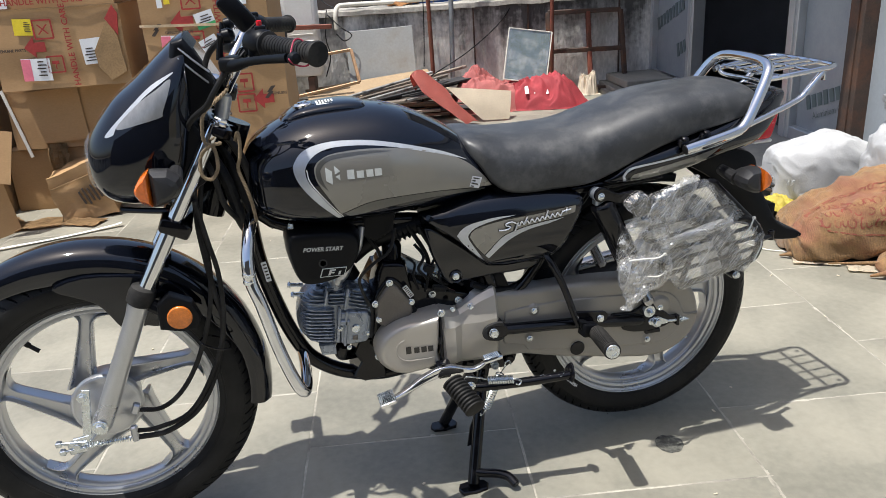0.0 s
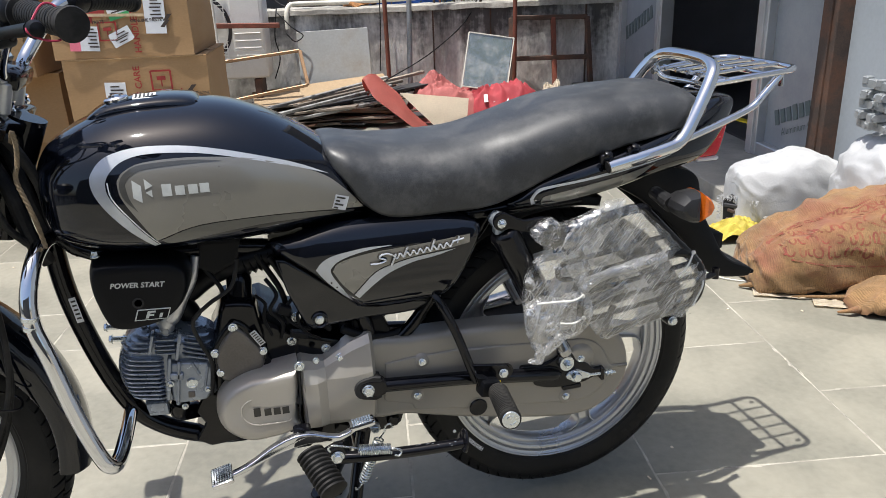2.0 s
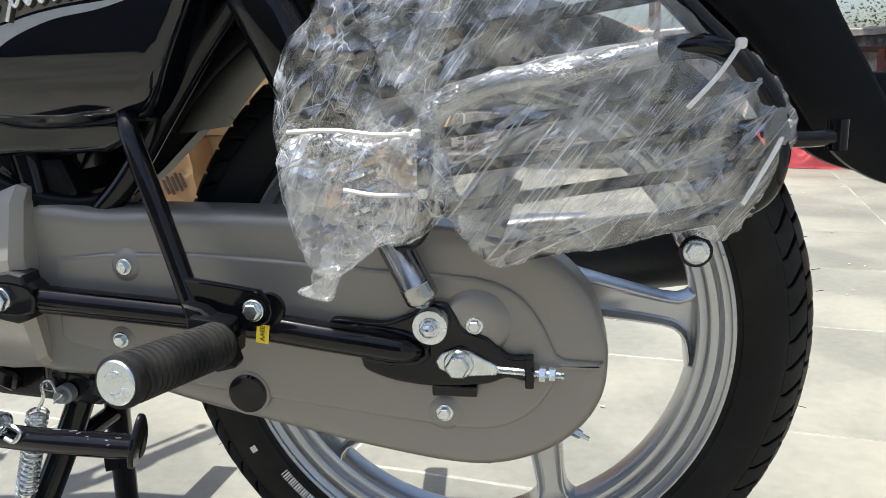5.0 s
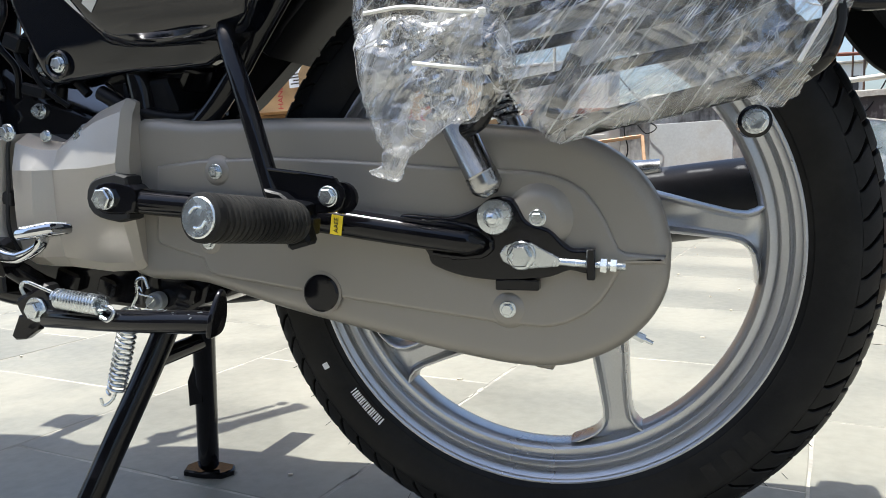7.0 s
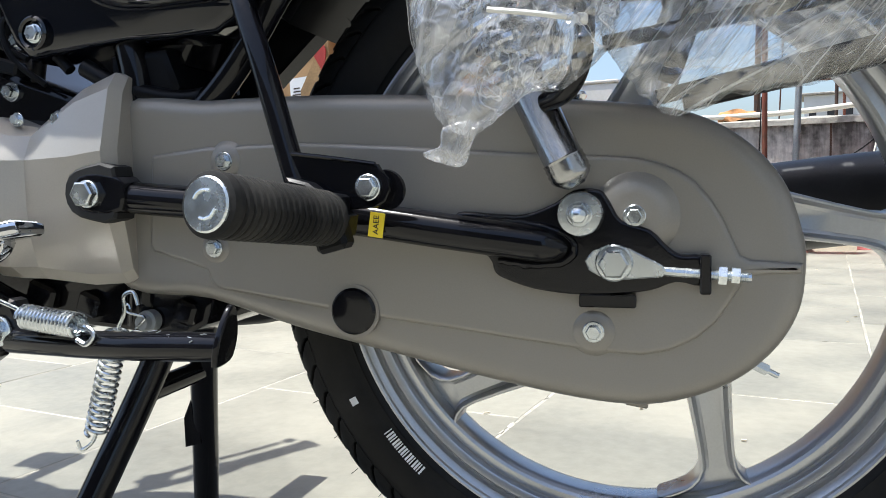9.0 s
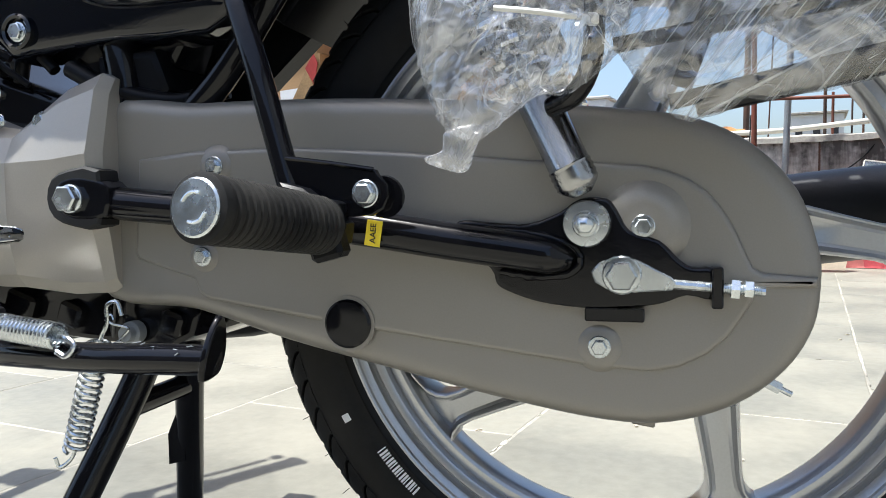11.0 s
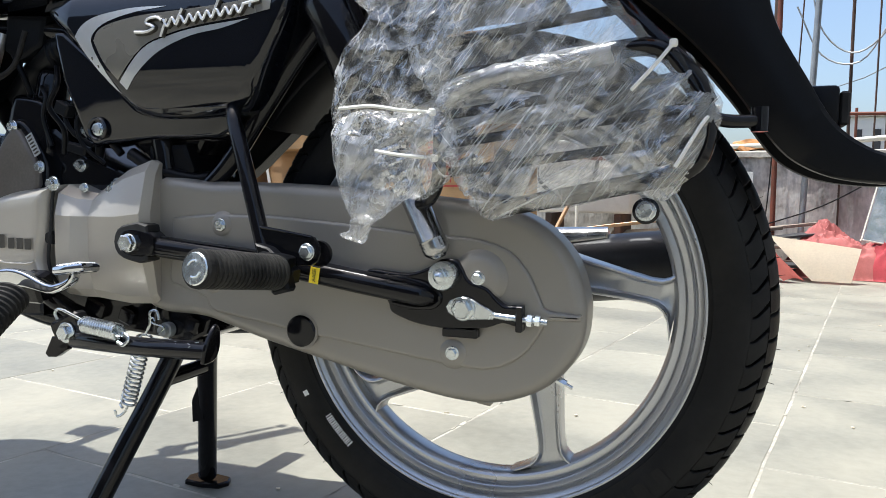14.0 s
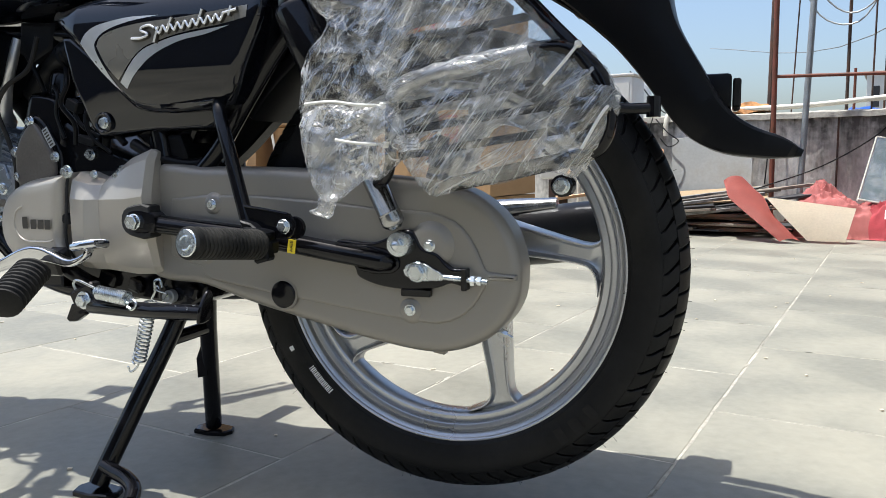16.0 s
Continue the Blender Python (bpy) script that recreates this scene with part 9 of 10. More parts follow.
prism(bm, [(0.394, 0.408), (0.402, 0.4095), (0.455, 0.401), (0.463, 0.3995), (0.465, 0.396), (0.471, 0.390), (0.4725, 0.382), (0.469, 0.374), (0.461, 0.370), (0.44, 0.3685), (0.415, 0.369), (0.398, 0.376)][::-1], -0.1515, -0.146, 0.0012, 2)
tube(bm, [(0.400, -0.151, 0.4085), (0.43, -0.1515, 0.4045), (0.462, -0.1515, 0.3995)], 0.0016, 8)
lathe(bm, [(0.0135, -0.003), (0.0142, 0.0), (0.0135, 0.003), (0.0, 0.003)], (0.4655, -0.141, 0.382), LEFT, 24)
part("stay_plate", bm, SATIN, stay)
bolt((0.457, -0.1525, 0.384), 0.0070, 0.007, stay, flange=1.3)
bm = bmesh.new()
slab(bm, (0.425, -0.160, 0.367), (0.036, 0.03, 0.03), rot3(0, 10, 8), bev=0.004, seg=2)
slab(bm, (0.437, -0.172, 0.360), (0.022, 0.018, 0.036), rot3(0, -15, 0), bev=0.003)
prism(bm, [(0.402, 0.392), (0.418, 0.388), (0.448, 0.365), (0.446, 0.352), (0.428, 0.345), (0.408, 0.368)][::-1], -0.166, -0.150, 0.002, 1)
part("peg_hinge", bm, PLASTIC, stay)


def peg(p0, p1, r, name, ribs, cap, flat_bottom=False):
    """A ribbed rubber footrest from p0 to its end p1."""
    p0, p1 = np.array(p0, float), np.array(p1, float)
    ln = np.linalg.norm(p1 - p0)
    prof = [(r * 0.7, 0.0), (r * 0.98, 0.002)]
    for i in range(ribs):
        a = 0.004 + (ln - 0.014) * i / ribs
        w = (ln - 0.014) / ribs
        prof += [(r, a), (r * 1.02, a + w * 0.3), (r, a + w * 0.62), (r * 0.92, a + w * 0.70), (r * 0.92, a + w * 0.95)]
    prof += [(r * 1.0, ln - 0.009), (r * 1.03, ln - 0.005), (r * 1.0, ln - 0.001), (r * 0.86, ln), (0.0, ln)]
    bm = bmesh.new()
    lathe(bm, prof, p0, p1 - p0, 32)
    ob = part(name, bm, RUBBER, bike, "black ribbed rubber footrest", angle=45)
    if cap:
        bm = bmesh.new()
        lathe(bm, [(r * 0.84, -0.001), (r * 0.84, 0.0012), (r * 0.78, 0.0022), (0.0, 0.0024)], p1, p1 - p0, 32)
        c = part("end_disc", bm, ZINC, ob, "round zinc end disc")
        for a0 in (0.4, 3.5):
            bm = bmesh.new()
            s, u = frame_of(p1 - p0)
            d = (p1 - p0) / ln
            tube(bm, [p1 + d * 0.0026 + r * 0.42 * (math.cos(a) * s + math.sin(a) * u) for a in np.linspace(a0, a0 + 1.6, 7)], 0.0009, 6, smooth=False)
            part("stamped_arc", bm, ZINC, c)
    return ob


peg((0.4375, -0.178, 0.364), (0.4215, -0.289, 0.3765), 0.0180, "pillion_peg", 17, True)
peg((0.4375, 0.178, 0.364), (0.4215, 0.289, 0.3765), 0.0162, "pillion_peg", 17, True)
bm = bmesh.new()
pp0, pp1 = np.array((0.096, -0.196, 0.322)), np.array((0.126, -0.272, 0.290))
pd = pp1 - pp0
ps, pu = frame_of(pd)
loops = []
for i in range(31):
    t = i / 30
    r = 0.0215 if i % 3 else 0.0175
    r = r * (0.8 if i in (0, 30) else 1)
    loops.append([pp0 + pd * t + r * (1.15 * math.cos(a) * ps + 0.95 * math.sin(a) * pu) for a in np.linspace(0, 2 * math.pi, 20, endpoint=False)])
rings(bm, loops)
part("footrest", bm, RUBBER, bike, "black ribbed rubber footrest")
bm = bmesh.new()
tube(bm, [(0.11, 0.12, 0.30), (0.11, 0.0, 0.265), (0.10, -0.09, 0.285), (0.084, -0.16, 0.338)], 0.011, 12)
slab(bm, (0.09, -0.15, 0.328), (0.03, 0.03, 0.034), rot3(20, 0, 0), bev=0.004)
part("footrest_bar", bm, SATIN, bike)
bm = bmesh.new()
tube(bm, [(0.12, 0.15, 0.29), (0.124, 0.265, 0.292)], 0.02, 14)
part("footrest", bm, RUBBER, bike)

# gear pedal
bm = bmesh.new()
blade = [(-0.040, 0.309, 0.004), (-0.02, 0.311, 0.0045), (0.006, 0.317, 0.0065), (0.035, 0.328, 0.009), (0.06, 0.337, 0.011), (0.085, 0.342, 0.011), (0.108, 0.341, 0.009), (0.13, 0.335, 0.0065), (0.15, 0.332, 0.005), (0.172, 0.341, 0.0045), (0.18, 0.349, 0.004)]
prism(bm, [(x, z - h) for x, z, h in blade][::-1] + [(x, z + h) for x, z, h in blade], -0.188, -0.174, 0.003, 2, smooth=2, back=True)
for v in bm.verts:
    v.co.y -= max(0.0, 0.03 - v.co.x) * 0.30
pedal = part("gear_pedal", bm, CHROME, bike, "chrome heel and toe gear pedal", angle=60)
for c, a, wide, lean in (((-0.047, -0.209, 0.316), -12, 0.040, 12), ((0.189, -0.190, 0.357), -9, 0.028, -6)):
    bm = bmesh.new()
    slab(bm, c, (0.036 if a < -10 else 0.044, wide, 0.010), rot3(lean, a, 0), bev=0.0035, seg=2)
    part("pedal_pad", bm, CHROME, pedal)
    bm = bmesh.new()
    m = Matrix.Translation(c) @ rot3(lean, a, 0).to_4x4()
    for i in range(8):
        for j in range(9):
            q = m @ Vector((-0.0145 + i * 0.0042, (j - 4) * 0.0045 * wide / 0.044, 0.0047))
            n = m.to_3x3() @ Vector((0, 0, 1))
            lathe(bm, [(0.0021, 0), (0.0008, 0.0016)], q, n, 4)
    part("pad_knurl", bm, ZINC, pedal, kind="stuff")

# bracket under the engine that carries the stands
bm = bmesh.new()
prism(bm, [(0.055, 0.300), (0.09, 0.282), (0.15, 0.268), (0.255, 0.260), (0.278, 0.272), (0.285, 0.295), (0.27, 0.335), (0.10, 0.345)][::-1], -0.078, 0.078, 0.004, 2)
stand_bracket = part("stand_bracket", bm, SATIN, bike)
for x, z, w in ((0.115, 0.296, 0.03), (0.165, 0.288, 0.022), (0.262, 0.283, 0.02)):
    bm = bmesh.new()
    slab(bm, (x, -0.083, z), (w, 0.012, 0.02), rot3(0, 20, 0), bev=0.003)
    part("bracket_tab", bm, SATIN, stand_bracket)
bm = bmesh.new()
lathe(bm, [(0.0, 0.010), (0.006, 0.010), (0.0065, 0.008), (0.0065, 0.0035), (0.0095, 0.003), (0.0095, -0.006)], (0.226, -0.086, 0.275), LEFT, 14)
part("pivot_pin", bm, GALV, stand_bracket)
bm = bmesh.new()
tube(bm, [(0.221, -0.097, 0.270), (0.231, -0.097, 0.280), (0.216, -0.098, 0.284), (0.212, -0.098, 0.289), (0.216, -0.098, 0.291), (0.218, -0.098, 0.287)], 0.0011, 6)
part("split_pin", bm, ZINC, stand_bracket)

# stands and springs
bm = bmesh.new()
tube(bm, [(0.2265, -0.034, 0.300), (0.203, -0.052, 0.225), (0.172, -0.103, 0.118), (0.142, -0.152, 0.014)], 0.0138, 16)
stand = part("centre_stand", bm, SATIN, bike, "black steel centre stand with curved foot tread", angle=60)
bm = bmesh.new()
tube(bm, [(0.2265, 0.000, 0.300), (0.206, 0.022, 0.225), (0.172, 0.068, 0.118), (0.139, 0.113, 0.014)], 0.0138, 16)
part("stand_leg", bm, SATIN, stand, angle=60)
bm = bmesh.new()
tube(bm, [(0.197, -0.062, 0.204), (0.200, 0.030, 0.206)], 0.0105, 12)
part("stand_crossbar", bm, SATIN, stand)
for x, y in ((0.141, -0.153), (0.138, 0.115)):
    bm = bmesh.new()
    prism(bm, [(x - 0.028, -0.018 + y), (x + 0.03, -0.016 + y), (x + 0.03, 0.016 + y), (x - 0.028, 0.018 + y)], 0.008, 0.0, 0.002, 1, smooth=2)
    for v in bm.verts:
        v.co = Vector((v.co.x, v.co.z, v.co.y))
    part("stand_foot", bm, SATIN, stand)
for m0, m1, m2 in (((0.190, -0.072, 0.180), (0.163, -0.112, 0.095), (0.176, -0.076, 0.135)), ((0.196, 0.030, 0.200), (0.178, 0.052, 0.120), (0.180, 0.040, 0.150))):
    bm = bmesh.new()
    loop = [m0, ((m0[0] + m1[0]) / 2 - 0.020, (m0[1] + m1[1]) / 2, (m0[2] + m1[2]) / 2 - 0.010), (m1[0] - 0.020, m1[1] + 0.002, m1[2] - 0.006), m1]
    rings(bm, [[(x, y - 0.0016, z) for x, y, z in loop], [(x, y + 0.0016, z) for x, y, z in loop]])
    part("stand_fin", bm, SATIN, stand, "thin black welded fin")
bm = bmesh.new()
tube(bm, [(0.150, -0.146, 0.040), (0.172, -0.152, 0.036), (0.200, -0.160, 0.033), (0.222, -0.172, 0.027), (0.233, -0.190, 0.017)], 0.0105, 14)
part("stand_tread", bm, SATIN, stand, "scuffed black foot tread", angle=60)
# black disc painted as the shade inside the open tube end
bm = bmesh.new()
cyl(bm, (0.233, -0.1895, 0.0172), (0.2345, -0.1925, 0.0155), 0.0074, n=14)
part("tread_end", bm, SHADOW_HOLE, stand)
bm = bmesh.new()
helix(bm, (0.226, -0.125, 0.275), (0.192, -0.116, 0.185), 0.0085, 16, 0.0016)
tube(bm, [(0.192, -0.116, 0.185), (0.187, -0.116, 0.176), (0.178, -0.118, 0.170), (0.176, -0.120, 0.178)], 0.0016, 8)
tube(bm, [(0.226, -0.125, 0.275), (0.236, -0.128, 0.29), (0.238, -0.13, 0.303), (0.247, -0.13, 0.306), (0.251, -0.13, 0.296)], 0.0016, 8)
part("stand_spring", bm, ZINC, stand, "zinc coil spring")
bm = bmesh.new()
tube(bm, [(0.150, -0.152, 0.270), (0.20, -0.165, 0.2715), (0.27, -0.178, 0.274), (0.335, -0.187, 0.2775), (0.366, -0.191, 0.279)], [0.0115, 0.0105, 0.0105, 0.0105, 0.0095], 16)
sstand = part("side_stand", bm, SATIN, bike, "folded black steel side stand with scuffed tip", angle=60)
bm = bmesh.new()
prism(bm, [(-0.017, -0.010), (-0.012, -0.014), (0.010, -0.014), (0.017, -0.008), (0.018, 0.004), (0.011, 0.018), (0.003, 0.026), (-0.004, 0.026), (-0.012, 0.017), (-0.018, 0.004)], -0.0022, 0.0022, 0.0012, 2, smooth=3, back=True)
tip = facing((0.366, -0.191, 0.2815), (-0.21, 1, 0.0), (0.20, 0.04, 1))
tip = tip @ Matrix.Rotation(radians(-90), 4, "X")
bmesh.ops.transform(bm, matrix=tip, verts=bm.verts)
part("stand_tip", bm, SATIN, sstand, "flat scuffed paddle tip", angle=50)
bm = bmesh.new()
rs = random.Random(11)
for i in range(26):
    x = rs.uniform(0.28, 0.352)
    y, z = -0.152 - (x - 0.15) * 0.185, 0.270 + (x - 0.15) * 0.042
    a = rs.uniform(0.25, 1.25)
    q = np.array((x, y - 0.0104 * math.cos(a), z + 0.0104 * math.sin(a)))
    tube(bm, [q, q + np.array((rs.uniform(0.002, 0.008), -0.0010, rs.uniform(-0.001, 0.002)))], rs.uniform(0.0002, 0.0005), 5)
part("scuff", bm, GALV, sstand, kind="stuff")
bm = bmesh.new()
slab(bm, (0.142, -0.15, 0.280), (0.045, 0.02, 0.034), rot3(0, -25, 0), bev=0.004)
prism(bm, [(0.105, 0.249), (0.110, 0.245), (0.122, 0.246), (0.138, 0.256), (0.142, 0.274), (0.116, 0.270)][::-1], -0.156, -0.147, 0.0015, 1)
part("stand_pivot", bm, SATIN, sstand)
bolt((0.145, -0.161, 0.278), 0.0085, 0.009, sstand)
bm = bmesh.new()
helix(bm, (0.182, -0.172, 0.292), (0.238, -0.180, 0.288), 0.0085, 15, 0.0016)
tube(bm, [(0.182, -0.172, 0.295), (0.16, -0.168, 0.301), (0.138, -0.165, 0.306), (0.130, -0.163, 0.300), (0.133, -0.163, 0.293)], 0.0017, 8)
tube(bm, [(0.238, -0.180, 0.288), (0.247, -0.183, 0.288), (0.255, -0.185, 0.283), (0.25, -0.187, 0.276), (0.242, -0.187, 0.279)], 0.002, 8)
part("stand_spring", bm, ZINC, sstand, "zinc coil spring")

# silencer on the far side
bm = bmesh.new()
tube(bm, [(0.02, 0.12, 0.25), (0.20, 0.15, 0.25), (0.34, 0.165, 0.29), (0.40, 0.17, 0.31)], 0.019, 16)
tube(bm, [(0.38, 0.17, 0.305), (0.45, 0.172, 0.322), (0.70, 0.178, 0.350), (0.855, 0.18, 0.367), (0.870, 0.18, 0.369)], [0.03, 0.042, 0.044, 0.042, 0.030], 28)
silencer = part("silencer", bm, EXHAUST, bike, "black silencer with chrome shield", angle=50)
bm = bmesh.new()
tube(bm, [(0.50, 0.165, 0.368), (0.62, 0.168, 0.385), (0.725, 0.172, 0.396)], [0.020, 0.022, 0.014], 16, flat=0.8)
part("heat_shield", bm, STEEL, silencer, "polished steel heat shield")

# rear foot guard in clear wrap
bm = bmesh.new()
tube(bm, [(0.575, -0.135, 0.436), (0.592, -0.148, 0.443), (0.602, -0.156, 0.465), (0.604, -0.158, 0.515), (0.614, -0.16, 0.540), (0.64, -0.16, 0.552), (0.70, -0.162, 0.563), (0.77, -0.163, 0.575), (0.805, -0.162, 0.574), (0.828, -0.16, 0.550), (0.846, -0.158, 0.517), (0.842, -0.156, 0.482), (0.824, -0.155, 0.466), (0.80, -0.153, 0.459), (0.74, -0.153, 0.446), (0.66, -0.155, 0.430)], [0.0065] * 4 + [0.0085] * 7 + [0.0085, 0.008, 0.0065, 0.006, 0.0055], 12)
foot_guard = part("foot_guard", bm, SATIN, bike, "black tube foot guard wrapped in clear film", angle=60)
bm = bmesh.new()
tube(bm, [(0.575, -0.145, 0.60), (0.59, -0.148, 0.625), (0.645, -0.15, 0.655), (0.712, -0.152, 0.668), (0.735, -0.153, 0.652), (0.788, -0.156, 0.597), (0.832, -0.158, 0.552), (0.846, -0.158, 0.526)], 0.0092, 12)
part("guard_hoop", bm, SATIN, foot_guard, angle=60)
for a, b, z0, z1 in ((0.549, 0.602, 0.611, 0.609), (0.570, 0.775, 0.584, 0.612), (0.573, 0.701, 0.552, 0.571), (0.615, 0.825, 0.522, 0.551), (0.610, 0.842, 0.494, 0.525), (0.614, 0.838, 0.467, 0.498), (0.645, 0.835, 0.433, 0.472)):
    bm = bmesh.new()
    tube(bm, [(a, -0.158, z0), (b, -0.158, z1)], 0.0046, 10)
    part("guard_rib", bm, SATIN, foot_guard)
for p in ([(0.573, 0.552), (0.560, 0.560), (0.558, 0.575), (0.570, 0.584)], [(0.595, 0.613), (0.608, 0.585), (0.622, 0.556)]):
    bm = bmesh.new()
    tube(bm, [(x, -0.157, z) for x, z in p], 0.0046, 10)
    part("guard_rib", bm, SATIN, foot_guard)
bm = bmesh.new()
slab(bm, (0.66, -0.158, 0.465), (0.012, 0.004, 0.05), rot3(0, 20, 0))
part("guard_strut", bm, SATIN, foot_guard)
bm = bmesh.new()
tube(bm, [(0.838, -0.157, 0.52), (0.86, -0.150, 0.513), (0.885, -0.142, 0.513)], 0.0058, 12)
lathe(bm, [(0.0072, -0.010), (0.0072, 0.011), (0.0045, 0.011), (0.0045, 0.0)], (0.889, -0.14, 0.514), (0, 0, 1), 16)
part("guard_lug", bm, SATIN, foot_guard)
bm = bmesh.new()
lathe(bm, [(0.012, -0.02), (0.012, 0), (0.009, 0.001)], (0.797, -0.150, 0.434), LEFT, 20)
part("mount_eye", bm, SATIN, foot_guard)
bolt((0.797, -0.151, 0.434), 0.0075, 0.008, foot_guard, flange=1.25)


def wrap(outline, y, depth, name, seed, nr=44, na=200, rough=0.006, film=None, lean=0.9):
    """A crumpled bag of film round the outline (x, z), its folds running along a slope."""
    film = film or FILM
    p = catmull(outline, max(1, na // len(outline)), True)
    cx, cz = sum(q[0] for q in p) / len(p), sum(q[1] for q in p) / len(p)
    ca, sa = math.cos(lean), math.sin(lean)
    bm = bmesh.new()
    for side in (-1, 1):
        loops = []
        for j in range(nr + 1):
            t = 0.02 + 0.98 * j / nr
            loop = []
            for i, q in enumerate(p):
                x, z = cx + (q[0] - cx) * t, cz + (q[1] - cz) * t
                a, c = x * ca + z * sa, -x * sa + z * ca
                w = noise.noise(Vector((x * 15 + seed, z * 15, side))) * 0.4
                f1 = 1 - 2 * abs(noise.noise(Vector((a * 9 + seed + w, c * 40 + w, side + seed))))
                f2 = 1 - 2 * abs(noise.noise(Vector((c * 11 + seed - w, a * 34 + w, side - seed))))
                f3 = 1 - 2 * abs(noise.noise(Vector((x * 75 + seed, z * 75, side))))
                big = noise.noise(Vector((x * 11 + seed, z * 11, side)))
                k = min(1.0, (1 - t) * 6 + 0.3)
                dy = depth * (1 - t ** 6) ** 0.5 + k * rough * (1.0 * big + 0.55 * f1 + (0.15 if film is FILM else 0.45) * f2 + 0.14 * f3)
                e = 1 + t * (0.025 * noise.noise(Vector((i * 0.21, seed, 2))) + 0.012 * noise.noise(Vector((i * 0.9, seed, 5))))
                loop.append((cx + (x - cx) * e, y + side * max(0.001, dy), cz + (z - cz) * e))
            loops.append(loop)
        rings(bm, loops, cap1=False)
    return part(name, bm, film, foot_guard, "crumpled clear plastic wrap", angle=55)


wrap([(0.565, 0.60), (0.575, 0.640), (0.603, 0.664), (0.640, 0.678), (0.700, 0.676), (0.756, 0.632), (0.812, 0.583), (0.842, 0.556), (0.858, 0.520), (0.846, 0.480), (0.829, 0.458), (0.812, 0.443), (0.782, 0.449), (0.735, 0.437), (0.690, 0.432), (0.657, 0.422), (0.637, 0.436), (0.614, 0.468), (0.600, 0.53), (0.578, 0.56)], -0.157, 0.012, "plastic_wrap", 1.0, nr=60, na=300, rough=0.0055)
wrap([(0.504, 0.652), (0.523, 0.668), (0.543, 0.674), (0.560, 0.660), (0.582, 0.664), (0.604, 0.670), (0.630, 0.680), (0.646, 0.692), (0.678, 0.690), (0.672, 0.664), (0.645, 0.630), (0.622, 0.585), (0.609, 0.540), (0.604, 0.508), (0.560, 0.512), (0.520, 0.508), (0.493, 0.505), (0.493, 0.555), (0.505, 0.588), (0.530, 0.616), (0.512, 0.636)],
     -0.161, 0.012, "plastic_wrap", 7.0, nr=64, na=300, rough=0.0065, film=THIN, lean=1.2)
wrap([(0.496, 0.516), (0.530, 0.528), (0.565, 0.522), (0.604, 0.528), (0.622, 0.502), (0.620, 0.468), (0.592, 0.442), (0.570, 0.440), (0.552, 0.428), (0.530, 0.414), (0.512, 0.424), (0.501, 0.450), (0.493, 0.485)],
     -0.162, 0.014, "plastic_wrap", 11.0, nr=56, na=240, rough=0.0055, film=BAG, lean=1.2)
wrap([(0.536, 0.424), (0.532, 0.408), (0.526, 0.396), (0.512, 0.398), (0.500, 0.404), (0.512, 0.409), (0.515, 0.422)], -0.163, 0.004, "plastic_wrap", 15.0, nr=8, na=60, rough=0.003, film=BAG)
bm = bmesh.new()
tube(bm, [(0.606, -0.1585, 0.525), (0.614, -0.16, 0.540), (0.64, -0.16, 0.552), (0.70, -0.162, 0.563), (0.765, -0.163, 0.574)], [0.0098, 0.0108, 0.0102, 0.0112, 0.0100], 14)
crumple(bm, 0.0022, 90, 4)
part("plastic_sleeve", bm, SLEEVE, foot_guard, "tight white-creased plastic sleeve", angle=60)
for pts in ([(0.509, -0.184, 0.527), (0.545, -0.190, 0.528), (0.575, -0.186, 0.524), (0.600, -0.172, 0.523)], [(0.550, -0.190, 0.486), (0.575, -0.190, 0.482), (0.603, -0.172, 0.480)], [(0.817, -0.172, 0.577), (0.803, -0.180, 0.558), (0.784, -0.182, 0.537)], [(0.853, -0.150, 0.523), (0.842, -0.172, 0.508), (0.822, -0.176, 0.472)]):
    bm = bmesh.new()
    tube(bm, pts, 0.0017, 8)
    slab(bm, pts[-1] if pts[0][0] < 0.6 else pts[0], (0.007, 0.006, 0.007), bev=0.0015)
    part("cable_tie", bm, ZIPTIE, foot_guard, "white nylon cable tie")

# ---- flagstones ----
floor = tagged(new("floor"), "grey-green flagstone floor with pale dusty joints", "floor", kind="structure")
floor.matrix_basis = TERRACE
DU, DV, GAP = 0.5405, 0.5635, 0.0030
rnd = random.Random(5)


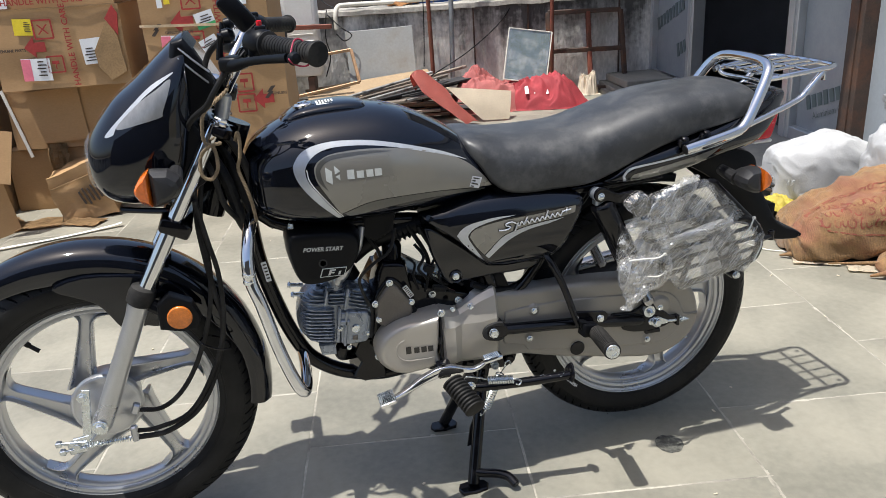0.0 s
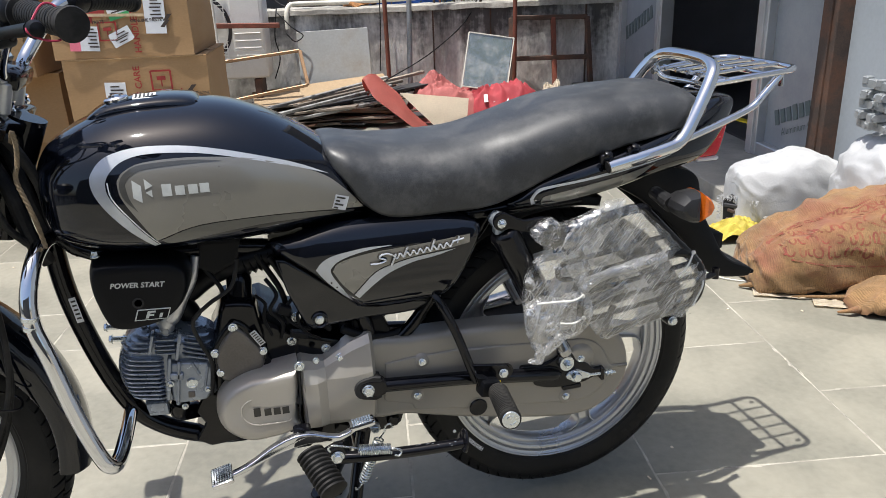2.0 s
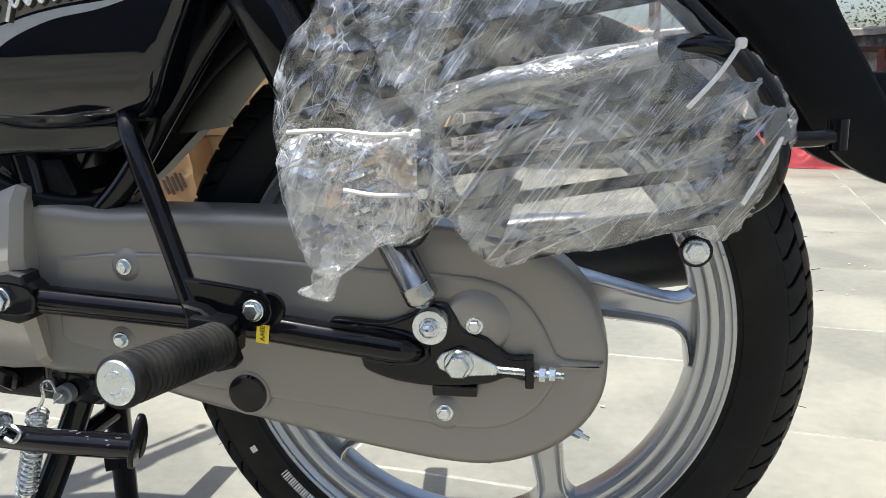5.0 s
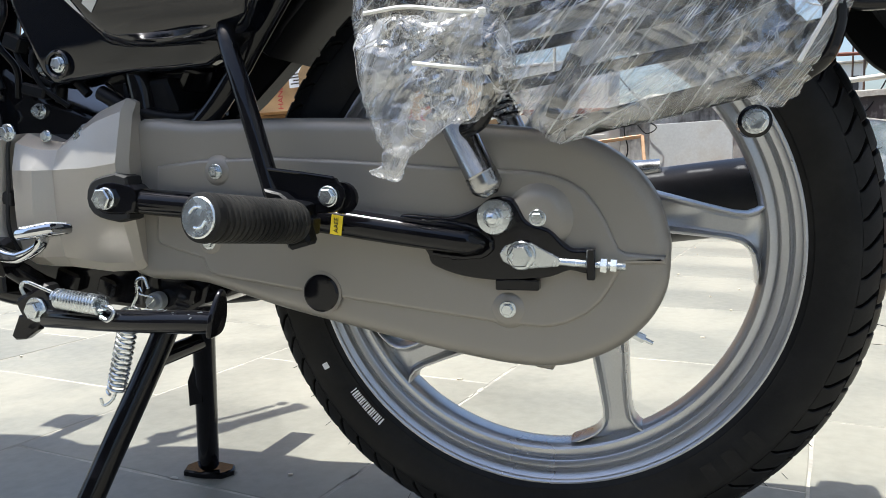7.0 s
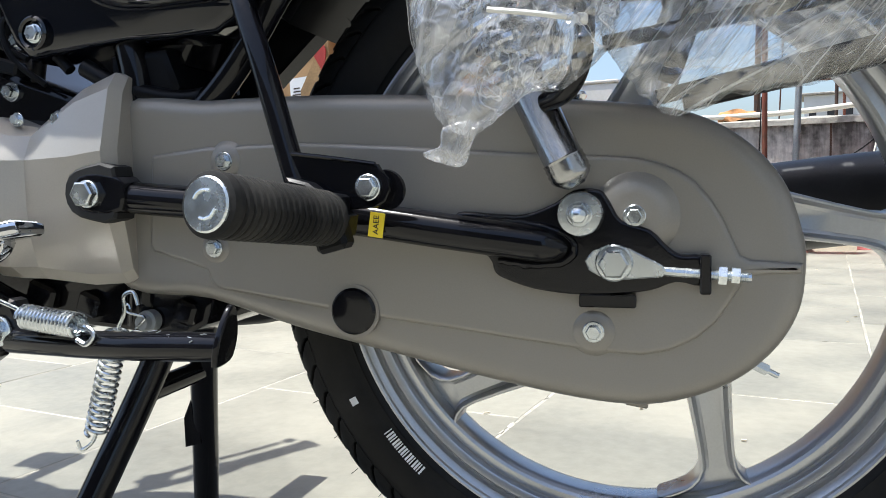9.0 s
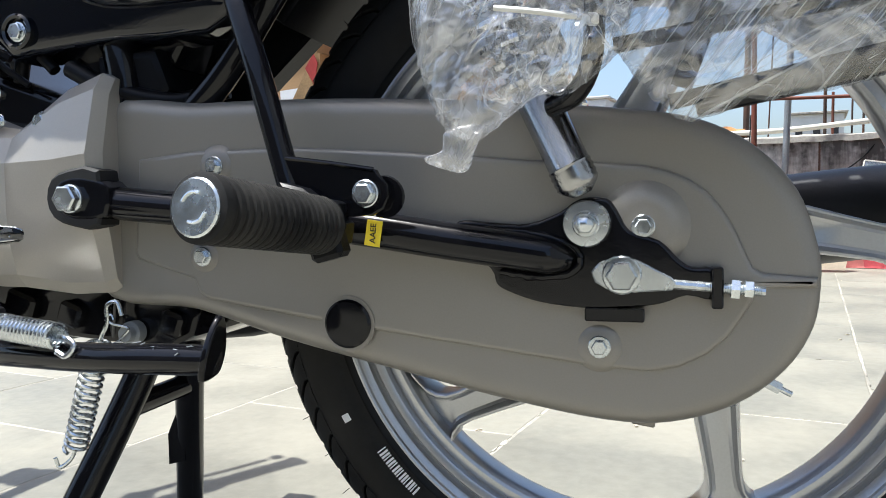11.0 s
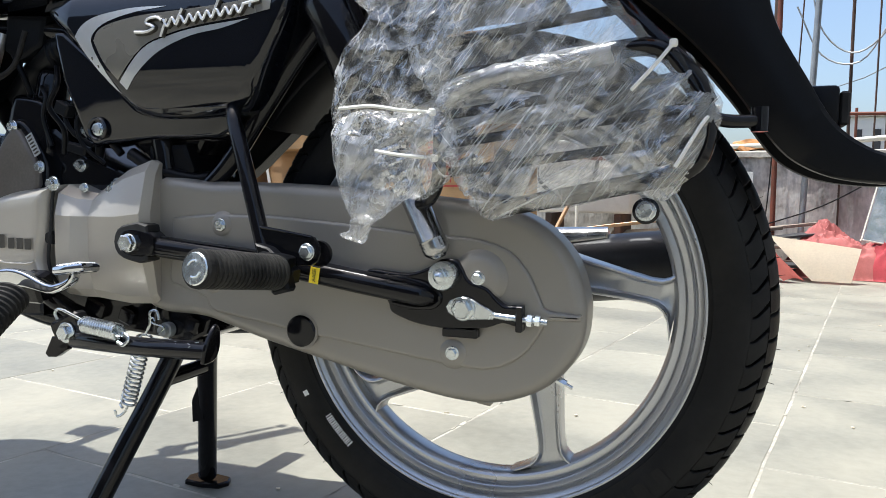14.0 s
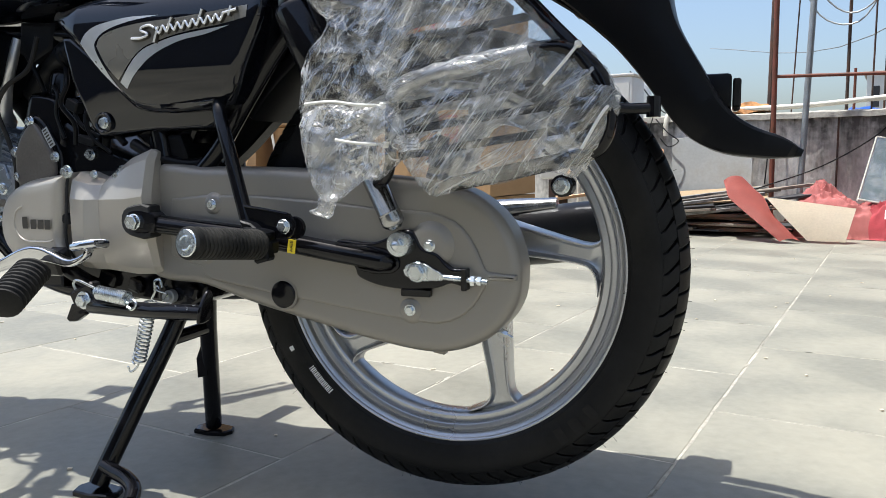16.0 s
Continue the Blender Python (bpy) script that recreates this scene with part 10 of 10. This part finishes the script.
def flag_mesh(seed):
    """One flagstone with slightly uneven edges."""
    r = random.Random(seed)
    bm = bmesh.new()
    a, b = DU / 2 - GAP / 2, DV / 2 - GAP / 2
    loop = []
    for i in range(9):
        loop.append((-a + 2 * a * i / 9, -b + r.uniform(0, 0.0022)))
    for i in range(9):
        loop.append((a - r.uniform(0, 0.0022), -b + 2 * b * i / 9))
    for i in range(9):
        loop.append((a - 2 * a * i / 9, b - r.uniform(0, 0.0022)))
    for i in range(9):
        loop.append((-a + r.uniform(0, 0.0022), b - 2 * b * i / 9))
    q = offset(loop, 0.0016)
    rings(bm, [[(x, y, -0.012) for x, y in loop], [(x, y, -0.0008) for x, y in loop], [(x, y, 0.0) for x, y in q]], cap0=False)
    return bm


flags = [finish(flag_mesh(n), "flagstone", STONE, 8) for n in range(8)]
rest = bmesh.new()
for i in range(-13, 3):
    for j in range(-9, 10):
        u, v = 0.845 + (i + 0.5) * DU, 0.1 + (j + 0.5) * DV + (0.278 if i % 2 else 0.0)
        if v > 4.9 or v < -4.2:
            continue
        z = rnd.uniform(-0.0003, 0.0005)
        if -2.4 < u < 2.0 and -1.4 < v < 4.0:
            ob = new("flagstone", flags[rnd.randrange(8)])
            ob.parent = floor
            ob.matrix_basis = Matrix.Translation((u, v, z)) @ Matrix.Rotation(math.pi * rnd.randrange(2), 4, "Z")
        else:
            slab(rest, (u, v, z - 0.006), (DU - GAP, DV - GAP, 0.012))
part("flagstones_beyond", rest, STONE, floor, kind="stuff")

# broken mortar and dried slurry along the joints
smear = bmesh.new()
rnd = random.Random(21)
for i in range(-4, 4):
    for k in range(90):
        along = rnd.random() < 0.55
        u0, v0 = 0.845 + i * DU, rnd.uniform(-1.2, 3.6)
        if not along:
            j = rnd.randrange(-2, 7)
            u0, v0 = 0.845 + (i + rnd.random()) * DU, 0.1 + j * DV + (0.278 if i % 2 else 0.0)
        if noise.noise(Vector((u0 * 1.7, v0 * 1.7, 4.0))) < 0.06:
            continue
        ln_, wd = rnd.uniform(0.006, 0.022), rnd.uniform(0.002, 0.0055)
        ru, rv = (wd, ln_) if along else (ln_, wd)
        ou, ov = rnd.uniform(-0.004, 0.004), rnd.uniform(-0.004, 0.004)
        loop = []
        for a in range(11):
            q = 2 * math.pi * a / 11
            w = rnd.uniform(0.6, 1.15)
            loop.append((u0 + ou + ru * w * math.cos(q), v0 + ov + rv * w * math.sin(q)))
        rings(smear, [[(x, y, 0.0003) for x, y in loop], [(x + (u0 - x) * 0.2, y + (v0 - y) * 0.2, 0.0009) for x, y in loop]], cap0=False)
part("mortar_smear", smear, MORTAR, floor, kind="stuff")
